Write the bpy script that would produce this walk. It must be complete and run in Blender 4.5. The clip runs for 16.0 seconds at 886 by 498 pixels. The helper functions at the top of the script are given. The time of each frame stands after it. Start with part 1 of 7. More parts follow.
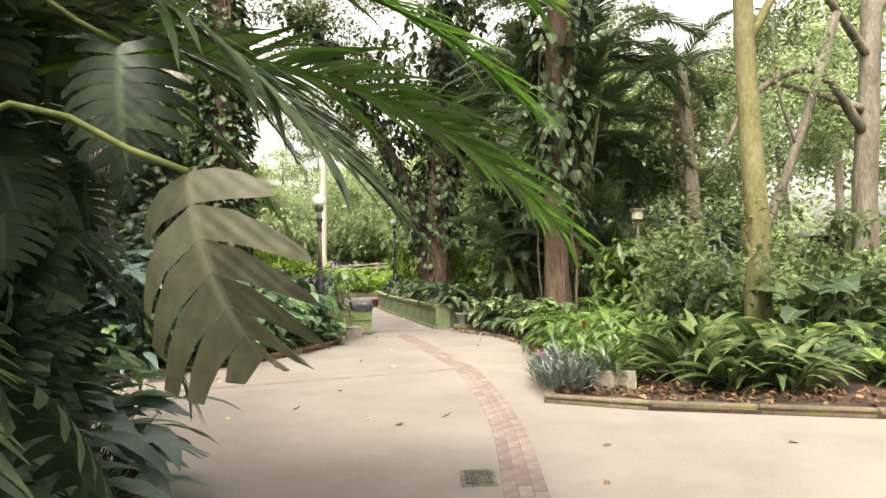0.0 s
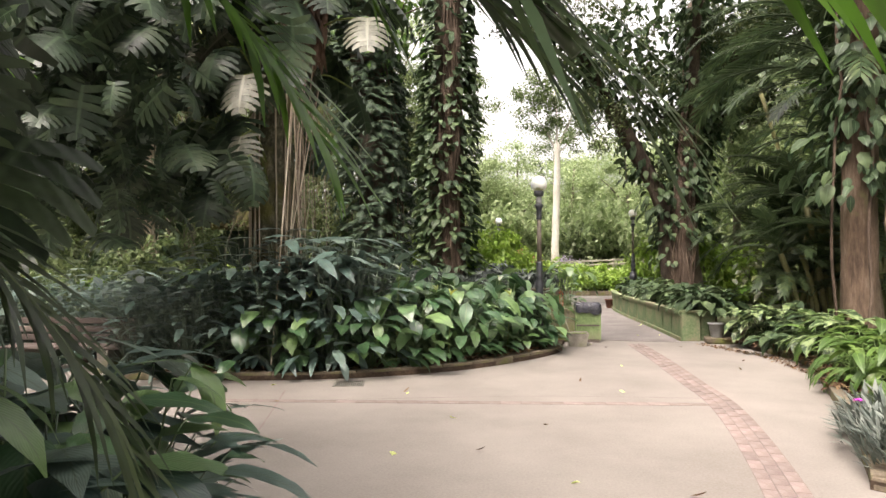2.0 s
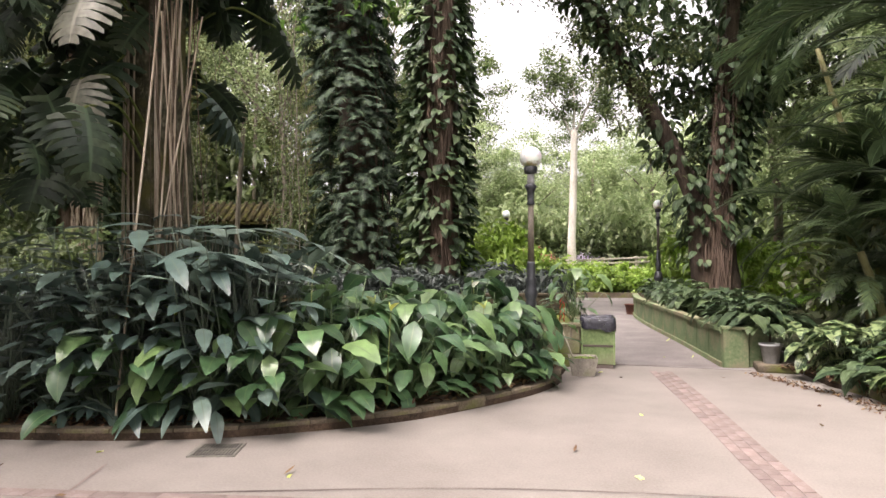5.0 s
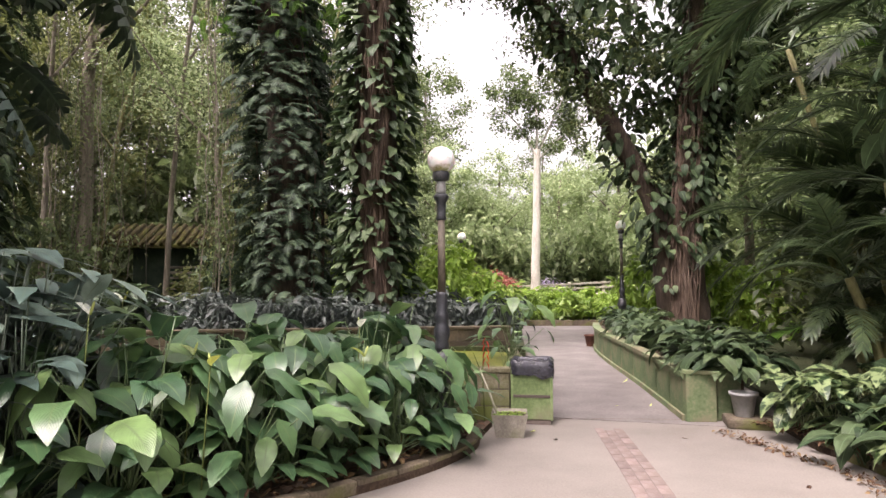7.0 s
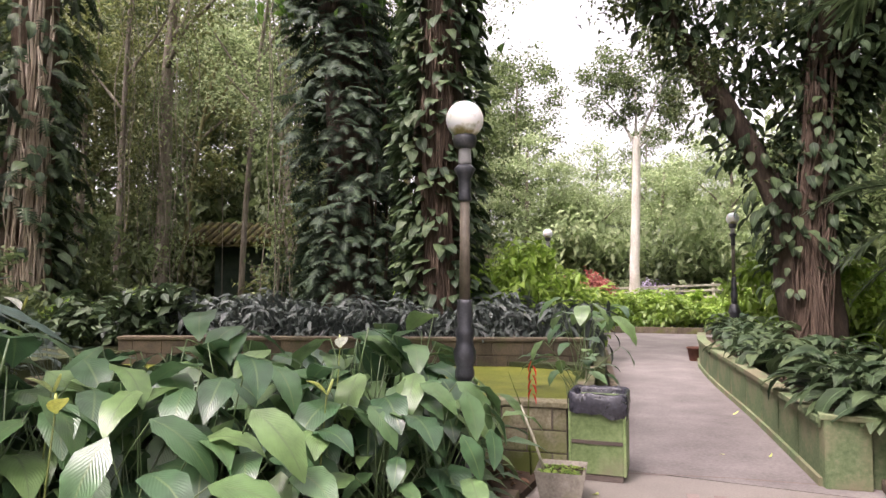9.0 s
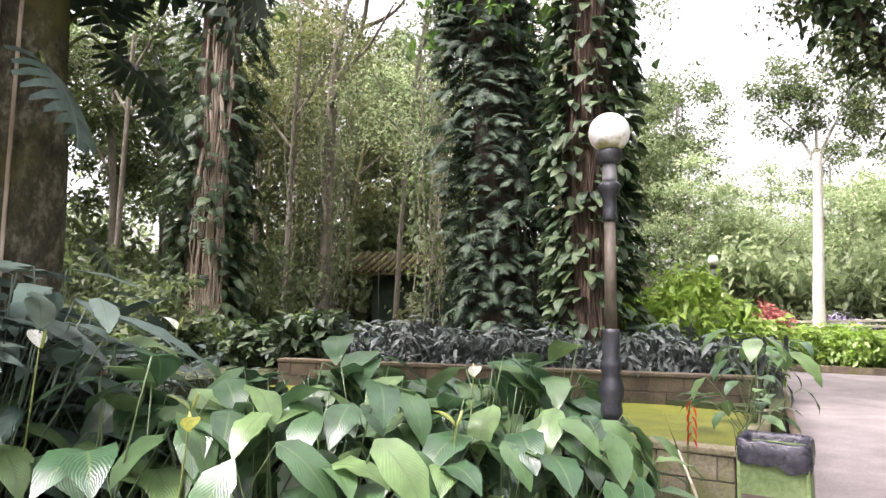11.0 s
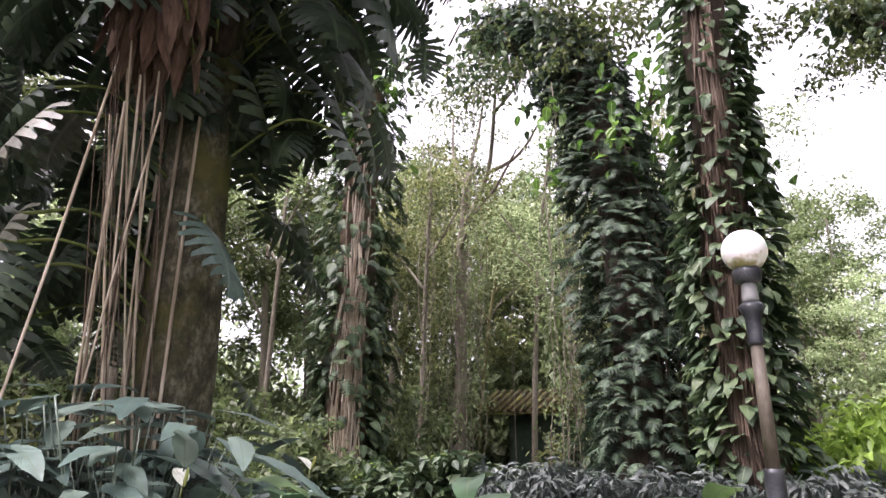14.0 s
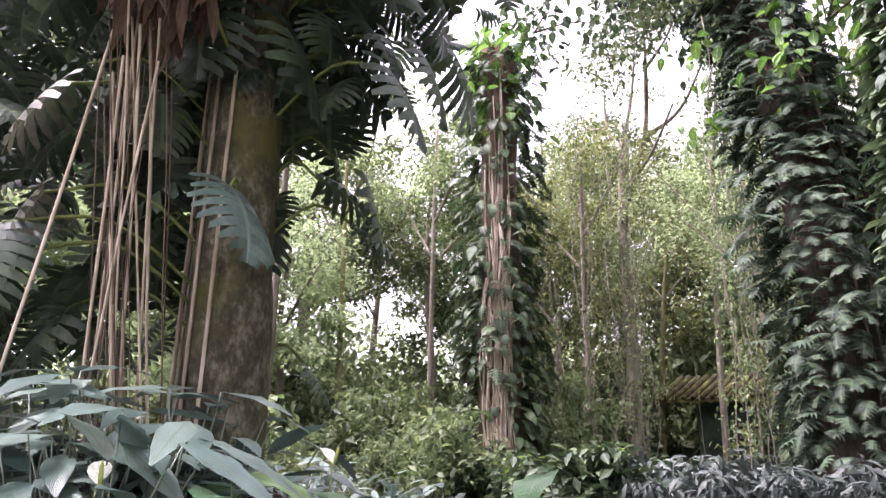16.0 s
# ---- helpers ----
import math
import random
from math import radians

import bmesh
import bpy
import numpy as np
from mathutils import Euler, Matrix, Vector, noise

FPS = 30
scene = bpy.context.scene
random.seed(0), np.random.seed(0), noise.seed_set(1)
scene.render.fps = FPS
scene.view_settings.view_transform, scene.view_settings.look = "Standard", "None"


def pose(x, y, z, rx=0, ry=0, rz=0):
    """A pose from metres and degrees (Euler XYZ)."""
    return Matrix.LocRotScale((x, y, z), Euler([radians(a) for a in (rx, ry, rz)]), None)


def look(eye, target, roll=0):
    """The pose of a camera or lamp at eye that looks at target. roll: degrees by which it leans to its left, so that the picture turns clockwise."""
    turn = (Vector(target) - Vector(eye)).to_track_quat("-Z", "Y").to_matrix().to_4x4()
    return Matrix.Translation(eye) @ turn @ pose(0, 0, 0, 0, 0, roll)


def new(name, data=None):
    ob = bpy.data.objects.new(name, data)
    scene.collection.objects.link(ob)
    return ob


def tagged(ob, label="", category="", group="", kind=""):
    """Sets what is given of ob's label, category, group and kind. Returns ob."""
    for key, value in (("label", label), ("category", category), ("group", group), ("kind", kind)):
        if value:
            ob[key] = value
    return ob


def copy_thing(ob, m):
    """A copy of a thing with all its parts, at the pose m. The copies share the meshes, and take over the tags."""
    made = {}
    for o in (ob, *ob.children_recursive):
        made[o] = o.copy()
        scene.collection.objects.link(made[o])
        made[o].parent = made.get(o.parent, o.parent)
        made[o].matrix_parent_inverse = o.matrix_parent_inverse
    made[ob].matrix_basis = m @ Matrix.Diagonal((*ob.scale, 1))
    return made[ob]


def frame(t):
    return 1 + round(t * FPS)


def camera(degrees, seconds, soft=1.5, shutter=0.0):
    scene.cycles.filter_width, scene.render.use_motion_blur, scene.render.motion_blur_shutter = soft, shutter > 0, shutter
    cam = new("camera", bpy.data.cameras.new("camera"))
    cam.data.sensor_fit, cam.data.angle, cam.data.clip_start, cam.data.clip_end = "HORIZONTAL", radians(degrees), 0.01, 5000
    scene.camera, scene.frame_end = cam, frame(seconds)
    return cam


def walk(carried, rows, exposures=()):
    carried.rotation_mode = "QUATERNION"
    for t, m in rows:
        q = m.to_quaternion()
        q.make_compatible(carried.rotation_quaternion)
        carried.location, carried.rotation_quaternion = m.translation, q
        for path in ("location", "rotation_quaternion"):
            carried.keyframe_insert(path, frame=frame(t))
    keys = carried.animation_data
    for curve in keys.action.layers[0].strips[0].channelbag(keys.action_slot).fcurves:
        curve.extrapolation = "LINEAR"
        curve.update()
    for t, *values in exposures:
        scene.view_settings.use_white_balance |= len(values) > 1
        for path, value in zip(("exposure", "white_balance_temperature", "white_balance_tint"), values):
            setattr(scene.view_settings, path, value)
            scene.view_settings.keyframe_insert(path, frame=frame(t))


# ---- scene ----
cam = camera(68.9, 16.0)
PATH = [
    (0, (0.914, -4.599, 1.467), (1.088, -2.607, 1.512), -1.5),
    (0.5, (1.029, -4.072, 1.452), (1.102, -2.074, 1.497), -0.8),
    (1, (1.114, -3.573, 1.436), (0.95, -1.581, 1.479), -0.5),
    (1.5, (1.053, -3.122, 1.424), (0.61, -1.172, 1.467), -0.3),
    (2, (1.041, -2.679, 1.44), (0.492, -0.756, 1.482), -0.2),
    (2.5, (1.036, -2.222, 1.44), (0.429, -0.317, 1.482), -0.2),
    (3, (0.975, -1.729, 1.483), (0.361, 0.174, 1.521), 0.1),
    (5.3, (1.102, 0.474, 1.48), (0.486, 2.377, 1.512), -0.1),
    (5.5, (1.151, 0.657, 1.48), (0.544, 2.561, 1.537), -0.0),
    (6, (1.266, 1.107, 1.471), (0.682, 3.016, 1.584), -0.0),
    (6.5, (1.284, 1.62, 1.511), (0.722, 3.536, 1.62), -0.1),
    (7, (1.376, 2.104, 1.533), (0.829, 4.025, 1.64), -0.3),
    (7.5, (1.377, 2.622, 1.505), (0.836, 4.545, 1.611), -0.1),
    (8, (1.448, 3.119, 1.507), (0.879, 5.034, 1.611), -0.2),
    (8.5, (1.46, 3.584, 1.518), (0.754, 5.453, 1.626), -0.1),
    (9, (1.436, 3.948, 1.563), (0.594, 5.759, 1.671), 0.1),
    (9.2, (1.446, 4.073, 1.564), (0.542, 5.853, 1.673), 0.0),
    (11.3, (1.403, 4.224, 1.54), (0.125, 5.742, 1.792), 0.8),
    (11.5, (1.405, 4.222, 1.544), (0.126, 5.716, 1.909), 0.9),
    (12, (1.396, 4.209, 1.548), (0.131, 5.633, 2.157), 0.8),
    (12.5, (1.397, 4.198, 1.545), (0.112, 5.601, 2.162), 0.7),
    (13, (1.397, 4.201, 1.545), (0.082, 5.577, 2.16), 0.6),
    (13.5, (1.425, 4.216, 1.538), (0.055, 5.539, 2.148), 0.5),
    (14, (1.434, 4.284, 1.513), (-0.043, 5.49, 2.116), 0.7),
    (14.5, (1.199, 4.468, 1.515), (-0.41, 5.502, 2.1), 0.7),
    (15, (1.088, 4.775, 1.506), (-0.608, 5.661, 2.089), 0.7),
    (15.5, (1.064, 5.177, 1.508), (-0.675, 5.973, 2.092), 0.4),
    (16, (0.964, 5.593, 1.501), (-0.802, 6.332, 2.081), 0.5),
]
LIGHT_ROWS = [(0, 2.0, 7400, 11), (1, 1.9, 7300, 15), (2.5, 1.95, 7000, 17), (6, 1.84, 6850, 24), (9, 1.84, 6750, 27), (11.3, 2.4, 6450, 25), (11.6, 2.2, 6450, 23), (12, 1.56, 6500, 21), (13, 1.58, 6500, 21), (13.7, 2.0, 6400, 27), (14.5, 2.7, 6250, 34), (15.3, 2.92, 6200, 36), (16, 2.76, 6200, 35)]
walk(cam, [(t, look(eye, target, roll)) for t, eye, target, roll in PATH], LIGHT_ROWS)

# ---------------------------------------------------------------- light
SUN_ELEV, SUN_AZ = 62.0, 205.0
world = bpy.data.worlds.new("overcast_sky")
scene.world = world
world.use_nodes = True
wn = world.node_tree
wn.nodes.clear()
sky = wn.nodes.new("ShaderNodeTexSky")
sky.sky_type = "NISHITA"
sky.sun_disc = False
sky.sun_elevation = radians(SUN_ELEV)
sky.sun_rotation = radians(SUN_AZ)
sky.air_density, sky.dust_density, sky.ozone_density = 1.0, 6.0, 1.0
haze = wn.nodes.new("ShaderNodeHueSaturation")
haze.inputs["Saturation"].default_value = 0.12
wbg = wn.nodes.new("ShaderNodeBackground")
wbg.inputs["Strength"].default_value = 0.15
wout = wn.nodes.new("ShaderNodeOutputWorld")
wn.links.new(sky.outputs[0], haze.inputs["Color"])
wn.links.new(haze.outputs[0], wbg.inputs["Color"])
wn.links.new(wbg.outputs[0], wout.inputs[0])
sun_data = bpy.data.lights.new("sun", "SUN")
sun_data.energy, sun_data.angle, sun_data.color = 1.2, radians(25), (1.0, 0.96, 0.9)
sun = new("sun", sun_data)
_a, _e = radians(SUN_AZ), radians(SUN_ELEV)
sun.matrix_basis = look((30 * math.sin(_a) * math.cos(_e), 30 * math.cos(_a) * math.cos(_e), 30 * math.sin(_e)), (0, 0, 0))

# ---------------------------------------------------------------- materials
def ramp_node(nt, stops):
    r = nt.nodes.new("ShaderNodeValToRGB")
    els = r.color_ramp.elements
    while len(els) < len(stops):
        els.new(0.5)
    for el, (p, c) in zip(els, stops):
        el.position, el.color = p, (*c, 1)
    return r


def base_material(name):
    m = bpy.data.materials.new(name)
    m.use_nodes = True
    nt = m.node_tree
    return m, nt, nt.nodes["Principled BSDF"]


def rough_material(name, dark, mid, light, scale=3.0, fine=40.0, rough=0.85, bump=0.3, spec=0.3, stretch=(1, 1, 1), metal=0.0, moss=None, dist=0.02):
    """A weathered surface: broad stains, fine grain and relief, at real size."""
    m, nt, p = base_material(name)
    N, Lk = nt.nodes, nt.links
    tc, mp = N.new("ShaderNodeTexCoord"), N.new("ShaderNodeMapping")
    mp.inputs["Scale"].default_value = stretch
    Lk.new(tc.outputs["Object"], mp.inputs["Vector"])
    a, b = N.new("ShaderNodeTexNoise"), N.new("ShaderNodeTexNoise")
    for n, s, d in ((a, scale, 8), (b, fine, 5)):
        n.inputs["Scale"].default_value, n.inputs["Detail"].default_value = s, d
        n.inputs["Roughness"].default_value = 0.62
        Lk.new(mp.outputs[0], n.inputs["Vector"])
    mix = N.new("ShaderNodeMix")
    mix.data_type = "FLOAT"
    mix.inputs[0].default_value = 0.4
    Lk.new(a.outputs[0], mix.inputs[2])
    Lk.new(b.outputs[0], mix.inputs[3])
    r = ramp_node(nt, [(0.36, dark), (0.5, mid), (0.64, light)])
    Lk.new(mix.outputs[0], r.inputs[0])
    col = r.outputs[0]
    oi = N.new("ShaderNodeObjectInfo")
    hs = N.new("ShaderNodeHueSaturation")
    mr = N.new("ShaderNodeMapRange")
    mr.inputs["To Min"].default_value, mr.inputs["To Max"].default_value = 0.82, 1.18
    Lk.new(oi.outputs["Random"], mr.inputs["Value"])
    Lk.new(mr.outputs[0], hs.inputs["Value"])
    Lk.new(col, hs.inputs["Color"])
    col = hs.outputs[0]
    if moss:
        g = N.new("ShaderNodeTexNoise")
        g.inputs["Scale"].default_value, g.inputs["Detail"].default_value = 2.3, 7
        Lk.new(tc.outputs["Object"], g.inputs["Vector"])
        gr = ramp_node(nt, [(moss[1], (0, 0, 0)), (moss[1] + 0.16, (1, 1, 1))])
        Lk.new(g.outputs[0], gr.inputs[0])
        mm = N.new("ShaderNodeMix")
        mm.data_type = "RGBA"
        Lk.new(gr.outputs[0], mm.inputs[0])
        Lk.new(col, mm.inputs[6])
        mm.inputs[7].default_value = (*moss[0], 1)
        col = mm.outputs[2]
    Lk.new(col, p.inputs["Base Color"])
    p.inputs["Roughness"].default_value = rough
    p.inputs["Metallic"].default_value = metal
    p.inputs["Specular IOR Level"].default_value = spec
    bp = N.new("ShaderNodeBump")
    bp.inputs["Strength"].default_value, bp.inputs["Distance"].default_value = bump, dist
    Lk.new(mix.outputs[0], bp.inputs["Height"])
    Lk.new(bp.outputs[0], p.inputs["Normal"])
    return m


def leaf_material(name, dark, mid, light, rib=None, rough=0.38, glow=0.28, veins=14.0, patch=None, spec=0.5):
    """A leaf: hue that varies from leaf to leaf, a pale midrib, side veins in relief, some light through the blade."""
    m, nt, p = base_material(name)
    N, Lk = nt.nodes, nt.links
    oi, ge = N.new("ShaderNodeObjectInfo"), N.new("ShaderNodeNewGeometry")
    ad = N.new("ShaderNodeMath")
    ad.operation = "ADD"
    Lk.new(oi.outputs["Random"], ad.inputs[0])
    Lk.new(ge.outputs["Random Per Island"], ad.inputs[1])
    fr = N.new("ShaderNodeMath")
    fr.operation = "FRACT"
    Lk.new(ad.outputs[0], fr.inputs[0])
    r = ramp_node(nt, [(0.0, dark), (0.55, mid), (1.0, light)])
    Lk.new(fr.outputs[0], r.inputs[0])
    col = r.outputs[0]
    tc = N.new("ShaderNodeTexCoord")
    ns = N.new("ShaderNodeTexNoise")
    ns.inputs["Scale"].default_value, ns.inputs["Detail"].default_value = 9.0, 5
    Lk.new(tc.outputs["Object"], ns.inputs["Vector"])
    hs = N.new("ShaderNodeHueSaturation")
    mr = N.new("ShaderNodeMapRange")
    mr.inputs["From Min"].default_value, mr.inputs["From Max"].default_value = 0.3, 0.7
    mr.inputs["To Min"].default_value, mr.inputs["To Max"].default_value = 0.7, 1.3
    Lk.new(ns.outputs[0], mr.inputs["Value"])
    Lk.new(mr.outputs[0], hs.inputs["Value"])
    Lk.new(col, hs.inputs["Color"])
    col = hs.outputs[0]
    uv = N.new("ShaderNodeUVMap")
    sx = N.new("ShaderNodeSeparateXYZ")
    Lk.new(uv.outputs[0], sx.inputs[0])
    off = N.new("ShaderNodeMath")
    off.operation = "SUBTRACT"
    Lk.new(sx.outputs["X"], off.inputs[0])
    off.inputs[1].default_value = 0.5
    ab = N.new("ShaderNodeMath")
    ab.operation = "ABSOLUTE"
    Lk.new(off.outputs[0], ab.inputs[0])
    if patch:
        vz = N.new("ShaderNodeTexNoise")
        vz.inputs["Scale"].default_value, vz.inputs["Detail"].default_value = 16.0, 3
        Lk.new(tc.outputs["Object"], vz.inputs["Vector"])
        vr = ramp_node(nt, [(0.47, (0, 0, 0)), (0.56, (1, 1, 1))])
        Lk.new(vz.outputs[0], vr.inputs[0])
        pm = N.new("ShaderNodeMix")
        pm.data_type = "RGBA"
        Lk.new(vr.outputs[0], pm.inputs[0])
        Lk.new(col, pm.inputs[6])
        pm.inputs[7].default_value = (*patch, 1)
        col = pm.outputs[2]
    if rib:
        rr = ramp_node(nt, [(0.015, (1, 1, 1)), (0.045, (0, 0, 0))])
        Lk.new(ab.outputs[0], rr.inputs[0])
        rm = N.new("ShaderNodeMix")
        rm.data_type = "RGBA"
        Lk.new(rr.outputs[0], rm.inputs[0])
        Lk.new(col, rm.inputs[6])
        rm.inputs[7].default_value = (*rib, 1)
        col = rm.outputs[2]
    Lk.new(col, p.inputs["Base Color"])
    p.inputs["Roughness"].default_value = rough
    p.inputs["Specular IOR Level"].default_value = spec
    if veins:
        ma = N.new("ShaderNodeMath")
        ma.operation = "MULTIPLY_ADD"
        Lk.new(ab.outputs[0], ma.inputs[0])
        ma.inputs[1].default_value = -0.7
        Lk.new(sx.outputs["Y"], ma.inputs[2])
        sn = N.new("ShaderNodeMath")
        sn.operation = "MULTIPLY"
        Lk.new(ma.outputs[0], sn.inputs[0])
        sn.inputs[1].default_value = veins * 6.283
        si = N.new("ShaderNodeMath")
        si.operation = "SINE"
        Lk.new(sn.outputs[0], si.inputs[0])
        bp = N.new("ShaderNodeBump")
        bp.inputs["Strength"].default_value, bp.inputs["Distance"].default_value = 0.16, 0.004
        Lk.new(si.outputs[0], bp.inputs["Height"])
        Lk.new(bp.outputs[0], p.inputs["Normal"])
    tr = N.new("ShaderNodeBsdfTranslucent")
    br = N.new("ShaderNodeHueSaturation")
    br.inputs["Value"].default_value, br.inputs["Saturation"].default_value = 1.5, 1.0
    Lk.new(col, br.inputs["Color"])
    Lk.new(br.outputs[0], tr.inputs["Color"])
    ms = N.new("ShaderNodeMixShader")
    ms.inputs[0].default_value = glow
    Lk.new(p.outputs[0], ms.inputs[1])
    Lk.new(tr.outputs[0], ms.inputs[2])
    Lk.new(ms.outputs[0], N["Material Output"].inputs["Surface"])
    return m


M = {}
M["concrete"] = rough_material("concrete", (0.125, 0.111, 0.096), (0.166, 0.149, 0.132), (0.199, 0.180, 0.160), 0.7, 55, 0.8, 0.18, 0.3, dist=0.004)
M["old_path"] = rough_material("worn_path", (0.10, 0.087, 0.082), (0.155, 0.138, 0.13), (0.22, 0.2, 0.188), 1.3, 30, 0.7, 0.25, 0.35, dist=0.006)
M["brick"] = rough_material("worn_brick", (0.146, 0.108, 0.096), (0.186, 0.145, 0.131), (0.226, 0.188, 0.172), 5, 60, 0.85, 0.35, dist=0.004)
M["mortar"] = rough_material("mortar", (0.110, 0.085, 0.076), (0.150, 0.118, 0.106), (0.19, 0.158, 0.143), 5, 60)
M["kerb"] = rough_material("kerb_stone", (0.064, 0.052, 0.036), (0.120, 0.096, 0.068), (0.200, 0.160, 0.120), 4, 50, 0.9, 0.5, moss=((0.10, 0.11, 0.025), 0.5))
M["soil"] = rough_material("soil", (0.02, 0.014, 0.01), (0.05, 0.033, 0.022), (0.09, 0.06, 0.04), 3, 35, 0.95, 0.9, dist=0.05)
M["forest_floor"] = rough_material("forest_floor", (0.015, 0.02, 0.008), (0.035, 0.045, 0.016), (0.06, 0.06, 0.03), 0.6, 12, 0.95, 0.9, dist=0.08)
M["wall_block"] = rough_material("block_wall", (0.10, 0.09, 0.05), (0.2, 0.18, 0.12), (0.3, 0.27, 0.2), 2.5, 40, 0.9, 0.4, moss=((0.11, 0.13, 0.035), 0.47))
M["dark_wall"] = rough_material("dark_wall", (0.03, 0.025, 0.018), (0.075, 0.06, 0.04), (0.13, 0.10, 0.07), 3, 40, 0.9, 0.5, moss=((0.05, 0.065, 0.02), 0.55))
M["planter_green"] = rough_material("green_painted_concrete", (0.064, 0.100, 0.046), (0.117, 0.155, 0.076), (0.201, 0.200, 0.122), 2.2, 35, 0.75, 0.3, moss=((0.17, 0.155, 0.095), 0.46))
M["algae"] = rough_material("algae_moss", (0.07, 0.085, 0.008), (0.125, 0.14, 0.014), (0.19, 0.19, 0.03), 2.2, 30, 0.6, 0.5, 0.4)
M["bark"] = rough_material("bark", (0.024, 0.017, 0.013), (0.062, 0.045, 0.034), (0.125, 0.094, 0.07), 4, 28, 0.95, 1.0, stretch=(1, 1, 0.18), dist=0.05)
M["bark_red"] = rough_material("reddish_bark", (0.055, 0.036, 0.025), (0.125, 0.084, 0.058), (0.211, 0.160, 0.117), 4, 28, 0.95, 1.0, stretch=(1, 1, 0.2), dist=0.05, moss=((0.12, 0.14, 0.05), 0.62))
M["bark_moss"] = rough_material("mossy_bark", (0.076, 0.078, 0.030), (0.145, 0.139, 0.060), (0.212, 0.193, 0.120), 3, 30, 0.95, 0.7, stretch=(1, 1, 0.4), dist=0.03)
M["bark_lichen"] = rough_material("lichen_bark", (0.026, 0.025, 0.015), (0.062, 0.058, 0.035), (0.18, 0.165, 0.118), 9, 30, 0.95, 1.0, stretch=(1, 1, 0.6), dist=0.05, moss=((0.10, 0.095, 0.03), 0.5))
M["bark_white"] = rough_material("pale_bark", (0.344, 0.312, 0.262), (0.508, 0.476, 0.418), (0.623, 0.590, 0.541), 2.5, 25, 0.8, 0.4, stretch=(1, 1, 0.35), dist=0.02)
M["bark_grey"] = rough_material("grey_bark", (0.07, 0.06, 0.045), (0.15, 0.13, 0.10), (0.26, 0.235, 0.19), 3, 25, 0.9, 0.8, stretch=(1, 1, 0.25), dist=0.03)
M["root"] = rough_material("aerial_root", (0.18, 0.135, 0.095), (0.36, 0.295, 0.22), (0.54, 0.475, 0.39), 6, 40, 0.85, 0.5, stretch=(1, 1, 0.15), dist=0.01)
M["root_dark"] = rough_material("vine_stem", (0.035, 0.024, 0.017), (0.085, 0.058, 0.042), (0.165, 0.122, 0.092), 6, 40, 0.9, 0.5, stretch=(1, 1, 0.15), dist=0.01)
M["fibre"] = rough_material("dead_leaf_fibre", (0.04, 0.022, 0.015), (0.10, 0.06, 0.042), (0.19, 0.125, 0.09), 5, 30, 0.9, 0.8, stretch=(1, 1, 0.2), dist=0.03)
M["stem"] = rough_material("green_stem", (0.05, 0.07, 0.015), (0.11, 0.14, 0.035), (0.17, 0.19, 0.06), 8, 40, 0.6, 0.2)
M["iron"] = rough_material("black_cast_iron", (0.012, 0.013, 0.017), (0.028, 0.03, 0.036), (0.07, 0.07, 0.075), 6, 60, 0.42, 0.35, 0.6, dist=0.004)
M["iron_worn"] = rough_material("worn_iron_pole", (0.035, 0.03, 0.024), (0.085, 0.07, 0.052), (0.15, 0.125, 0.092), 4, 50, 0.6, 0.3, 0.5, dist=0.004, stretch=(1, 1, 0.3))
M["bin_green"] = rough_material("green_bin_paint", (0.09, 0.14, 0.05), (0.16, 0.225, 0.09), (0.23, 0.28, 0.14), 3, 35, 0.6, 0.2, 0.4, moss=((0.17, 0.155, 0.10), 0.56))
M["plastic_bag"] = rough_material("black_plastic_bag", (0.01, 0.01, 0.014), (0.02, 0.02, 0.028), (0.045, 0.045, 0.06), 9, 40, 0.22, 0.6, 0.7, dist=0.03)
M["pot_grey"] = rough_material("cement_pot", (0.16, 0.145, 0.12), (0.26, 0.235, 0.195), (0.35, 0.32, 0.275), 5, 45, 0.9, 0.4, moss=((0.14, 0.15, 0.05), 0.6))
M["pot_white"] = rough_material("white_pot", (0.170, 0.175, 0.170), (0.235, 0.235, 0.231), (0.284, 0.284, 0.279), 5, 30, 0.5, 0.1)
M["terracotta"] = rough_material("terracotta", (0.072, 0.030, 0.021), (0.120, 0.051, 0.036), (0.162, 0.078, 0.054), 5, 40, 0.85, 0.3)
M["bench_wood"] = rough_material("weathered_bench_wood", (0.045, 0.034, 0.03), (0.10, 0.078, 0.068), (0.18, 0.145, 0.125), 3, 40, 0.8, 0.5, stretch=(0.15, 1, 1), dist=0.006)
M["fence_wood"] = rough_material("pale_fence_wood", (0.2, 0.19, 0.14), (0.32, 0.305, 0.235), (0.45, 0.43, 0.35), 3, 30, 0.85, 0.4, dist=0.01)
M["roof_moss"] = rough_material("mossy_roof_tile", (0.02, 0.017, 0.008), (0.045, 0.036, 0.014), (0.075, 0.06, 0.025), 3, 20, 0.95, 0.7, moss=((0.09, 0.09, 0.02), 0.5))
M["hut_green"] = rough_material("dark_green_boards", (0.025, 0.045, 0.032), (0.05, 0.075, 0.055), (0.09, 0.115, 0.085), 2, 30, 0.8, 0.3)
M["grate"] = rough_material("cast_grate", (0.045, 0.042, 0.036), (0.10, 0.095, 0.08), (0.17, 0.155, 0.13), 6, 50, 0.7, 0.4, 0.5, dist=0.003)
# near-black that stands in for the shade inside a drain
M["drain_black"] = rough_material("drain_shade", (0.01, 0.01, 0.01), (0.015, 0.014, 0.012), (0.02, 0.02, 0.018), 6, 50, 0.9)
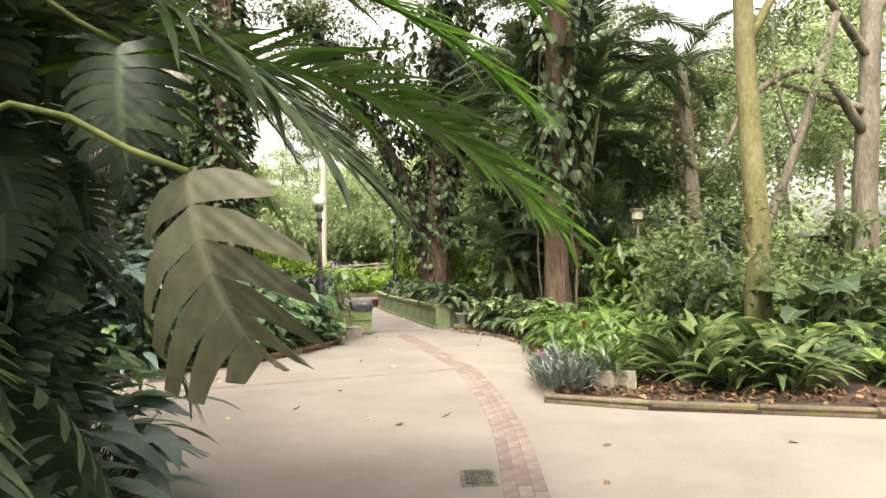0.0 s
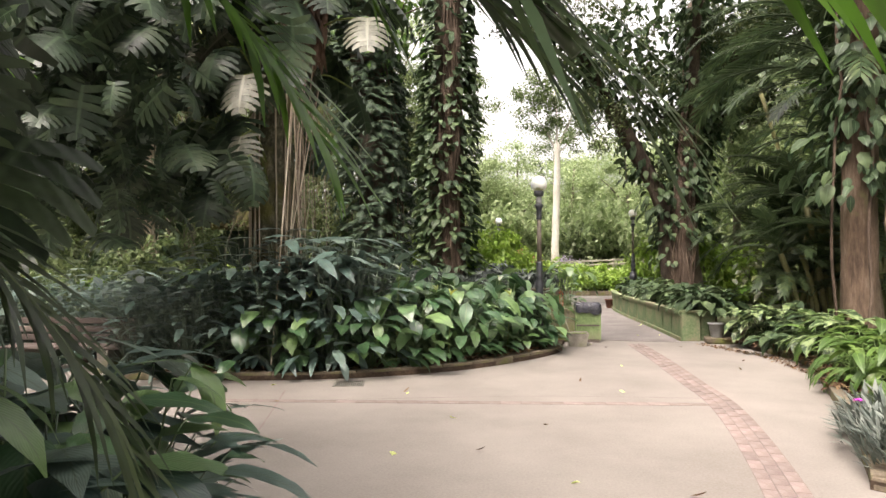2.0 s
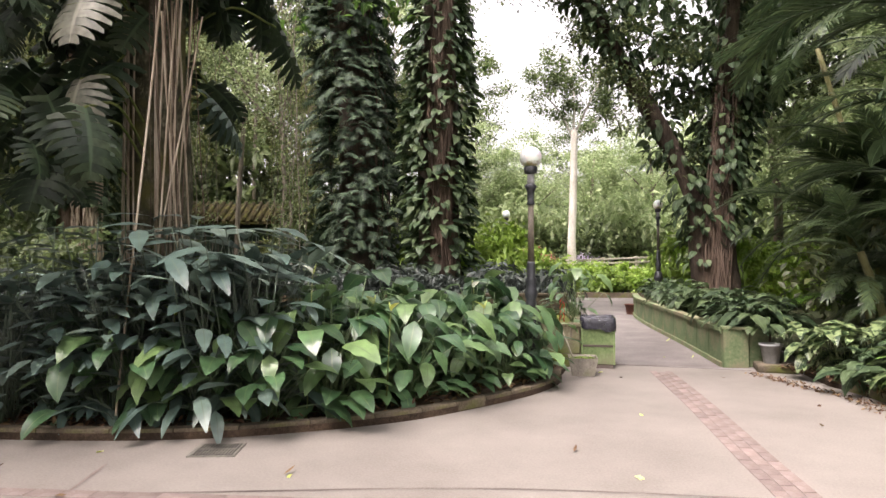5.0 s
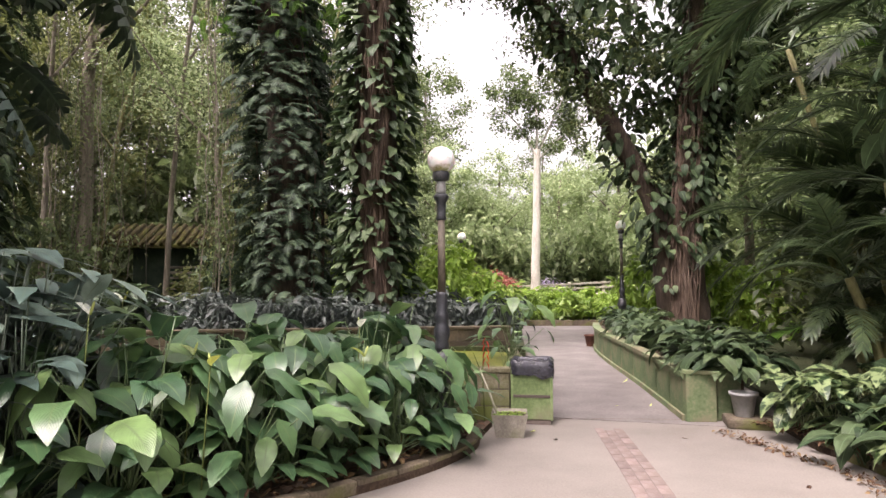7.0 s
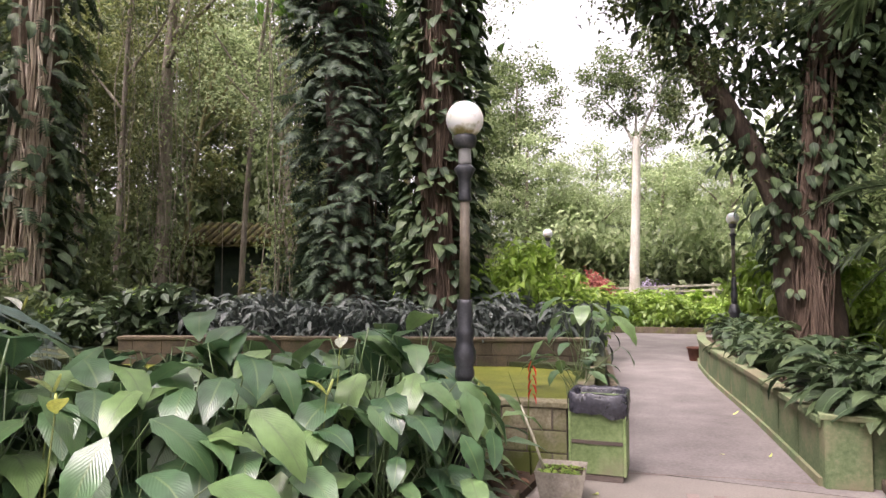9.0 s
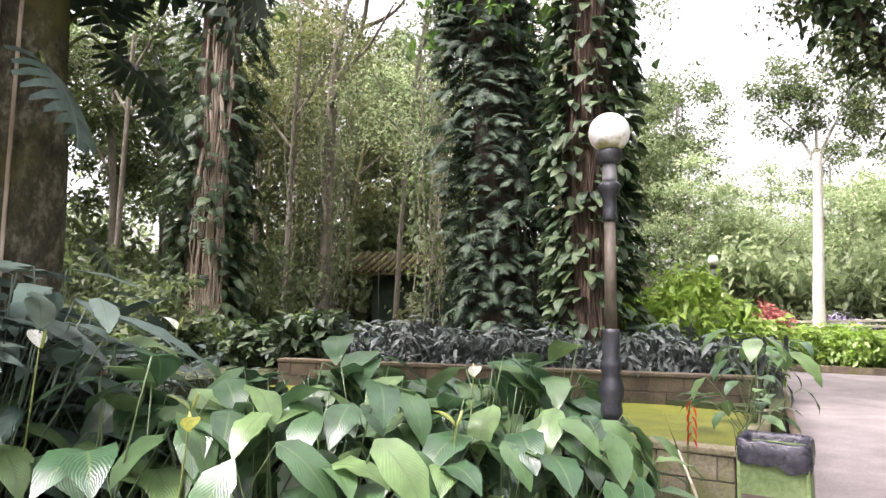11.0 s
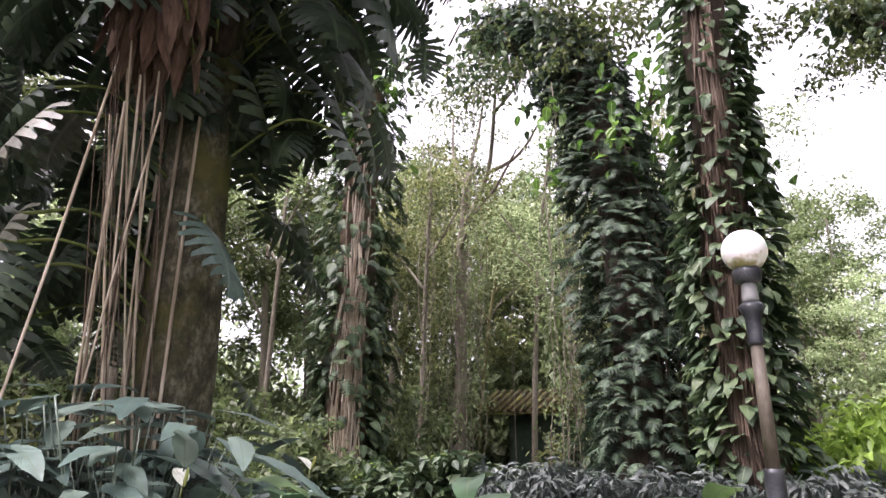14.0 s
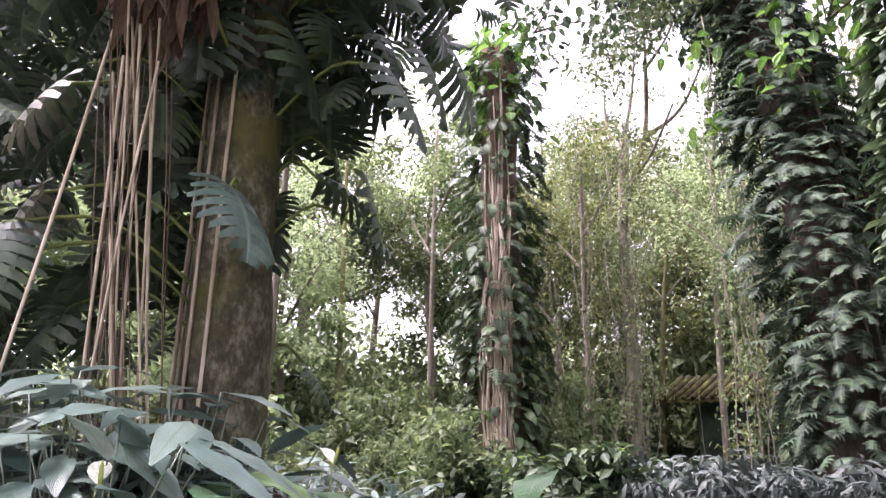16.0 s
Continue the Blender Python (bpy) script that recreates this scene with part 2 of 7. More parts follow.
M["red"] = rough_material("red_bract", (0.4, 0.015, 0.012), (0.55, 0.03, 0.02), (0.65, 0.07, 0.04), 12, 50, 0.5, 0.2)
M["white_petal"] = leaf_material("white_spathe", (0.72, 0.74, 0.62), (0.8, 0.82, 0.74), (0.84, 0.85, 0.8), None, 0.5, 0.35, 0)
M["yellow_leaf"] = leaf_material("yellowing_leaf", (0.357, 0.380, 0.084), (0.468, 0.522, 0.168), (0.527, 0.589, 0.350), None, 0.5, 0.3, 12)
M["dry_leaf"] = leaf_material("dry_leaf", (0.043, 0.021, 0.014), (0.105, 0.059, 0.036), (0.223, 0.154, 0.080), (0.2, 0.12, 0.06), 0.8, 0.1, 8, spec=0.2)
M["lily"] = leaf_material("lily_leaf", (0.034, 0.084, 0.038), (0.066, 0.138, 0.058), (0.140, 0.230, 0.082), (0.11, 0.17, 0.07), 0.33, 0.2, 16, spec=0.85)
# the blue-grey lightness holds the sky's sheen, put into the leaf colour
M["lance"] = leaf_material("sheened_lance_leaf", (0.044, 0.077, 0.066), (0.078, 0.126, 0.106), (0.135, 0.185, 0.150), (0.085, 0.12, 0.08), 0.36, 0.14, 14, spec=0.75)
M["darkbed"] = leaf_material("dark_bed_leaf", (0.027, 0.036, 0.033), (0.045, 0.058, 0.051), (0.081, 0.098, 0.083), (0.06, 0.075, 0.055), 0.45, 0.12, 12, spec=0.35)
M["monstera"] = leaf_material("monstera_leaf", (0.021, 0.036, 0.021), (0.036, 0.060, 0.032), (0.070, 0.098, 0.052), (0.07, 0.11, 0.06), 0.45, 0.18, 9, spec=0.45)
M["monstera_pale"] = leaf_material("pale_monstera_leaf", (0.111, 0.115, 0.085), (0.162, 0.162, 0.119), (0.212, 0.212, 0.162), (0.25, 0.25, 0.19), 0.5, 0.12, 0)
M["monstera_blue"] = leaf_material("blue_green_monstera_leaf", (0.05, 0.085, 0.068), (0.078, 0.125, 0.1), (0.11, 0.16, 0.13), (0.14, 0.19, 0.15), 0.4, 0.15, 9)
# pale monstera leaf again, darkened to olive: shade put into the colour
M["monstera_shaded"] = leaf_material("shaded_monstera_leaf", (0.066, 0.068, 0.042), (0.095, 0.097, 0.06), (0.13, 0.13, 0.085), (0.15, 0.15, 0.1), 0.5, 0.15, 9)
M["split"] = leaf_material("dark_split_leaf", (0.020, 0.034, 0.021), (0.034, 0.056, 0.033), (0.060, 0.088, 0.046), (0.06, 0.095, 0.055), 0.6, 0.16, 9, spec=0.22)
M["pothos"] = leaf_material("pothos_leaf", (0.022, 0.043, 0.019), (0.042, 0.068, 0.030), (0.077, 0.111, 0.047), (0.09, 0.14, 0.07), 0.55, 0.18, 10, spec=0.3)
# lighter copy of the pothos leaf: sunlight put into the colour
M["pothos_bright"] = leaf_material("sunlit_pothos_leaf", (0.029, 0.075, 0.011), (0.058, 0.126, 0.020), (0.104, 0.184, 0.034), (0.2, 0.33, 0.1), 0.4, 0.35, 10)
M["palm"] = leaf_material("palm_leaflet", (0.024, 0.045, 0.020), (0.048, 0.076, 0.032), (0.085, 0.117, 0.05), None, 0.36, 0.25, 0, spec=0.6)
# lit copy of the palm leaflet: light from behind is put into the green
M["palm_bright"] = leaf_material("backlit_palm_leaflet", (0.054, 0.138, 0.013), (0.090, 0.208, 0.022), (0.134, 0.276, 0.043), None, 0.4, 0.32, 0)
M["palm_dry"] = leaf_material("dry_palm_leaflet", (0.12, 0.095, 0.055), (0.2, 0.165, 0.10), (0.27, 0.235, 0.16), None, 0.7, 0.2, 0)
M["fern"] = leaf_material("fern_leaf", (0.10, 0.17, 0.035), (0.16, 0.25, 0.06), (0.23, 0.32, 0.10), None, 0.5, 0.35, 0)
M["strap"] = leaf_material("strap_leaf", (0.034, 0.061, 0.018), (0.067, 0.103, 0.032), (0.128, 0.165, 0.065), (0.14, 0.21, 0.08), 0.38, 0.25, 0)
M["varieg"] = leaf_material("variegated_leaf", (0.012, 0.031, 0.010), (0.020, 0.045, 0.014), (0.032, 0.061, 0.020), (0.2, 0.25, 0.12), 0.38, 0.2, 10, patch=(0.2, 0.26, 0.12))
M["fresh"] = leaf_material("fresh_leaf", (0.088, 0.153, 0.023), (0.150, 0.240, 0.037), (0.237, 0.326, 0.063), (0.18, 0.28, 0.08), 0.4, 0.38, 10)
M["glossy"] = leaf_material("glossy_leaf", (0.045, 0.09, 0.02), (0.085, 0.15, 0.034), (0.15, 0.225, 0.06), (0.12, 0.19, 0.06), 0.38, 0.3, 10)
M["lime"] = leaf_material("lime_green_leaf", (0.12, 0.21, 0.025), (0.19, 0.3, 0.045), (0.29, 0.4, 0.09), None, 0.45, 0.4, 0)
M["silver"] = leaf_material("silver_leaf", (0.081, 0.102, 0.087), (0.124, 0.146, 0.124), (0.174, 0.192, 0.167), None, 0.7, 0.15, 0)
M["tree_dark"] = leaf_material("dark_tree_leaf", (0.031, 0.046, 0.016), (0.056, 0.076, 0.025), (0.094, 0.112, 0.037), None, 0.5, 0.3, 0)
M["tree_mid"] = leaf_material("tree_leaf", (0.056, 0.083, 0.033), (0.098, 0.134, 0.052), (0.152, 0.190, 0.082), None, 0.55, 0.45, 0)
# paler than real foliage: distant haze and open light are put into the colour
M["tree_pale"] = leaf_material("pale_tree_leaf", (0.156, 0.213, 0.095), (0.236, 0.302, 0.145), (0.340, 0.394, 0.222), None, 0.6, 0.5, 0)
M["tree_yellow"] = leaf_material("yellow_green_tree_leaf", (0.077, 0.093, 0.029), (0.129, 0.150, 0.051), (0.193, 0.214, 0.086), None, 0.55, 0.35, 0)
M["red_shrub"] = leaf_material("red_shrub_leaf", (0.2, 0.05, 0.045), (0.34, 0.10, 0.085), (0.45, 0.19, 0.15), None, 0.5, 0.3, 0)
M["lilac"] = leaf_material("lilac_flower", (0.4, 0.32, 0.48), (0.52, 0.44, 0.6), (0.66, 0.6, 0.72), None, 0.6, 0.3, 0)
M["magenta"] = leaf_material("magenta_flower", (0.45, 0.03, 0.4), (0.55, 0.05, 0.5), (0.65, 0.12, 0.6), None, 0.6, 0.3, 0)


def globe_material():
    m, nt, p = base_material("opal_globe")
    p.inputs["Base Color"].default_value = (0.86, 0.86, 0.84, 1)
    p.inputs["Roughness"].default_value = 0.3
    p.inputs["Subsurface Weight"].default_value = 0.2
    tc = nt.nodes.new("ShaderNodeTexCoord")
    ns = nt.nodes.new("ShaderNodeTexNoise")
    ns.inputs["Scale"].default_value, ns.inputs["Detail"].default_value = 14, 6
    sp = nt.nodes.new("ShaderNodeSeparateXYZ")
    nt.links.new(tc.outputs["Generated"], sp.inputs[0])
    nt.links.new(tc.outputs["Object"], ns.inputs["Vector"])
    inv = nt.nodes.new("ShaderNodeMapRange")
    inv.inputs["From Min"].default_value, inv.inputs["From Max"].default_value = 0.02, 0.32
    inv.inputs["To Min"].default_value, inv.inputs["To Max"].default_value = 0.42, 0.0
    nt.links.new(sp.outputs["Z"], inv.inputs["Value"])
    ad = nt.nodes.new("ShaderNodeMath")
    ad.operation = "ADD"
    nt.links.new(inv.outputs[0], ad.inputs[0])
    nt.links.new(ns.outputs[0], ad.inputs[1])
    r = ramp_node(nt, [(0.62, (0.86, 0.86, 0.84)), (0.86, (0.3, 0.28, 0.12))])
    nt.links.new(ad.outputs[0], r.inputs[0])
    nt.links.new(r.outputs[0], p.inputs["Base Color"])
    return m


M["globe"] = globe_material()

# ---------------------------------------------------------------- mesh tools
R = random.Random(7)


def bed_z(x, y):
    return 0.06


def make_mesh(name, V, F, material, UV=None, smooth=True):
    me = bpy.data.meshes.new(name)
    V = np.asarray(V, dtype=np.float32).reshape(-1, 3)
    tot = np.array([len(f) for f in F], dtype=np.int32)
    idx = np.concatenate([np.asarray(f, dtype=np.int32) for f in F])
    fill_mesh(me, V, idx, tot, UV, smooth)
    me.materials.append(material)
    return me


def fill_mesh(me, V, idx, tot, UV=None, smooth=True):
    start = np.concatenate(([0], np.cumsum(tot)[:-1])).astype(np.int32)
    me.vertices.add(len(V))
    me.vertices.foreach_set("co", np.asarray(V, dtype=np.float32).ravel())
    me.loops.add(len(idx))
    me.loops.foreach_set("vertex_index", idx)
    me.polygons.add(len(tot))
    me.polygons.foreach_set("loop_start", start)
    me.polygons.foreach_set("loop_total", tot)
    if UV is not None:
        lay = me.uv_layers.new(name="UVMap")
        lay.data.foreach_set("uv", np.asarray(UV, dtype=np.float32)[idx].ravel())
    me.polygons.foreach_set("use_smooth", np.full(len(tot), smooth))
    me.update(calc_edges=True)
    me.validate()


def join_templates(name, items, material):
    """One mesh of many leaves: items are (template, 4x4 matrix)."""
    groups = {}
    for t, m in items:
        groups.setdefault(id(t), (t, []))[1].append(np.array(m, dtype=np.float32))
    Vs, Is, Ts, Us, base = [], [], [], [], 0
    for t, ms in groups.values():
        V, F, U = t
        V = np.asarray(V, dtype=np.float32)
        A = np.stack(ms)
        W = np.einsum("kij,nj->kni", A[:, :3, :3], V) + A[:, None, :3, 3]
        idx = np.concatenate([np.asarray(f, dtype=np.int32) for f in F])
        tot = np.array([len(f) for f in F], dtype=np.int32)
        k, n = len(ms), len(V)
        Vs.append(W.reshape(-1, 3))
        Is.append((idx[None, :] + base + (np.arange(k) * n)[:, None]).ravel())
        Ts.append(np.tile(tot, k))
        Us.append(np.tile(np.asarray(U, dtype=np.float32), (k, 1)))
        base += k * n
    me = bpy.data.meshes.new(name)
    fill_mesh(me, np.concatenate(Vs), np.concatenate(Is).astype(np.int32), np.concatenate(Ts), np.concatenate(Us))
    me.materials.append(material)
    return me


def place(pos, yaw=0.0, pitch=0.0, roll=0.0, s=1.0):
    """A leaf's pose: it points along +Y, its face up; yaw about z, pitch lifts its tip, roll turns it about its rib."""
    return Matrix.Translation(pos) @ Matrix.Rotation(radians(yaw), 4, "Z") @ Matrix.Rotation(radians(pitch), 4, "X") @ Matrix.Rotation(radians(roll), 4, "Y") @ Matrix.Scale(s, 4)


def thing(name, loc, label, category, group="", kind=""):
    ob = new(name)
    ob.empty_display_size = 0.1
    ob.location = loc
    return tagged(ob, label, category, group, kind)


def child(parent, name, mesh, m=None, label=""):
    ob = new(name, mesh)
    ob.parent = parent
    if m is not None:
        ob.matrix_basis = m
    return tagged(ob, label)


def part(name, bm, material, parent, label=""):
    me = bpy.data.meshes.new(name)
    bm.to_mesh(me)
    bm.free()
    me.materials.append(material)
    ob = new(name, me)
    ob.parent = parent
    return tagged(ob, label)


def bevelled(bm, width=0.008, segments=2):
    bmesh.ops.bevel(bm, geom=bm.edges[:], offset=width, segments=segments, affect="EDGES", profile=0.6)
    return bm


def box_bm(size, centre=(0, 0, 0), bevel=0.008, taper=1.0):
    bm = bmesh.new()
    bmesh.ops.create_cube(bm, size=1)
    for v in bm.verts:
        k = taper if v.co.z < 0 else 1.0
        v.co = Vector((v.co.x * size[0] * k + centre[0], v.co.y * size[1] * k + centre[1], v.co.z * size[2] + centre[2]))
    return bevelled(bm, bevel) if bevel else bm


def lathe(profile, sides=20, fluted=0.0):
    """A turned shape from (radius, height) pairs."""
    V, F = [], []
    for r, z in profile:
        for i in range(sides):
            a = 2 * math.pi * i / sides
            k = r * (1 + fluted * (1 if i % 2 else -1))
            V.append((k * math.cos(a), k * math.sin(a), z))
    for j in range(len(profile) - 1):
        for i in range(sides):
            n = (i + 1) % sides
            F.append((j * sides + i, j * sides + n, (j + 1) * sides + n, (j + 1) * sides + i))
    F.append(tuple(range(sides))[::-1])
    F.append(tuple((len(profile) - 1) * sides + i for i in range(sides)))
    return V, F


def tube(points, radii, sides=8, rough=0.0, seed=0, flare=0.0):
    """A round limb along points, with uneven girth."""
    V, F = [], []
    pts = [Vector(p) for p in points]
    n = len(pts)
    for j, p in enumerate(pts):
        d = (pts[min(j + 1, n - 1)] - pts[max(j - 1, 0)]).normalized()
        a = d.cross(Vector((0.3, 1, 0.2))).normalized()
        b = d.cross(a)
        for i in range(sides):
            t = 2 * math.pi * i / sides
            k = radii[j]
            if rough:
                q = Vector((math.cos(t) * 1.7, math.sin(t) * 1.7, j * 0.35 + seed * 9.1))
                k *= 1 + rough * noise.noise(q * 1.3) + rough * 0.5 * noise.noise(q * 3.7)
                if flare and j < 3:
                    k *= 1 + flare * (3 - j) / 3 * (0.5 + 0.5 * math.sin(t * 5 + seed))
            V.append(tuple(p + (a * math.cos(t) + b * math.sin(t)) * k))
    for j in range(n - 1):
        for i in range(sides):
            m = (i + 1) % sides
            F.append((j * sides + i, j * sides + m, (j + 1) * sides + m, (j + 1) * sides + i))
    F.append(tuple(range(sides))[::-1])
    F.append(tuple((n - 1) * sides + i for i in range(sides)))
    return V, F


def spline(points, steps):
    """A smooth line through a few points."""
    P = [Vector(p) for p in points]
    P = [P[0] * 2 - P[1]] + P + [P[-1] * 2 - P[-2]]
    out, segs = [], len(P) - 3
    for k in range(steps + 1):
        u = k / steps * segs
        i = min(int(u), segs - 1)
        t = u - i
        a, b, c, d = P[i:i + 4]
        out.append(0.5 * ((2 * b) + (c - a) * t + (2 * a - 5 * b + 4 * c - d) * t * t + (3 * b - a - 3 * c + d) * t ** 3))
    return out


# ---------------------------------------------------------------- leaf shapes, tip along +Y
def arc(n, bend, L=1.0, start=0.0):
    """Points (y, z, angle) along a blade that starts at an angle and bends down."""
    y = z = 0.0
    out = [(0.0, 0.0, radians(start))]
    for i in range(n):
        a = radians(start - bend * (i + 0.5) / n)
        y += L / n * math.cos(a)
        z += L / n * math.sin(a)
        out.append((y, z, radians(start - bend * (i + 1) / n)))
    return out


def blade(w=0.2, bend=50, fold=0.25, n=7, shape=0.8, heart=0.0, wave=0.0, start=0.0, seed=0, L=1.0, at=(0, 0, 0)):
    V, F, U = [], [], []
    for i, (y, z, a) in enumerate(arc(n, bend, L, start)):
        t = i / n
        h = w * math.sin(math.pi * min(1, max(0.0, t)) ** shape) ** 0.85 if 0 < t < 1 else 0.004
        back = heart * w * (1 - t) ** 3
        for k in (-1, -0.5, 0, 0.5, 1):
            lift = fold * h * abs(k) - 0.1 * h * k * k
            if wave:
                lift += wave * h * math.sin(t * 17 + k * 2 + seed) * abs(k)
            V.append((at[0] + h * k, at[1] + y - back * abs(k) * 1.4 - lift * math.sin(a), at[2] + z + lift * math.cos(a)))
            U.append((0.5 + 0.5 * k, t))
    for i in range(n):
        for k in range(4):
            F.append((i * 5 + k, i * 5 + k + 1, i * 5 + k + 6, i * 5 + k + 5))
    return V, F, U


def stalked(h, out, w, L, bend, fold=0.25, start=20, r=0.006, seg=5, sides=4, **kw):
    """A leaf on its own stalk, which rises from the ground."""
    pts = [(0, out * (k / seg) ** 1.5, h * (k / seg) ** 0.9) for k in range(seg + 1)]
    V, F = tube(pts, [r * (1.2 - 0.5 * k / seg) for k in range(seg + 1)], sides)
    U = [(0.5, 0.02)] * len(V)
    b = blade(w, bend, fold, start=start, L=L, at=pts[-1], **kw)
    o = len(V)
    return V + b[0], F + [tuple(i + o for i in f) for f in b[1]], U + b[2]


def monstera_leaf(n=8, w=0.5, bend=45, gap=0.3, seed=0, rake=0.0, whole=0.42):
    """A wide split leaf: a whole middle and fingers parted by slits."""
    r = random.Random(seed)
    V, F, U = [], [], []
    rib = arc(n * 2, bend)
    for side in (-1, 1):
        for i in range(n):
            t0, t1 = i / n, (i + 1) / n
            tm = (t0 + t1) / 2
            half = w * (math.sin(math.pi * (0.14 + 0.86 * tm) ** 0.85)) ** 0.7 * r.uniform(0.92, 1.05)
            inner = half * (whole if i < n - 1 else 0.6)
            g = gap * (1 / n) * r.uniform(0.6, 1.2)
            sweep = rake + ((-0.2 + 0.75 * tm) if i else -0.34)
            cols = []
            for s, f in ((0.0, 0), (inner, 0), (inner + (half - inner) * 0.55, 1), (half, 2)):
                for t, sgn in ((t0, 1), (t1, -1)):
                    k = min(n * 2, max(0, int(round(t * n * 2))))
                    y, z, a = rib[k]
                    frac = s / max(half, 1e-6)
                    yy = y + sweep * half * frac ** 1.3 + sgn * g * (0, 0.9, 1.0)[f] + (sgn * 0.2 / n if f == 2 else 0)
                    zz = z + 0.16 * s - 0.5 * s * s / max(w, 0.1) - 0.1 * half * frac ** 3
                    V.append((side * s, yy, zz))
                    U.append((0.5 + side * 0.5 * frac, t))
                    cols.append(len(V) - 1)
            for c in range(3):
                q = (cols[c * 2], cols[c * 2 + 1], cols[c * 2 + 3], cols[c * 2 + 2])
                F.append(q if side < 0 else q[::-1])
    return V, F, U


def frond(n=34, L=2.0, leaf=0.5, bend=70, vee=35, drop=40, width=0.03, start=0.0, seed=0, sweep=38, first=0.16):
    """A feathered palm frond: a rib and two rows of leaflets."""
    r = random.Random(seed)
    steps = 24
    path = arc(steps, bend, L, start)
    V, F = tube([(0, y, z) for y, z, _ in path], [0.018 * L / 2 * (1 - 0.85 * k / steps) + 0.002 for k in range(steps + 1)], 5)
    U = [(0.5, 0.5)] * len(V)
    for i in range(n):
        t = first + (1 - first) * (i + r.uniform(-0.2, 0.2)) / n
        t = min(0.995, max(0.02, t))
        k = t * steps
        j = min(int(k), steps - 1)
        y = path[j][0] + (path[j + 1][0] - path[j][0]) * (k - j)
        z = path[j][1] + (path[j + 1][1] - path[j][1]) * (k - j)
        a = path[j][2]
        fwd, up = Vector((0, math.cos(a), math.sin(a))), Vector((0, -math.sin(a), math.cos(a)))
        l = leaf * (math.sin(math.pi * (0.12 + 0.8 * t)) ** 0.6) * r.uniform(0.85, 1.1)
        for side in (-1, 1):
            sw = radians(sweep + 25 * t + r.uniform(-6, 6))
            d = (Vector((side * math.cos(sw), 0, 0)) + fwd * math.sin(sw) + up * math.tan(radians(vee)) * 0.5).normalized()
            wv = (fwd * math.cos(sw) - Vector((side * math.sin(sw), 0, 0))) * width * 0.5
            p, o = Vector((0, y, z)), len(V)
            q = d.copy()
            dr = drop * r.uniform(0.6, 1.4)
            for c in range(5):
                ww = wv * (0.55, 1.0, 0.9, 0.6, 0.06)[c]
                V += [tuple(p - ww), tuple(p + ww)]
                U += [(0.3, c / 4), (0.7, c / 4)]
                q = (q + Vector((0, 0, -math.tan(radians(dr)) * 0.22))).normalized()
                p = p + q * l / 4
            for c in range(4):
                F.append((o + c * 2, o + c * 2 + 1, o + c * 2 + 3, o + c * 2 + 2))
    return V, F, U


def card(w=0.5, fold=0.3):
    """A small folded leaf for crowns."""
    V = [(0, 0, 0), (-w / 2, 0.5, fold * w), (0, 0.45, 0), (w / 2, 0.5, fold * w), (0, 1, -0.12)]
    U = [(0.5, 0), (0, 0.5), (0.5, 0.5), (1, 0.5), (0.5, 1)]
    return V, [(0, 2, 1), (0, 3, 2), (1, 2, 4), (2, 3, 4)], U


def leaf_mesh(name, template, material):
    return make_mesh(name, template[0], template[1], material, template[2])

# ---------------------------------------------------------------- ground and paving
def slab(name, outline, top, depth, material, label, category="", kind="structure", bevel=0.0):
    bm = bmesh.new()
    vs = [bm.verts.new((x, y, top)) for x, y in outline]
    f = bm.faces.new(vs)
    if f.normal.z < 0:
        f.normal_flip()
    ext = bmesh.ops.extrude_face_region(bm, geom=[f])
    for v in ext["geom"]:
        if isinstance(v, bmesh.types.BMVert):
            v.co.z -= depth
    bmesh.ops.recalc_face_normals(bm, faces=bm.faces[:])
    bmesh.ops.triangulate(bm, faces=[f for f in bm.faces if len(f.verts) > 4])
    me = bpy.data.meshes.new(name)
    bm.to_mesh(me)
    bm.free()
    me.materials.append(material)
    return tagged(new(name, me), label, category or name, kind=kind)


def ground_sheet():
    bm = bmesh.new()
    n = 60
    xs = [-600 + 1200 * i / n for i in range(n + 1)]
    V = [[bm.verts.new((x, y, -0.12)) for x in xs] for y in xs]
    for j in range(n):
        for i in range(n):
            bm.faces.new((V[j][i], V[j][i + 1], V[j + 1][i + 1], V[j + 1][i]))
    me = bpy.data.meshes.new("ground")
    bm.to_mesh(me)
    bm.free()
    me.materials.append(M["forest_floor"])
    return tagged(new("ground", me), "dark forest floor of soil and litter under the trees", "ground", kind="structure")


ground_sheet()
PATH_L = [(0.56, 9.25), (0.34, 10.7), (-0.3, 13.8), (-1.05, 17.3), (-2.0, 21.5), (-2.7, 25.0)]
PATH_R = [(1.96, 9.8), (1.72, 11.2), (1.43, 12.8), (1.04, 14.75), (0.66, 17.1), (0.55, 18.9)]
slab("pavement", [(-16, -12), (16, -12), (16, 9.6), (-16, 9.6)], 0.0, 0.1, M["concrete"], "pale beige worn concrete garden paving with stains", "pavement")
slab("path", [(-0.6, 9.604), (3.2, 9.604), (2.6, 18), (1.2, 20), (6, 24), (6, 26.6), (-10, 24.2), (-10, 20.5), (-3.2, 20.5)], 0.004, 0.1, M["old_path"], "worn grey cement path with darker patches between beds", "path")

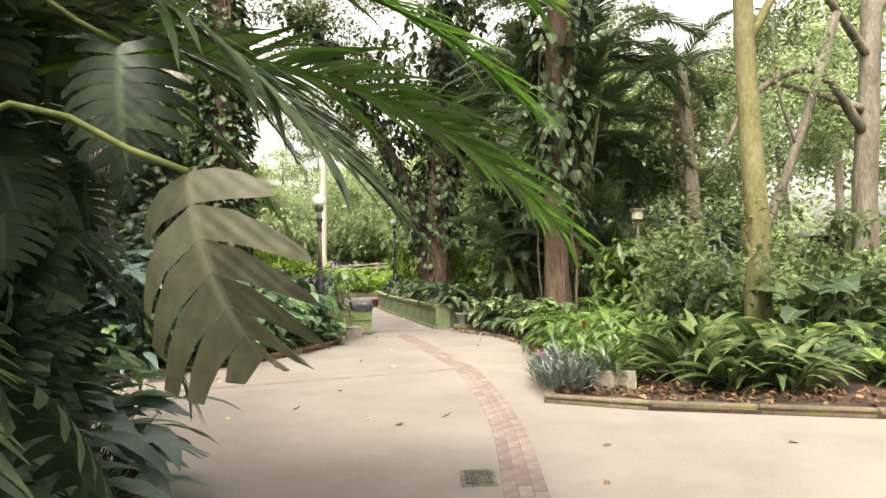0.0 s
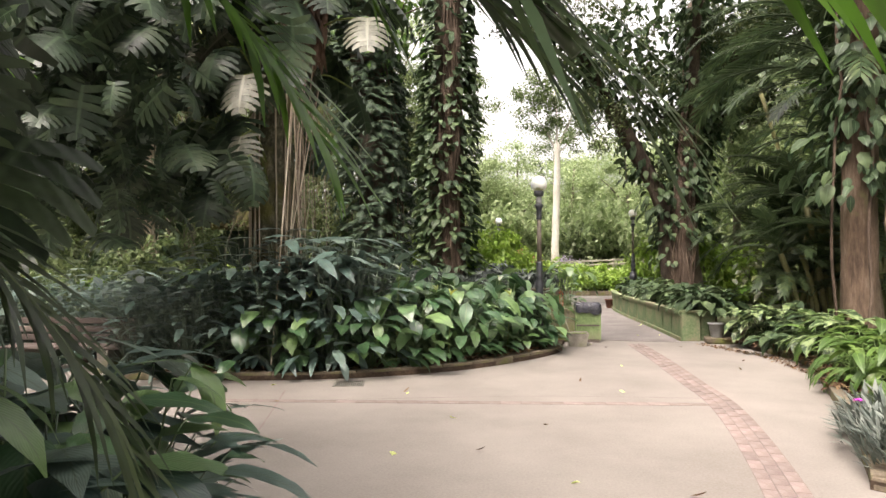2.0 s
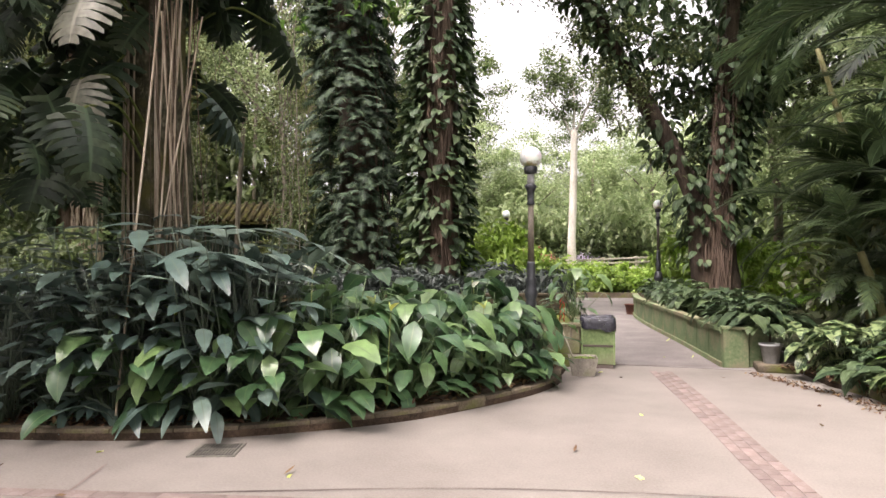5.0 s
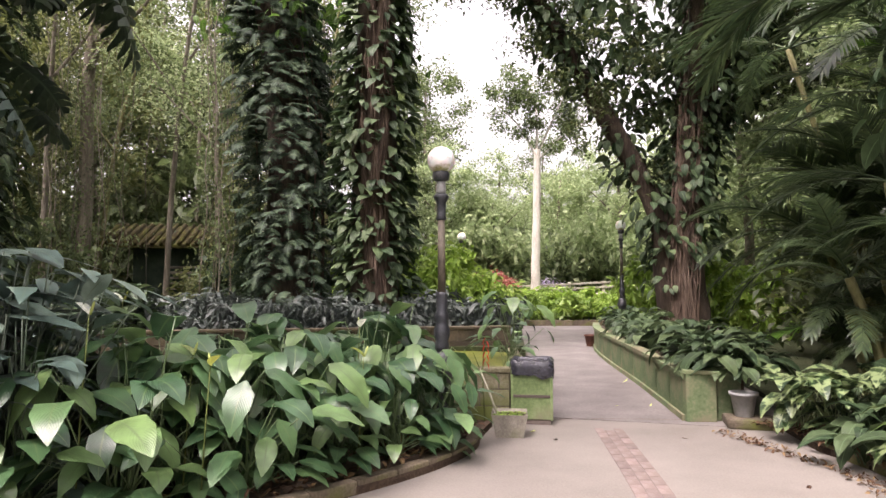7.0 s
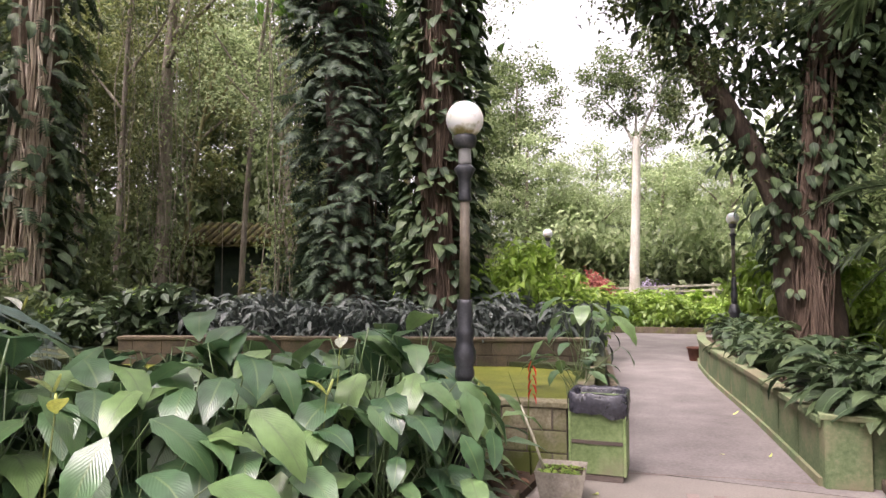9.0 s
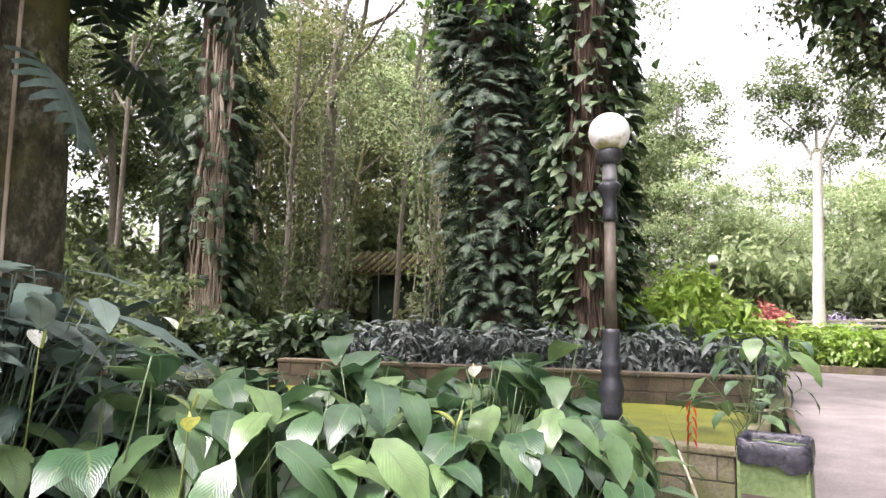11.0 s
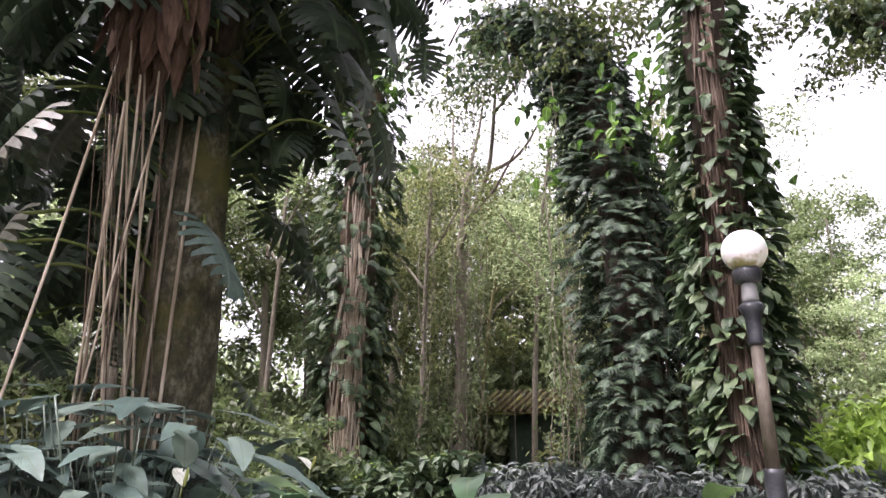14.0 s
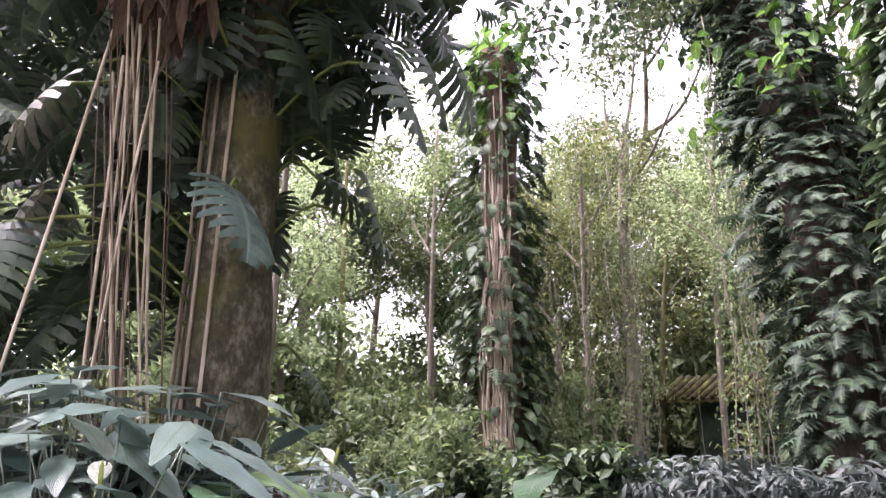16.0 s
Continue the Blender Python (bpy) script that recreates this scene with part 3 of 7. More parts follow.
KERB_L = spline([(-5.2, 3.93, 0), (-3.5, 4.30, 0), (-2.3, 4.78, 0), (-1.2, 5.62, 0), (-0.6, 6.45, 0), (-0.18, 7.25, 0), (0.0, 7.95, 0), (-0.05, 8.45, 0)], 34)
KERB_R1 = spline([(3.0, 8.75, 0), (3.3, 8.0, 0), (3.37, 7.0, 0), (3.02, 4.6, 0), (2.62, 2.5, 0), (2.5, 2.0, 0)], 26)
KERB_R2 = [Vector((2.5 + 0.3 * k, 2.0 - 0.115 * k - (0.2 if k > 0 else 0) * min(1, k / 3), 0)) for k in range(0, 44)]
KERB_F = spline([(-0.35, -9.0, 0), (-0.45, -5.0, 0), (-0.5, -2.0, 0), (-0.62, -0.2, 0), (-1.1, 0.35, 0), (-2.2, 0.25, 0), (-5, -0.7, 0), (-10, -2.2, 0)], 50)
xy = lambda line: [(p.x, p.y) for p in line]
slab("flower_bed_1", xy(KERB_L) + [(-0.05, 9.0), (-0.7, 9.05), (-5.2, 9.05), (-14, 9.05), (-14, 4.3), (-9, 4.75), (-5.35, 4.9)], 0.06, 0.1, M["soil"], "dark soil of the kerbed lily bed", "flower bed")
slab("flower_bed_2", xy(KERB_R1) + xy(KERB_R2[1:]) + [(15.4, 9.5), (2.9, 9.5)], 0.06, 0.1, M["soil"], "brown soil of the kerbed shrub bed with dry leaves", "flower bed")
slab("flower_bed_3", xy(KERB_F) + [(-15, -2.6), (-15, -11), (-0.35, -11)], 0.06, 0.1, M["soil"], "dark soil under the palms beside the paving", "flower bed")
slab("forest_floor_1", [(-0.2, 12.4), (-0.45, 13.8), (-1.2, 17.3), (-2.15, 20.45), (-3.2, 20.4), (-10, 20.4), (-40, 20), (-40, 9.1), (-7.5, 9.1), (-7.0, 12.6)], 0.5, 0.7, M["forest_floor"], "raised dark wooded ground behind the pond", "ground")
slab("forest_floor_2", [(-10, 24.3), (6, 26.7), (30, 30), (30, 70), (-50, 70), (-50, 24)], 0.12, 0.3, M["forest_floor"], "planted ground beyond the path", "ground")
slab("forest_floor_3", [(3.2, 9.62), (16, 9.62), (40, 5), (40, 28), (6.2, 26), (6.2, 23.6), (2.3, 20.0), (2.75, 18)], 0.05, 0.2, M["forest_floor"], "shaded ground under the palms", "ground")


def kerb(name, line, label, width=0.11, height=0.1, inward=1.0, piece=2):
    """Kerb stones butted end to end along a line."""
    base = thing(name, (0, 0, 0), label, "kerb", kind="structure")
    bits = []
    step = piece
    for i in range(0, len(line) - step, step):
        a, b = line[i], line[i + step]
        d = (b - a)
        ln = d.length
        if ln < 0.02:
            continue
        nrm = Vector((-d.y, d.x, 0)).normalized() * width * 0.5 * inward
        mid = (a + b) / 2 + nrm
        bm = box_bm((ln - 0.008, width, height + R.uniform(-0.006, 0.008)), (0, 0, 0), 0.014)
        ob = part("kerb_stone", bm, M["kerb"], base)
        ob.matrix_basis = Matrix.Translation((mid.x, mid.y, height / 2 - 0.005)) @ Matrix.Rotation(math.atan2(d.y, d.x), 4, "Z") @ Matrix.Rotation(radians(R.uniform(-0.6, 0.6)), 4, "X")
    return base


kerb("kerb_1", KERB_L, "low mossy brown kerb curving round the lily bed")
kerb("kerb_2", KERB_R1, "low brown kerb beside the shrub bed", inward=1.0)
kerb("kerb_3", KERB_R2, "low mossy kerb with yellowed foot along the shrub bed", piece=3, height=0.085)
kerb("kerb_4", KERB_F, "low kerb hidden under palm bed foliage", inward=1.0)
kerb("kerb_5", [Vector((-9.5 + 1.0 * k, 24.35 + 0.152 * k, 0)) for k in range(16)], "dark brown kerb across the end of the path", height=0.2, width=0.14, piece=1)
kerb("kerb_6", [Vector((x, y, 0)) for x, y in PATH_L[1:]], "low kerb along the path", height=0.12, piece=1)


def brick_strip(name, line, across, width, label):
    base = thing(name, (0, 0, 0), label, "paving strip", kind="structure")
    V, F = [], []
    for i, p in enumerate(line):
        d = (line[min(i + 1, len(line) - 1)] - line[max(i - 1, 0)]).normalized()
        s = Vector((-d.y, d.x, 0)) * width * 0.5
        V += [tuple(p - s + Vector((0, 0, 0.0015))), tuple(p + s + Vector((0, 0, 0.0015)))]
    for i in range(len(line) - 1):
        F.append((i * 2, i * 2 + 2, i * 2 + 3, i * 2 + 1))
    child(base, "mortar_bed", make_mesh("mortar_bed", V, F, M["mortar"], smooth=False))
    cell = width / across
    bm = box_bm((0.205, cell - 0.008, 0.02), (0, 0, -0.006), 0.003)
    me = bpy.data.meshes.new("brick")
    bm.to_mesh(me)
    bm.free()
    me.materials.append(M["brick"])
    total = sum((line[i + 1] - line[i]).length for i in range(len(line) - 1))
    for a in range(across):
        s = 0.1 * (a % 2)
        while s < total - 0.1:
            left, i = s, 0
            while i < len(line) - 2 and left > (line[i + 1] - line[i]).length:
                left -= (line[i + 1] - line[i]).length
                i += 1
            d = (line[i + 1] - line[i]).normalized()
            p = line[i] + d * left + Vector((-d.y, d.x, 0)) * ((a + 0.5) * cell - width / 2)
            ob = child(base, "brick", me)
            ob.matrix_basis = Matrix.Translation((p.x, p.y, R.uniform(-0.001, 0.0015))) @ Matrix.Rotation(math.atan2(d.y, d.x) + R.uniform(-0.01, 0.01), 4, "Z")
            s += 0.213
    return base


STRIP = spline([(1.17, 9.1, 0), (1.5, 7.3, 0), (1.78, 5.5, 0), (1.95, 4.4, 0), (2.0, 3.0, 0), (1.95, 1.2, 0), (1.75, -0.6, 0), (1.45, -3.0, 0)], 60)
brick_strip("brick_strip_1", STRIP, 3, 0.29, "worn reddish brick band set in the concrete")
brick_strip("brick_strip_2", [Vector((-4.9 + 0.67 * k, 2.82 + 0.152 * k, 0)) for k in range(11)], 1, 0.13, "narrow reddish brick band across the concrete")


def seam(name, pts, width=0.014):
    line = spline([(x, y, 0.006) for x, y in pts], 16)
    V, F = [], []
    for i, p in enumerate(line):
        d = (line[min(i + 1, len(line) - 1)] - line[max(i - 1, 0)]).normalized()
        s = Vector((-d.y, d.x, 0)) * width * 0.5 * R.uniform(0.6, 1.3)
        V += [tuple(p - s), tuple(p + s)]
    for i in range(len(line) - 1):
        F.append((i * 2, i * 2 + 2, i * 2 + 3, i * 2 + 1))
    tagged(new(name, make_mesh(name, V, F, M["mortar"], smooth=False)), "dark joint between concrete slabs", "joint", kind="structure")


seam("joint_1", [(0.5, 9.5), (1.2, 9.7), (1.95, 9.84)], 0.03)
seam("joint_2", [(-1.02, 16.9), (-0.2, 17.2), (0.6, 17.55)], 0.04)
seam("joint_3", [(-2.7, 3.9), (-2.2, 2.7), (-1.75, 1.55)], 0.02)
seam("joint_4", [(-2.2, 3.45), (0.0, 4.25), (1.78, 4.62)], 0.012)


def drain_grate(loc, turn, w, d, label):
    base = thing("drain_grate", loc, label, "drain grate")
    base.rotation_euler = (0, 0, radians(turn))
    part("frame", box_bm((w, d, 0.012), (0, 0, 0.003), 0.003), M["grate"], base)
    # no real hole: a thin dark plate gives the opening's shade
    part("pit", box_bm((w - 0.05, d - 0.05, 0.006), (0, 0, 0.008), 0.001), M["drain_black"], base, "thin dark plate painted as the shaded drain opening")
    n = 13
    for k in range(n):
        part("bar", box_bm(((w - 0.05) / n * 0.55, d - 0.05, 0.008), (-(w - 0.05) / 2 + (k + 0.5) * (w - 0.05) / n, 0, 0.012), 0.002), M["grate"], base)
    part("crossbar", box_bm((w - 0.05, 0.014, 0.009), (0, 0, 0.013), 0.002), M["grate"], base)


drain_grate((-2.16, 4.44, 0), 20, 0.36, 0.34, "square rusty iron drain grate beside the kerb")
drain_grate((1.5, -0.2, 0), -4, 0.24, 0.33, "small iron drain grate in the concrete")


# ---------------------------------------------------------------- masonry: planter, pond, hut, fence
def long_planter():
    base = thing("planter", (0, 0, 0), "long curved green-painted concrete planter with a moulded rim", "planter")
    line = spline([(x, y, 0) for x, y in PATH_R], 10)
    back = Vector((0.34, 0.1, 0))
    n = len(line)

    def band(name, lo, hi, grow, label=""):
        V, F = [], []
        for i, p in enumerate(line):
            d = (line[min(i + 1, n - 1)] - line[max(i - 1, 0)]).normalized()
            out = Vector((-d.y, d.x, 0))
            out = out if out.x < 0 else -out
            V += [tuple(p + out * grow + Vector((0, 0, lo))), tuple(p + out * grow + Vector((0, 0, hi))),
                  tuple(p - out * 0.13 + Vector((0, 0, hi))), tuple(p - out * 0.13 + Vector((0, 0, lo)))]
        for i in range(n - 1):
            for k in range(4):
                m = (k + 1) % 4
                F.append((i * 4 + k, i * 4 + m, i * 4 + 4 + m, i * 4 + 4 + k))
        F += [(3, 2, 1, 0), tuple((n - 1) * 4 + k for k in range(4))]
        me = make_mesh(name, V, F, M["planter_green"], smooth=False)
        return child(base, name, me, None, label)

    band("plinth", 0.0, 0.07, 0.03, "grimy plinth")
    for lo, hi in ((0.455, 0.49), (0.49, 0.535)):
        band("rim", lo, hi, 0.02 if lo < 0.48 else 0.035, "mossy moulded rim")
    for i in range(n - 1):
        a, b = line[i], line[i + 1]
        d = b - a
        out = Vector((-d.y, d.x, 0)).normalized()
        out = out if out.x < 0 else -out
        mid = (a + b) / 2 - out * 0.055
        ob = part("panel", box_bm((d.length - 0.012, 0.11, 0.39), (0, 0, 0.262), 0.006), M["planter_green"], base)
        ob.matrix_basis = Matrix.Translation(mid) @ Matrix.Rotation(math.atan2(d.y, d.x), 4, "Z")
    for cx, cy, sx, sz, y2 in ((2.12, 9.84, 0.33, 0.535, 0), (2.42, 9.97, 0.26, 0.6, 0)):
        ob = part("end_panel", box_bm((sx, 0.14, sz), (0, 0, sz / 2), 0.012), M["planter_green"], base, "darker green end panel")
        ob.matrix_basis = Matrix.Translation((cx, cy, 0)) @ Matrix.Rotation(radians(12), 4, "Z")
    part("end_rim", box_bm((0.38, 0.19, 0.045), (2.13, 9.83, 0.545), 0.01), M["planter_green"], base)
    out = [(p.x + 0.1, p.y) for p in line] + [(2.3, 19.2), (2.9, 18), (3.0, 14), (2.6, 10.0), (2.1, 9.9)]
    slab("planter_soil", out, 0.44, 0.42, M["soil"], "dark soil filling the long planter", "soil")


long_planter()


def block_wall(name, a, b, height, thick, material, label, coursing=0.2, length=0.42, z0=0.0, cap=0.05):
    base = thing(name, (0, 0, 0), label, "wall", kind="structure")
    a, b = Vector((*a, z0)), Vector((*b, z0))
    d = b - a
    turn = Matrix.Translation(a) @ Matrix.Rotation(math.atan2(d.y, d.x), 4, "Z")
    core = part("core", box_bm((d.length, thick - 0.03, height - 0.01), (d.length / 2, 0, (height - 0.01) / 2), 0.004), M["mortar"], base)
    core.matrix_basis = turn
    rows = max(1, int(round((height - cap) / coursing)))
    h = (height - cap) / rows
    for r in range(rows):
        x = -(r % 2) * length / 2
        while x < d.length:
            x0, x1 = max(0, x), min(d.length, x + length)
            if x1 - x0 > 0.05:
                ob = part("block", box_bm((x1 - x0 - 0.01, thick + R.uniform(-0.004, 0.004), h - 0.01), ((x0 + x1) / 2, 0, (r + 0.5) * h), 0.008), material, base)
                ob.matrix_basis = turn
            x += length
    top = part("coping", box_bm((d.length + 0.02, thick + 0.03, cap), (d.length / 2, 0, height - cap / 2), 0.012), material, base)
    top.matrix_basis = turn


block_wall("pond_wall_1", (-0.85, 9.12), (0.1, 9.27), 0.6, 0.15, M["wall_block"], "low mossy cement block wall in front of the pond")
block_wall("pond_wall_2", (-5.6, 8.5), (-0.93, 9.1), 0.55, 0.15, M["wall_block"], "low mossy wall of the pond behind the lilies")
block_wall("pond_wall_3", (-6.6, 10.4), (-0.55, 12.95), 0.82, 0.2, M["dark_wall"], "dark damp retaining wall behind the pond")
block_wall("pond_wall_4", (0.16, 9.35), (-0.12, 11.0), 0.55, 0.14, M["wall_block"], "low mossy wall between pond and path")
block_wall("pond_wall_5", (-0.14, 11.1), (-0.5, 12.8), 0.5, 0.14, M["wall_block"], "low mossy wall between pond and path")
slab("pond", [(0.05, 9.3), (-0.2, 11), (-0.5, 12.9), (-6.6, 10.3), (-5.7, 8.55), (-0.9, 9.15)], 0.43, 0.05, M["algae"], "still pond covered with yellow-green algae", "pond", kind="structure")


def garden_hut():
    base = thing("garden_hut", (-15.6, 24.0, 0.45), "low dark green hut with a mossy tiled roof", "hut")
    base.rotation_euler = (0, 0, radians(24))
    part("wall", box_bm((3.4, 2.6, 2.45), (0.2, 0, 1.22), 0.02), M["hut_green"], base)
    for s in (-1, 1):
        V = [(-2.5, s * 2.1, 2.45), (2.6, s * 2.1, 2.45), (2.6, 0, 3.3), (-2.5, 0, 3.3)]
        W = [(x, y, z + 0.12) for x, y, z in V]
        child(base, "roof", make_mesh("roof", V + W, [(0, 1, 2, 3), (7, 6, 5, 4), (0, 4, 5, 1), (1, 5, 6, 2), (2, 6, 7, 3), (3, 7, 4, 0)], M["roof_moss"], smooth=False), None, "moss-covered brown tiles")
        for k in range(17):
            V2, F2 = tube([(-2.45 + 0.31 * k, s * 2.14, 2.6), (-2.45 + 0.31 * k, 0, 3.46)], [0.09, 0.09], 6)
            child(base, "roof_rib", make_mesh("roof_rib", V2, F2, M["roof_moss"]))
    for k in range(5):
        part("slat", box_bm((1.5, 0.05, 0.09), (0.6, -1.34, 0.95 + 0.2 * k), 0.01), M["pot_grey"], base, "pale louvre slat")


garden_hut()


def rail_fence(a, b, label):
    base = thing("fence", (0, 0, 0), label, "fence")
    a, b = Vector(a), Vector(b)
    d = b - a
    n = int(d.length / 1.3)
    for k in range(n + 1):
        p = a + d * k / n
        ob = part("post", box_bm((0.12, 0.12, 1.15), (0, 0, 0.57), 0.015), M["fence_wood"], base)
        ob.matrix_basis = Matrix.Translation(p)
    for z in (0.3, 0.58, 0.86, 1.06):
        ob = part("rail", box_bm((d.length, 0.05, 0.09), (d.length / 2, -0.07, z), 0.012), M["fence_wood"], base)
        ob.matrix_basis = Matrix.Translation(a) @ Matrix.Rotation(math.atan2(d.y, d.x), 4, "Z") @ Matrix.Rotation(-math.asin(d.z / d.length), 4, "Y")


rail_fence((-2.6, 31.0, 0.35), (1.8, 32.4, 0.55), "pale weathered post and rail fence")
rail_fence((-8.5, 30.0, 0.2), (-2.75, 31.0, 0.35), "low weathered rail fence behind flower beds")


def street_lamp(loc, scale=1.0, label=""):
    base = thing("street_lamp", loc, label, "street lamp", "garden lamps")
    s = scale
    V, F = lathe([(0.125, 0.0), (0.125, 0.16), (0.135, 0.17), (0.135, 0.2), (0.115, 0.23), (0.1, 0.62), (0.125, 0.65), (0.13, 0.70), (0.11, 0.74), (0.105, 0.8), (0.085, 0.84), (0.062, 0.87)], 20)
    child(base, "pedestal", make_mesh("pedestal", [(x * s, y * s, z * s) for x, y, z in V], F, M["iron"]), None, "black moulded iron pedestal")
    V, F = lathe([(0.062, 0.87), (0.068, 0.93), (0.058, 0.97), (0.075, 1.02), (0.078, 1.08), (0.062, 1.12), (0.056, 1.16), (0.066, 1.2), (0.066, 1.23), (0.05, 1.26), (0.056, 1.36), (0.05, 1.42), (0.054, 1.45)], 16, 0.05)
    child(base, "fluted_collar", make_mesh("fluted_collar", [(x * s, y * s, z * s) for x, y, z in V], F, M["iron"]), None, "black fluted collar")
    V, F = lathe([(0.04, 1.44), (0.036, 2.17)], 16)
    child(base, "pole", make_mesh("pole", [(x * s, y * s, z * s) for x, y, z in V], F, M["iron_worn"]), None, "worn brownish pole")
    V, F = lathe([(0.043, 2.16), (0.052, 2.18), (0.042, 2.21), (0.046, 2.33), (0.06, 2.36), (0.078, 2.40), (0.062, 2.415), (0.048, 2.43)], 16, 0.04)
    child(base, "capital", make_mesh("capital", [(x * s, y * s, z * s) for x, y, z in V], F, M["iron"]))
    V, F = lathe([(0.045, 2.425), (0.05, 2.45), (0.044, 2.54), (0.04, 2.55)], 16)
    child(base, "neck", make_mesh("neck", [(x * s, y * s, z * s) for x, y, z in V], F, M["pot_white"]), None, "scuffed pale neck")
    V, F = lathe([(0.04, 2.545), (0.075, 2.56), (0.085, 2.62), (0.078, 2.645), (0.065, 2.65)], 16, 0.05)
    holder = child(base, "globe_holder", make_mesh("globe_holder", [(x * s, y * s, z * s) for x, y, z in V], F, M["iron"]))
    prof = [(0.137 * math.sin(math.pi * k / 16) + 0.0005, 2.762 - 0.137 * math.cos(math.pi * k / 16)) for k in range(1, 17)]
    V, F = lathe(prof, 28)
    child(holder, "globe", make_mesh("globe", [(x * s, y * s, z * s) for x, y, z in V], F, M["globe"]), None, "white opal globe with mossy underside")
    return base


lamp = street_lamp((-0.389, 8.247, 0.0), 1.0, "black cast iron lamp post with a white globe")
for loc in ((-4.0, 23.3, 0.2), (1.23, 20.6, 0.2)):
    copy_thing(lamp, Matrix.Translation(loc) @ Matrix.Scale(1.055, 4))


def litter_bin():
    base = thing("litter_bin", (0.33, 9.4, 0), "square green wooden litter bin lined with a black bag", "litter bin")
    base.rotation_euler = (0, 0, radians(6))
    part("foot", box_bm((0.40, 0.40, 0.05), (0, 0, 0.025), 0.006), M["bench_wood"], base, "dark foot frame")
    for s in (-1, 1):
        part("side_panel", box_bm((0.024, 0.42, 0.59), (s * 0.214, 0, 0.345), 0.005), M["bin_green"], base)
    for y in (-0.2, 0.2):
        for z0, z1 in ((0.055, 0.3), (0.315, 0.63)):
            part("front_panel" if y < 0 else "back_panel", box_bm((0.404, 0.02, z1 - z0), (0, y, (z0 + z1) / 2), 0.006), M["bin_green"], base)
    part("batten", box_bm((0.40, 0.012, 0.03), (0, -0.213, 0.305), 0.004), M["bench_wood"], base)
    V, F, rows = [], [], []
    n = 44
    prof = [(0.19, 0.48), (0.205, 0.66), (0.222, 0.69), (0.236, 0.675), (0.24, 0.60), (0.238, 0.53)]
    for j, (r, z) in enumerate(prof):
        for i in range(n):
            a = 2 * math.pi * i / n
            c, s = math.cos(a), math.sin(a)
            k = r / max(abs(c), abs(s)) * (1 if max(abs(c), abs(s)) > 0.8 else 0.97)
            w = 0.012 * noise.noise(Vector((c * 4, s * 4, j * 0.9)))
            zz = z + 0.02 * noise.noise(Vector((c * 5, s * 5, 3))) - (0.06 * max(0, c) * max(0, -s) + 0.03 * noise.noise(Vector((c * 3, s * 3, 8))) if j > 3 else 0)
            V.append(((k + w) * c, (k + w) * s, zz))
    for j in range(len(prof) - 1):
        for i in range(n):
            m = (i + 1) % n
            F.append((j * n + i, j * n + m, (j + 1) * n + m, (j + 1) * n + i))
    liner = child(base, "bin_liner", make_mesh("bin_liner", V, F, M["plastic_bag"]), None, "crumpled black plastic bag")
    V, F = lathe([(0.17, 0.47), (0.1, 0.455), (0.02, 0.45)], 20)
    child(liner, "liner_bottom", make_mesh("liner_bottom", V, F, M["plastic_bag"]))


litter_bin()


def square_pot():
    base = thing("plant_pot", (0.2, 8.67, 0), "square tapered cement pot with small green weeds", "plant pot")
    base.rotation_euler = (0, 0, radians(10))
    bm = box_bm((0.36, 0.36, 0.23), (0, 0, 0.115), 0.0, 0.76)
    for f in list(bm.faces):
        if f.normal.z > 0.9:
            r = bmesh.ops.inset_region(bm, faces=[f], thickness=0.025)
            bmesh.ops.translate(bm, verts=f.verts[:], vec=(0, 0, -0.04))
    part("pot", bm, M["pot_grey"], base)
    part("soil", box_bm((0.3, 0.3, 0.02), (0, 0, 0.19), 0.004), M["soil"], base)
    t = card(0.7)
    items = [(t, place((R.uniform(-0.14, 0.14), R.uniform(-0.14, 0.14), 0.2), R.uniform(0, 360), R.uniform(-10, 40), 0, R.uniform(0.025, 0.05))) for _ in range(140)]
    tagged(child(base, "ground_cover", join_templates("ground_cover", items, M["fresh"])), kind="stuff")
    V, F = tube([(-0.12, -0.02, 0.19), (-0.2, -0.01, 0.42), (-0.3, 0.02, 0.66)], [0.012, 0.011, 0.006], 6)
    child(base, "cut_stem", make_mesh("cut_stem", V, F, M["fence_wood"]), None, "bare leaning pale stem")
    V, F = tube([(-0.3, 0.02, 0.66), (-0.4, 0.05, 0.9)], [0.005, 0.003], 5)
    child(base, "thin_stem", make_mesh("thin_stem", V, F, M["stem"]))


square_pot()


def heliconia():
    base = thing("red_heliconia", (-0.12, 8.95, 0.06), "hanging red heliconia flower on a thin stem", "flower")
    V, F = tube([(0, 0, 0), (-0.02, 0, 0.5), (0.0, -0.02, 0.8), (0.03, -0.05, 0.9)], [0.008, 0.007, 0.005, 0.004], 5)
    child(base, "stem", make_mesh("stem", V, F, M["stem"]))
    for k in range(8):
        t = blade(0.14, 20, 0.8, 5, L=1.0)
        child(base, "bract", leaf_mesh("bract", t, M["red"]), place((0.03, -0.05, 0.9 - 0.036 * k), 90 + 180 * (k % 2), -62, 0, 0.1))


heliconia()


def round_pot(loc, s, material, label):
    base = thing("plant_pot", loc, label, "plant pot")
    V, F = lathe([(0.11, 0), (0.115, 0.01), (0.16, 0.27), (0.18, 0.275), (0.182, 0.31), (0.165, 0.312), (0.15, 0.27), (0.02, 0.265)], 24)
    child(base, "pot", make_mesh("pot", [(x * s, y * s, z * s) for x, y, z in V], F, material))


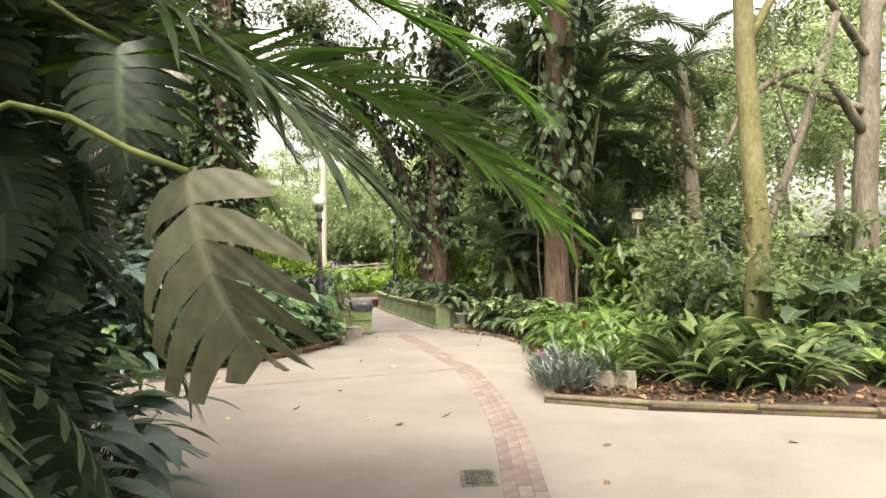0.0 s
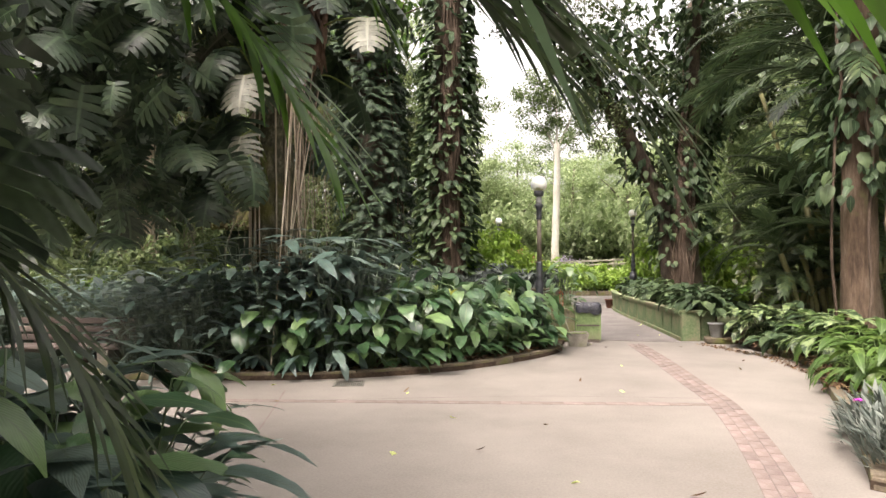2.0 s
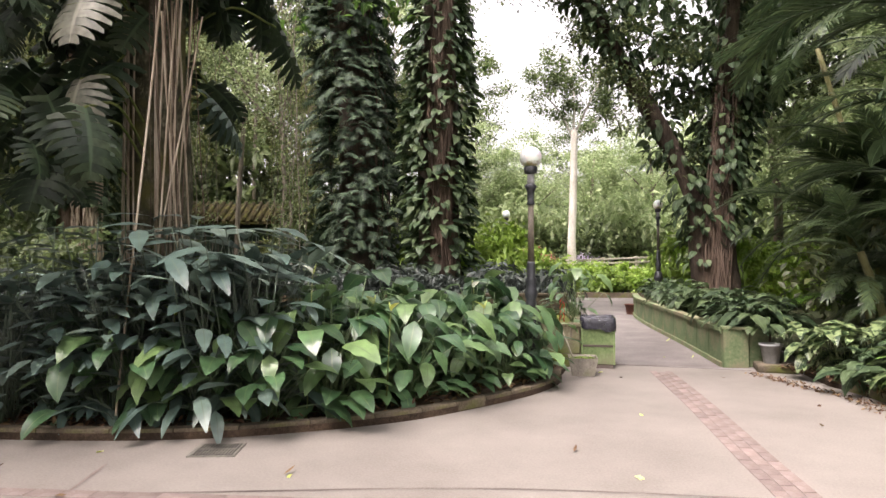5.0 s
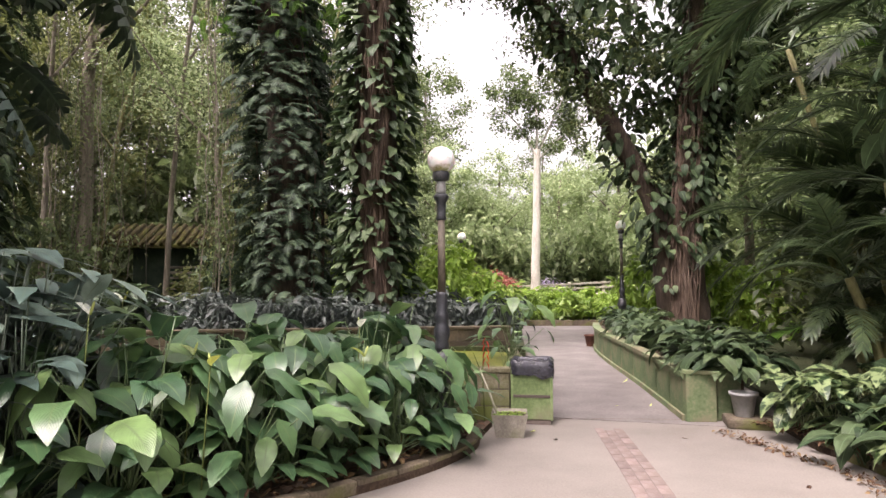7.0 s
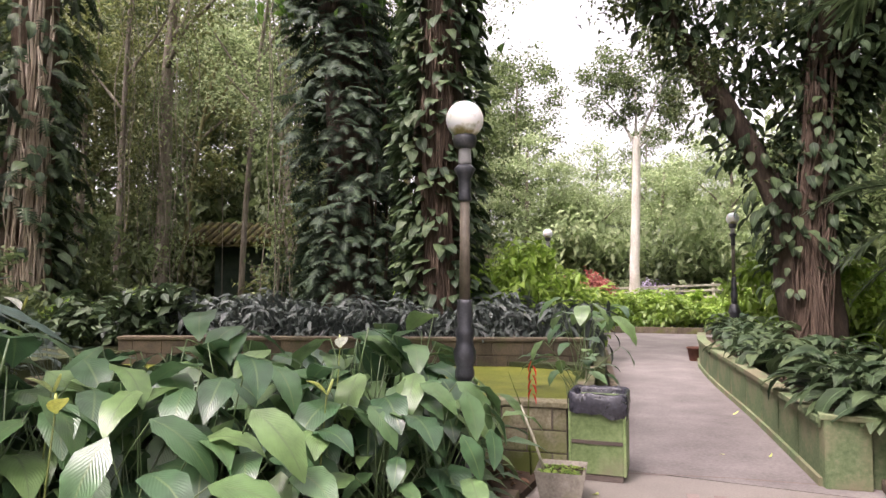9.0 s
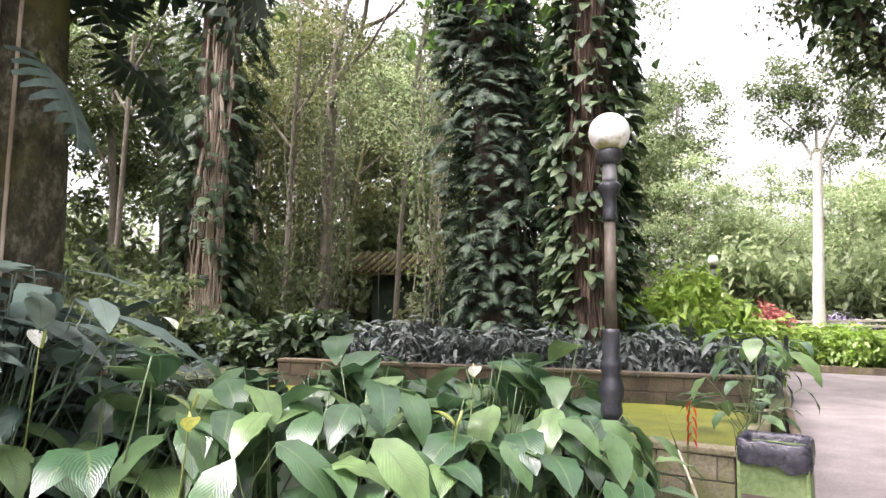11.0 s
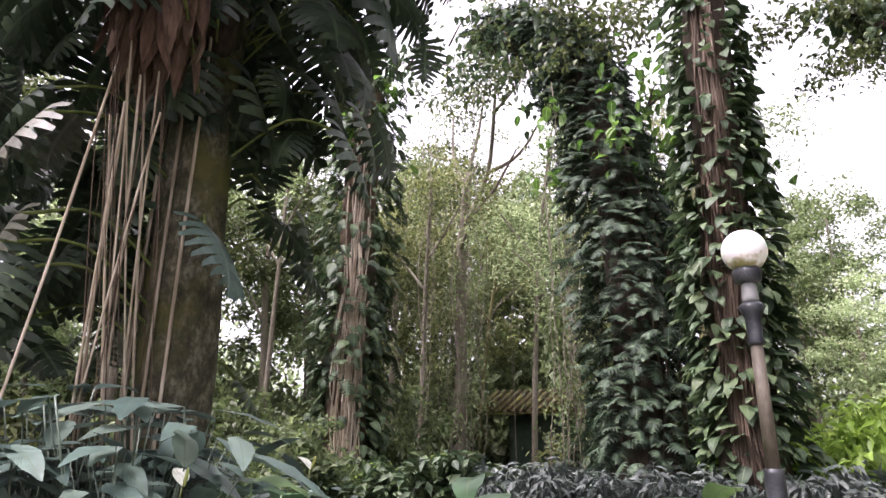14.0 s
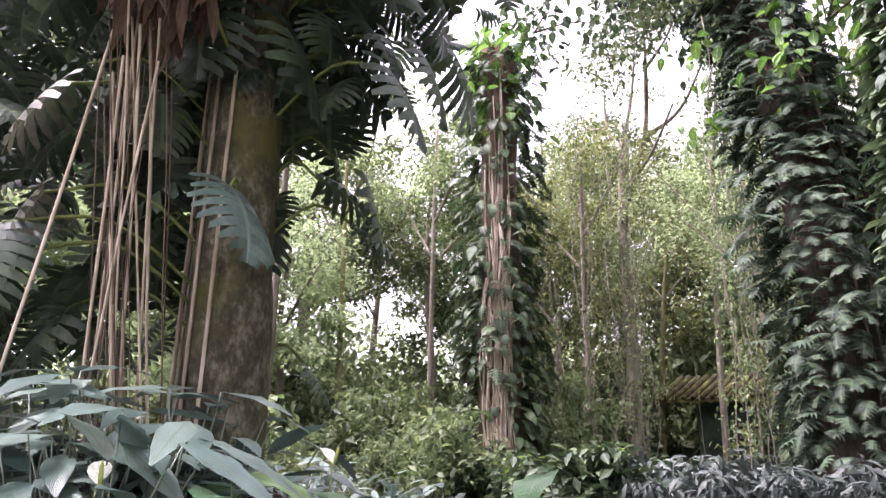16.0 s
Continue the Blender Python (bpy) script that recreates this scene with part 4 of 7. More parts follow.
round_pot((2.55, 9.72, 0.1), 0.82, M["pot_white"], "scuffed white plastic pot on a mossy plinth")
round_pot((2.95, 9.5, 0.05), 0.75, M["bench_wood"], "dark brown pot half hidden by leaves")
round_pot((0.5, 18.2, 0.0), 0.9, M["terracotta"], "small terracotta pot at the planter's end")
tagged(part("plinth", box_bm((0.5, 0.4, 0.1), (2.6, 9.68, 0.05), 0.03), M["kerb"], None), "mossy stone plinth under a white pot", "plinth")


def trough():
    base = thing("trough", (3.35, 2.35, 0.06), "low cracked cement trough with strappy leaves", "plant pot")
    base.rotation_euler = (0, 0, radians(-18))
    for s in (-1, 1):
        part("side", box_bm((0.5, 0.035, 0.2), (0, s * 0.12, 0.1), 0.01), M["pot_grey"], base)
        part("end", box_bm((0.035, 0.2, 0.2), (s * 0.232, 0, 0.1), 0.01), M["pot_grey"], base)
    part("soil", box_bm((0.42, 0.2, 0.14), (0, 0, 0.08), 0.01), M["soil"], base)


trough()


def park_bench():
    base = thing("park_bench", (-6.25, 4.35, 0), "weathered dark wooden slatted bench on stone blocks", "bench")
    base.rotation_euler, base.scale = (0, 0, radians(12)), (1, 1, 0.82)
    for x in (-0.62, 0.62):
        part("support", box_bm((0.16, 0.42, 0.38), (x, 0, 0.19), 0.02), M["pot_grey"], base, "cement block support")
        b = part("back_post", box_bm((0.07, 0.06, 0.52), (x, 0.25, 0.6), 0.01), M["bench_wood"], base)
    for k in range(4):
        part("seat_slat", box_bm((1.7, 0.1, 0.035), (0, -0.17 + 0.115 * k, 0.4), 0.008), M["bench_wood"], base)
    for k in range(3):
        part("back_slat", box_bm((1.7, 0.03, 0.1), (0, 0.205, 0.52 + 0.14 * k), 0.008), M["bench_wood"], base)


park_bench()
base = thing("garden_stake", (-3.0, 17.3, 0.4), "thin black garden stake among the bushes", "stake")
part("rod", box_bm((0.06, 0.06, 1.75), (0, 0, 0.875), 0.01), M["iron"], base)

# ---------------------------------------------------------------- plants
TEMPLATE = {}


def lily_meshes(name, mat_key, sizes, w=0.16, bend=60, fold=0.3, wave=0.08, heart=0.15, starts=(20, -5, 45, 8, -15), more=18):
    out = []
    for k, (h, o, L) in enumerate(sizes):
        shape = dict(start=starts[k % len(starts)], heart=heart, wave=wave, seed=k, shape=0.75)
        t = stalked(h, o, w * L / 0.4, L, bend + more * (k % 3), fold, **shape)
        out.append(leaf_mesh(name, t, M[mat_key]))
        TEMPLATE[out[-1].name] = stalked(h, o, w * L / 0.4, L, bend + more * (k % 3), fold, seg=2, sides=3, n=4, **shape)
    return out


LILY = lily_meshes("lily_leaf", "lily", [(0.35, 0.34, 0.36), (0.6, 0.36, 0.38), (0.85, 0.3, 0.4), (1.02, 0.24, 0.4), (1.1, 0.12, 0.38), (0.72, 0.42, 0.38), (0.5, 0.42, 0.36), (0.92, 0.36, 0.38), (0.2, 0.36, 0.36), (1.0, 0.3, 0.42), (0.12, 0.3, 0.34), (0.3, 0.48, 0.38), (0.66, 0.5, 0.4), (0.85, 0.44, 0.4)], w=0.1, bend=42, fold=0.2, wave=0.12, heart=0.05, starts=(8, -18, 26, -34, -6, 16))
PLANTER_LEAF = lily_meshes("planter_leaf", "pothos", [(0.18, 0.15, 0.3), (0.3, 0.2, 0.34), (0.4, 0.14, 0.32), (0.25, 0.25, 0.32)], w=0.09)
LANCE = lily_meshes("lance_leaf", "lance", [(0.4, 0.36, 0.36), (0.8, 0.42, 0.38), (1.12, 0.4, 0.4), (1.36, 0.3, 0.4), (1.46, 0.14, 0.36), (0.62, 0.46, 0.36), (0.96, 0.5, 0.38), (1.22, 0.42, 0.38), (0.25, 0.4, 0.34)], w=0.06, bend=22, heart=0.0, fold=0.16, starts=(20, 2, 32, -10, 12), more=11)
FG_LEAF = lily_meshes("broad_dark_leaf", "lance", [(0.3, 0.25, 0.42), (0.5, 0.32, 0.46), (0.7, 0.3, 0.5), (0.85, 0.22, 0.5), (0.6, 0.42, 0.46), (0.75, 0.38, 0.46)], w=0.06, bend=28, heart=0.0, fold=0.16, starts=(16, 0, 26, -12, 8), more=11)
SPATHE_LEAF = lily_meshes("glossy_leaf", "glossy", [(0.15, 0.14, 0.36), (0.28, 0.2, 0.4), (0.4, 0.18, 0.42), (0.48, 0.08, 0.4), (0.22, 0.26, 0.36)], w=0.05, bend=55, heart=0.0)
VARIEG = lily_meshes("variegated_leaf", "varieg", [(0.2, 0.15, 0.36), (0.35, 0.2, 0.4), (0.5, 0.18, 0.42), (0.6, 0.08, 0.4)], w=0.085, bend=55, heart=0.0)
STRAP = lily_meshes("strap_leaf", "strap", [(0.08, 0.06, 0.75), (0.1, 0.08, 0.9), (0.12, 0.03, 0.95), (0.06, 0.1, 0.7)], w=0.027, bend=70, heart=0.0, wave=0.0, starts=(72, 58, 82, 46))
BROAD = lily_meshes("broad_leaf", "pothos", [(0.35, 0.25, 0.55), (0.6, 0.3, 0.6), (0.8, 0.15, 0.6)], w=0.14, bend=60)
BANANA = lily_meshes("banana_leaf", "lily", [(0.6, 0.25, 0.85), (0.8, 0.15, 0.9), (0.5, 0.45, 0.8)], w=0.085, bend=85, heart=0.0)


def leafy_plant(name, loc, meshes, n, label, category, s=1.0, group="", lean=12, rnd=R, extra=0):
    base = thing(name, loc, label, category, group)
    if extra:
        items = []
        for k in range(extra):
            m = meshes[rnd.randrange(len(meshes))]
            items.append((TEMPLATE[m.name], place((rnd.uniform(-0.12, 0.12), rnd.uniform(-0.12, 0.12), -0.02), rnd.uniform(0, 360), rnd.uniform(-lean, lean), rnd.uniform(-14, 14), s * rnd.uniform(0.7, 1.05))))
        tagged(child(base, "inner_leaves", join_templates("inner_leaves", items, meshes[0].materials[0])), kind="stuff")
    for k in range(n):
        m = meshes[rnd.randrange(len(meshes))]
        yaw = 360 * k / n + rnd.uniform(-30, 30)
        ob = child(base, "leaf", m, place((rnd.uniform(-0.08, 0.08), rnd.uniform(-0.08, 0.08), -0.02), yaw, rnd.uniform(-lean, lean), rnd.uniform(-14, 14), s * rnd.uniform(0.78, 1.15)))
    return base


def inside(poly, x, y):
    c = False
    for i in range(len(poly)):
        x0, y0 = poly[i - 1]
        x1, y1 = poly[i]
        if (y0 > y) != (y1 > y) and x < (x1 - x0) * (y - y0) / (y1 - y0) + x0:
            c = not c
    return c


def scattered(poly, gap, rnd, tries=4000):
    xs, ys = [p[0] for p in poly], [p[1] for p in poly]
    got = []
    for _ in range(tries):
        x, y = rnd.uniform(min(xs), max(xs)), rnd.uniform(min(ys), max(ys))
        if inside(poly, x, y) and all((x - a) ** 2 + (y - b) ** 2 > gap * gap for a, b in got):
            got.append((x, y))
    return got


rl = random.Random(11)
LILY_BED = [(-3.9, 4.75), (-2.35, 5.15), (-1.4, 5.95), (-0.85, 6.7), (-0.5, 7.4), (-0.35, 7.8), (-0.7, 8.7), (-2.0, 8.4), (-2.4, 6.6), (-3.4, 5.6)]
lily0 = [leafy_plant("peace_lily", (0, 0, -50), LILY, 22, "glossy green peace lily with broad drooping leaves", "plant", 1.0, "lily bed", rnd=rl, extra=26) for _ in range(3)]
lily_at = scattered(LILY_BED, 0.36, rl)
for x, y in lily_at:
    s = rl.uniform(0.85, 1.12) * (0.8 if x > -0.75 else 1.0)
    copy_thing(lily0[rl.randrange(3)], Matrix.Translation((x, y, 0.05)) @ Matrix.Rotation(rl.uniform(0, 6.28), 4, "Z") @ Matrix.Scale(s, 4))
for src in lily0:
    for o in list(src.children_recursive) + [src]:
        bpy.data.objects.remove(o)


def spathe(loc, yaw, h, material, label):
    base = thing("lily_flower", loc, label, "flower")
    V, F = tube([(0, 0, 0), (0.02, 0.02, h * 0.6), (0.03, 0.05, h)], [0.006, 0.005, 0.004], 5)
    child(base, "stem", make_mesh("stem", V, F, M["stem"]))
    child(base, "spathe", leaf_mesh("spathe", blade(0.3, 30, 0.5, 6), material), place((0.03, 0.05, h), yaw, 50, 0, 0.14))
    V, F = lathe([(0.007, 0), (0.009, 0.03), (0.008, 0.07), (0.003, 0.09)], 8)
    child(base, "spadix", make_mesh("spadix", V, F, M["yellow_leaf"]), place((0.03, 0.06, h), yaw, 20, 0, 1.0))


for x, y, h, key in ((-1.9, 5.35, 1.3, "white_petal"), (-2.6, 6.4, 1.35, "white_petal"), (-1.3, 5.75, 0.95, "yellow_leaf"), (-0.95, 7.4, 1.1, "white_petal"), (-2.9, 4.75, 0.95, "yellow_leaf"), (-0.7, 6.9, 0.9, "yellow_leaf"), (-1.55, 5.9, 1.0, "yellow_leaf")):
    spathe((x, y, 0.05), rl.uniform(90, 270), h, M[key], "white lily flower standing above the leaves" if key[0] == "w" else "pale yellow fading lily flower among leaves")

# dark tall plants at the far end of the lily bed
rd = random.Random(21)
LANCE_BED = [(-5.1, 4.25), (-3.6, 4.55), (-2.7, 5.0), (-2.3, 5.6), (-3.2, 6.1), (-3.7, 5.2), (-6.6, 5.6), (-9, 5.6), (-9, 5.1), (-5.6, 5.1)]
lance0 = [leafy_plant("lance_leaved_plant", (0, 0, -50), LANCE, 24, "tall dark green plant with long drooping pointed leaves", "plant", 1.0, "dark bed plants", rnd=rd, extra=46) for _ in range(3)]
for x, y in [(-2.9, 5.4), (-2.6, 5.3), (-3.2, 5.05), (-3.3, 5.45), (-3.75, 4.9), (-2.7, 5.0), (-3.05, 5.75), (-2.35, 5.35)]:
    copy_thing(lance0[rd.randrange(3)], Matrix.Translation((x, y, 0.05)) @ Matrix.Rotation(rd.uniform(0, 6.28), 4, "Z") @ Matrix.Scale(1.12, 4))
for x, y in scattered(LANCE_BED, 0.36, rd):
    s = rd.uniform(0.85, 1.1) * (0.82 if x < -4.6 else 1.0)
    copy_thing(lance0[rd.randrange(3)], Matrix.Translation((x, y, 0.05)) @ Matrix.Rotation(rd.uniform(0, 6.28), 4, "Z") @ Matrix.Scale(s, 4))
for x, y in scattered([(-8.5, 5.9), (-5.0, 6.3), (-4.7, 8.3), (-9, 8.3)], 0.75, rd):
    copy_thing(lance0[rd.randrange(3)], Matrix.Translation((x, y, 0.05)) @ Matrix.Rotation(rd.uniform(0, 6.28), 4, "Z") @ Matrix.Scale(rd.uniform(0.6, 0.85), 4))
for src in lance0:
    for o in list(src.children_recursive) + [src]:
        bpy.data.objects.remove(o)

# planter plants
rp = random.Random(31)
for i in range(34):
    t = rp.random()
    k = t * (len(PATH_R) - 1)
    j = min(int(k), len(PATH_R) - 2)
    x = PATH_R[j][0] + (PATH_R[j + 1][0] - PATH_R[j][0]) * (k - j) + rp.uniform(0.3, 1.1)
    y = PATH_R[j][1] + (PATH_R[j + 1][1] - PATH_R[j][1]) * (k - j) + rp.uniform(0.15, 0.3)
    leafy_plant("planter_plant", (x, y, 0.43), PLANTER_LEAF, 12, "dark glossy broad-leaved plant in the long planter", "plant", rp.uniform(0.8, 1.2), "planter plants", rnd=rp, extra=22)

# plants round the pond and bin
for x, y, z, s, n in ((-0.15, 10.9, 0.48, 0.85, 14), (-0.3, 11.7, 0.48, 0.8, 12), (-0.1, 10.2, 0.5, 0.6, 10)):
    leafy_plant("broad_leaved_plant", (x, y, z), LILY, n, "broad-leaved green plant on the low pond wall", "plant", s, rnd=rp)
for x, y, s, n in ((-1.05, 8.75, 0.95, 4), (-0.75, 8.0, 0.85, 3)):
    leafy_plant("banana_plant", (x, y, 0.05), BANANA, n, "young banana plant with long grey-green leaves", "plant", s, rnd=rp)
for x, y, s in ((-3.3, 24.9, 1.0), (-2.9, 25.4, 0.9)):
    leafy_plant("banana_plant", (x, y, 0.1), BANANA, 6, "bright green banana plant at the path's end", "plant", s * 1.2, rnd=rp)

# kerbed bed across the paving
for x, y in scattered([(3.7, 4.9), (3.75, 7.6), (3.45, 8.6), (4.6, 9.3), (5.6, 7.4), (5.0, 5.2)], 0.48, rp):
    leafy_plant("glossy_leaved_plant", (x, y, 0.05), PLANTER_LEAF if y > 7.4 else SPATHE_LEAF, 11, "green plant with glossy pointed leaves", "plant", rp.uniform(1.0, 1.4), "shrub bed plants", rnd=rp, extra=24)
for x, y in ((3.25, 8.95), (3.55, 9.25), (3.05, 9.3), (3.75, 8.75)):
    leafy_plant("variegated_plant", (x, y, 0.05), VARIEG, 11, "variegated dumb cane with cream-marked leaves", "plant", rp.uniform(0.9, 1.15), rnd=rp, extra=14)
for x, y, s, n in ((4.3, 2.45, 1.2, 18), (4.65, 3.1, 1.35, 16), (5.45, 2.2, 1.05, 16), (4.55, 1.95, 0.95, 16), (5.0, 2.15, 1.1, 16), (3.38, 2.38, 0.6, 12), (5.05, 1.75, 0.8, 14), (6.3, 2.0, 0.8, 14)):
    leafy_plant("strap_leaved_plant", (x, y, 0.06 if s > 0.65 else 0.18), STRAP, n, "arching strap-leaved lily with pale green blades", "plant", s, "shrub bed plants", rnd=rp, extra=16)
for x, y in scattered([(3.35, 3.4), (4.4, 3.3), (6.6, 2.4), (9.5, 1.2), (9.0, 3.2), (5.6, 5.6), (4.0, 5.4)], 0.55, rp):
    leafy_plant("glossy_leaved_plant", (x, y, 0.05), SPATHE_LEAF, 7, "green plant with glossy pointed leaves", "plant", rp.uniform(0.75, 1.15), "shrub bed plants", rnd=rp, extra=24)
for x, y in ((3.3, 8.3), (3.62, 7.7), (3.7, 7.1), (3.75, 6.5), (3.65, 5.9), (3.5, 5.3), (3.45, 8.75)):
    leafy_plant("kerbside_plant", (x, y, 0.05), PLANTER_LEAF if y > 8.2 else VARIEG if y > 6.8 else SPATHE_LEAF, 9, "dark leafy plant leaning over the kerb", "plant", rp.uniform(0.9, 1.2), "kerbside plants", rnd=rp, extra=22)
for x, y, s in ((6.6, 3.7, 1.0), (7.3, 2.9, 0.9), (8.4, 2.2, 1.0), (7.8, 4.6, 1.1), (5.9, 5.2, 1.0)):
    leafy_plant("broad_leaved_shrub", (x, y, 0.05), BROAD, 12, "shrub with big blue-green leaves", "shrub", s, rnd=rp)

FERN = [frond(26, 1.0, 0.24, 80, 8, 6, 0.036, 55, k, 22, 0.1) for k in range(3)]
FERN_ME = [leaf_mesh("fern_frond", t, M["fern"]) for t in FERN]
for x, y, s in ((5.05, 2.75, 0.72), (6.3, 1.9, 0.6), (7.2, 1.7, 0.8), (8.2, 1.1, 0.8), (9.3, 1.0, 0.9)):
    base = thing("fern", (x, y, 0.06), "light green fern with feathered arching fronds", "fern", "ferns")
    for k in range(9):
        child(base, "frond", FERN_ME[k % 3], place((0, 0, 0.02), k * 40 + R.uniform(-12, 12), R.uniform(-5, 25), 0, s * R.uniform(0.75, 1.1)))


def low_tuft(name, loc, r, h, mat_key, label, n=420, w=0.06, size=0.16):
    base = thing(name, loc, label, "plant")
    t = card(w / size * 1.4, 0.1)
    items = []
    for _ in range(n):
        a, q = R.uniform(0, 6.28), r * math.sqrt(R.random())
        x, y = q * math.cos(a), q * math.sin(a)
        z = R.uniform(0, h) * (1 - 0.5 * (q / r) ** 2)
        items.append((t, place((x, y, z), math.degrees(a) - 90 + R.uniform(-60, 60), R.uniform(20, 85), 0, size * R.uniform(0.7, 1.3))))
    child(base, "foliage", join_templates("foliage", items, M[mat_key]))
    return base


for x, y, r in ((2.85, 2.75, 0.3), (2.82, 2.3, 0.28), (3.0, 3.2, 0.32), (3.15, 2.6, 0.3)):
    low_tuft("silver_tuft", (x, y, 0.06), r, 0.3, "silver", "low silvery grey-green tuft beside the kerb", 420, 0.022, 0.15)
for x, y in ((2.75, 3.0), (8.9, 1.05), (8.95, 1.25)):
    base = thing("small_flower", (x, y, 0.06), "single magenta flower on a thin stem", "flower")
    V, F = tube([(0, 0, 0), (0, 0, 0.3)], [0.004, 0.003], 5)
    child(base, "stem", make_mesh("stem", V, F, M["stem"]))
    child(base, "petals", join_templates("petals", [(card(0.8), place((0, 0, 0.3), k * 60, 20, 0, 0.05)) for k in range(6)], M["magenta"]))
for x, y, s in ((3.3, 3.4, 0.35), (3.6, 3.0, 0.35), (3.85, 4.3, 0.45), (3.6, 3.8, 0.4), (4.1, 3.7, 0.4), (4.6, 4.3, 0.5), (3.4, 2.9, 0.3)):
    low_tuft("low_shrub", (x, y, 0.06), s, s * 1.1, "glossy", "low green leafy shrub in the bed", 240, 0.06, 0.15)
base = thing("red_bromeliad", (3.92, 5.1, 0.06), "orange-red bromeliad rosette in the bed", "flower")
child(base, "bracts", join_templates("bracts", [(blade(0.16, 40, 0.4, 5), place((0, 0, 0.24 + 0.012 * k), k * 52, 55, 0, 0.2)) for k in range(12)], M["red"]))
V, F = tube([(0, 0, 0), (0, 0, 0.3)], [0.03, 0.02], 6)
child(base, "stem", make_mesh("stem", V, F, M["stem"]))

# ---------------------------------------------------------------- vine-clad trees
MON = [monstera_leaf(8, 0.52, 30, 0.1, 1), monstera_leaf(9, 0.5, 45, 0.12, 2), monstera_leaf(7, 0.54, 22, 0.09, 3), monstera_leaf(9, 0.48, 50, 0.12, 4)]
MON_ME = [leaf_mesh("monstera_leaf", t, M["monstera"]) for t in MON]
MON_BLUE = [leaf_mesh("monstera_leaf", t, M["monstera_blue"]) for t in MON]
MON_PALE = [leaf_mesh("monstera_leaf", t, M["monstera_pale"]) for t in MON]
COLUMN = [monstera_leaf(6, 0.5, 30, 0.34, 11, 0.1, 0.2), monstera_leaf(7, 0.46, 45, 0.36, 12, 0.15, 0.2), monstera_leaf(6, 0.5, 22, 0.32, 13, 0.1, 0.22)]
HEART = [blade(0.33, 40, 0.18, 6, 0.6, 0.4, 0.06, 0, 1), blade(0.27, 60, 0.28, 6, 0.62, 0.35, 0.1, 0, 2)]
HEART_ME = [leaf_mesh("pothos_leaf", t, M["pothos"]) for t in HEART]


def vine_tree(loc, axis, radii, trunk_mat, leaf_t, leaf_me, leaf_mat, n_single, n_rest, size, zr, spread, strands, label, strand_mat="root_dark", seed=0, bare=None, top=None, name="vine_covered_tree", tilt=(-62, -8)):
    """A trunk along an axis, hung with climbing leaves and hanging roots."""
    r = random.Random(seed)
    base = thing(name, loc, label, "tree")
    line = spline(axis, 18)
    rad = [radii[0] + (radii[1] - radii[0]) * k / 18 for k in range(19)]
    V, F = tube(line, rad, 18, 0.28, seed, 0.5)
    child(base, "trunk", make_mesh("trunk", V, F, M[trunk_mat]))
    zmin, zmax = line[0].z, line[-1].z

    def on(z, a, off):
        t = max(0, min(0.999, (z - zmin) / (zmax - zmin))) * 18
        i = int(t)
        p = line[i] + (line[i + 1] - line[i]) * (t - i)
        q = rad[i] + off
        return p + Vector((math.cos(a) * q, math.sin(a) * q, 0)), i

    items = []
    for k in range(n_single + n_rest):
        u = (k + r.random()) / (n_single + n_rest)
        z = zr[0] + (zr[1] - zr[0]) * u
        a = r.uniform(0, 2 * math.pi)
        if bare and bare[0] < math.degrees(a) % 360 < bare[1] and r.random() < 0.5:
            continue
        bulge = spread * (0.55 + 0.6 * noise.noise(Vector((math.cos(a) * 1.3, math.sin(a) * 1.3, z * 0.5 + seed * 5))))
        p, _ = on(z, a, max(0.02, bulge * r.random() ** 0.6))
        m = place(p, math.degrees(a) - 90 + r.uniform(-40, 40), r.uniform(*tilt), r.uniform(-28, 28), size * r.uniform(0.6, 1.2))
        if k % max(1, (n_single + n_rest) // max(1, n_single)) == 0 and n_single:
            child(base, "leaf", leaf_me[r.randrange(len(leaf_me))], m)
        else:
            items.append((leaf_t[r.randrange(len(leaf_t))], m))
    if items:
        tagged(child(base, "leaves", join_templates("leaves", items, M[leaf_mat])), kind="stuff")
    for k in range(strands):
        a = r.uniform(0, 2 * math.pi) if not bare else radians(r.uniform(*bare))
        z1 = r.uniform(0.35, 0.95) * zr[1]
        pts = []
        for j in range(9):
            z = zmin + (z1 - zmin) * j / 8
            p, _ = on(z, a + 0.34 * noise.noise(Vector((k * 3.1, j * 0.6, seed))), 0.03 + spread * 0.25 + 0.1 * noise.noise(Vector((k * 1.7, j * 0.8, 4))))
            pts.append(p)
        q = r.uniform(0.007, 0.026)
        V, F = tube(spline(pts, 16), [q] * 17, 5)
        child(base, "aerial_root", make_mesh("aerial_root", V, F, M[strand_mat]))
    # top leaves take the lighter pothos colour, which carries the sunlight
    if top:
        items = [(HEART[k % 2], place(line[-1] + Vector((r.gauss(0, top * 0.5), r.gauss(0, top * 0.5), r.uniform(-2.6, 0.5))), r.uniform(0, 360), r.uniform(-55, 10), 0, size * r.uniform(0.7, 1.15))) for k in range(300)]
        tagged(child(base, "top_leaves", join_templates("top_leaves", items, M["pothos_bright"]), None, "top leaves with sunlight put into their bright green"), kind="stuff")
    return base


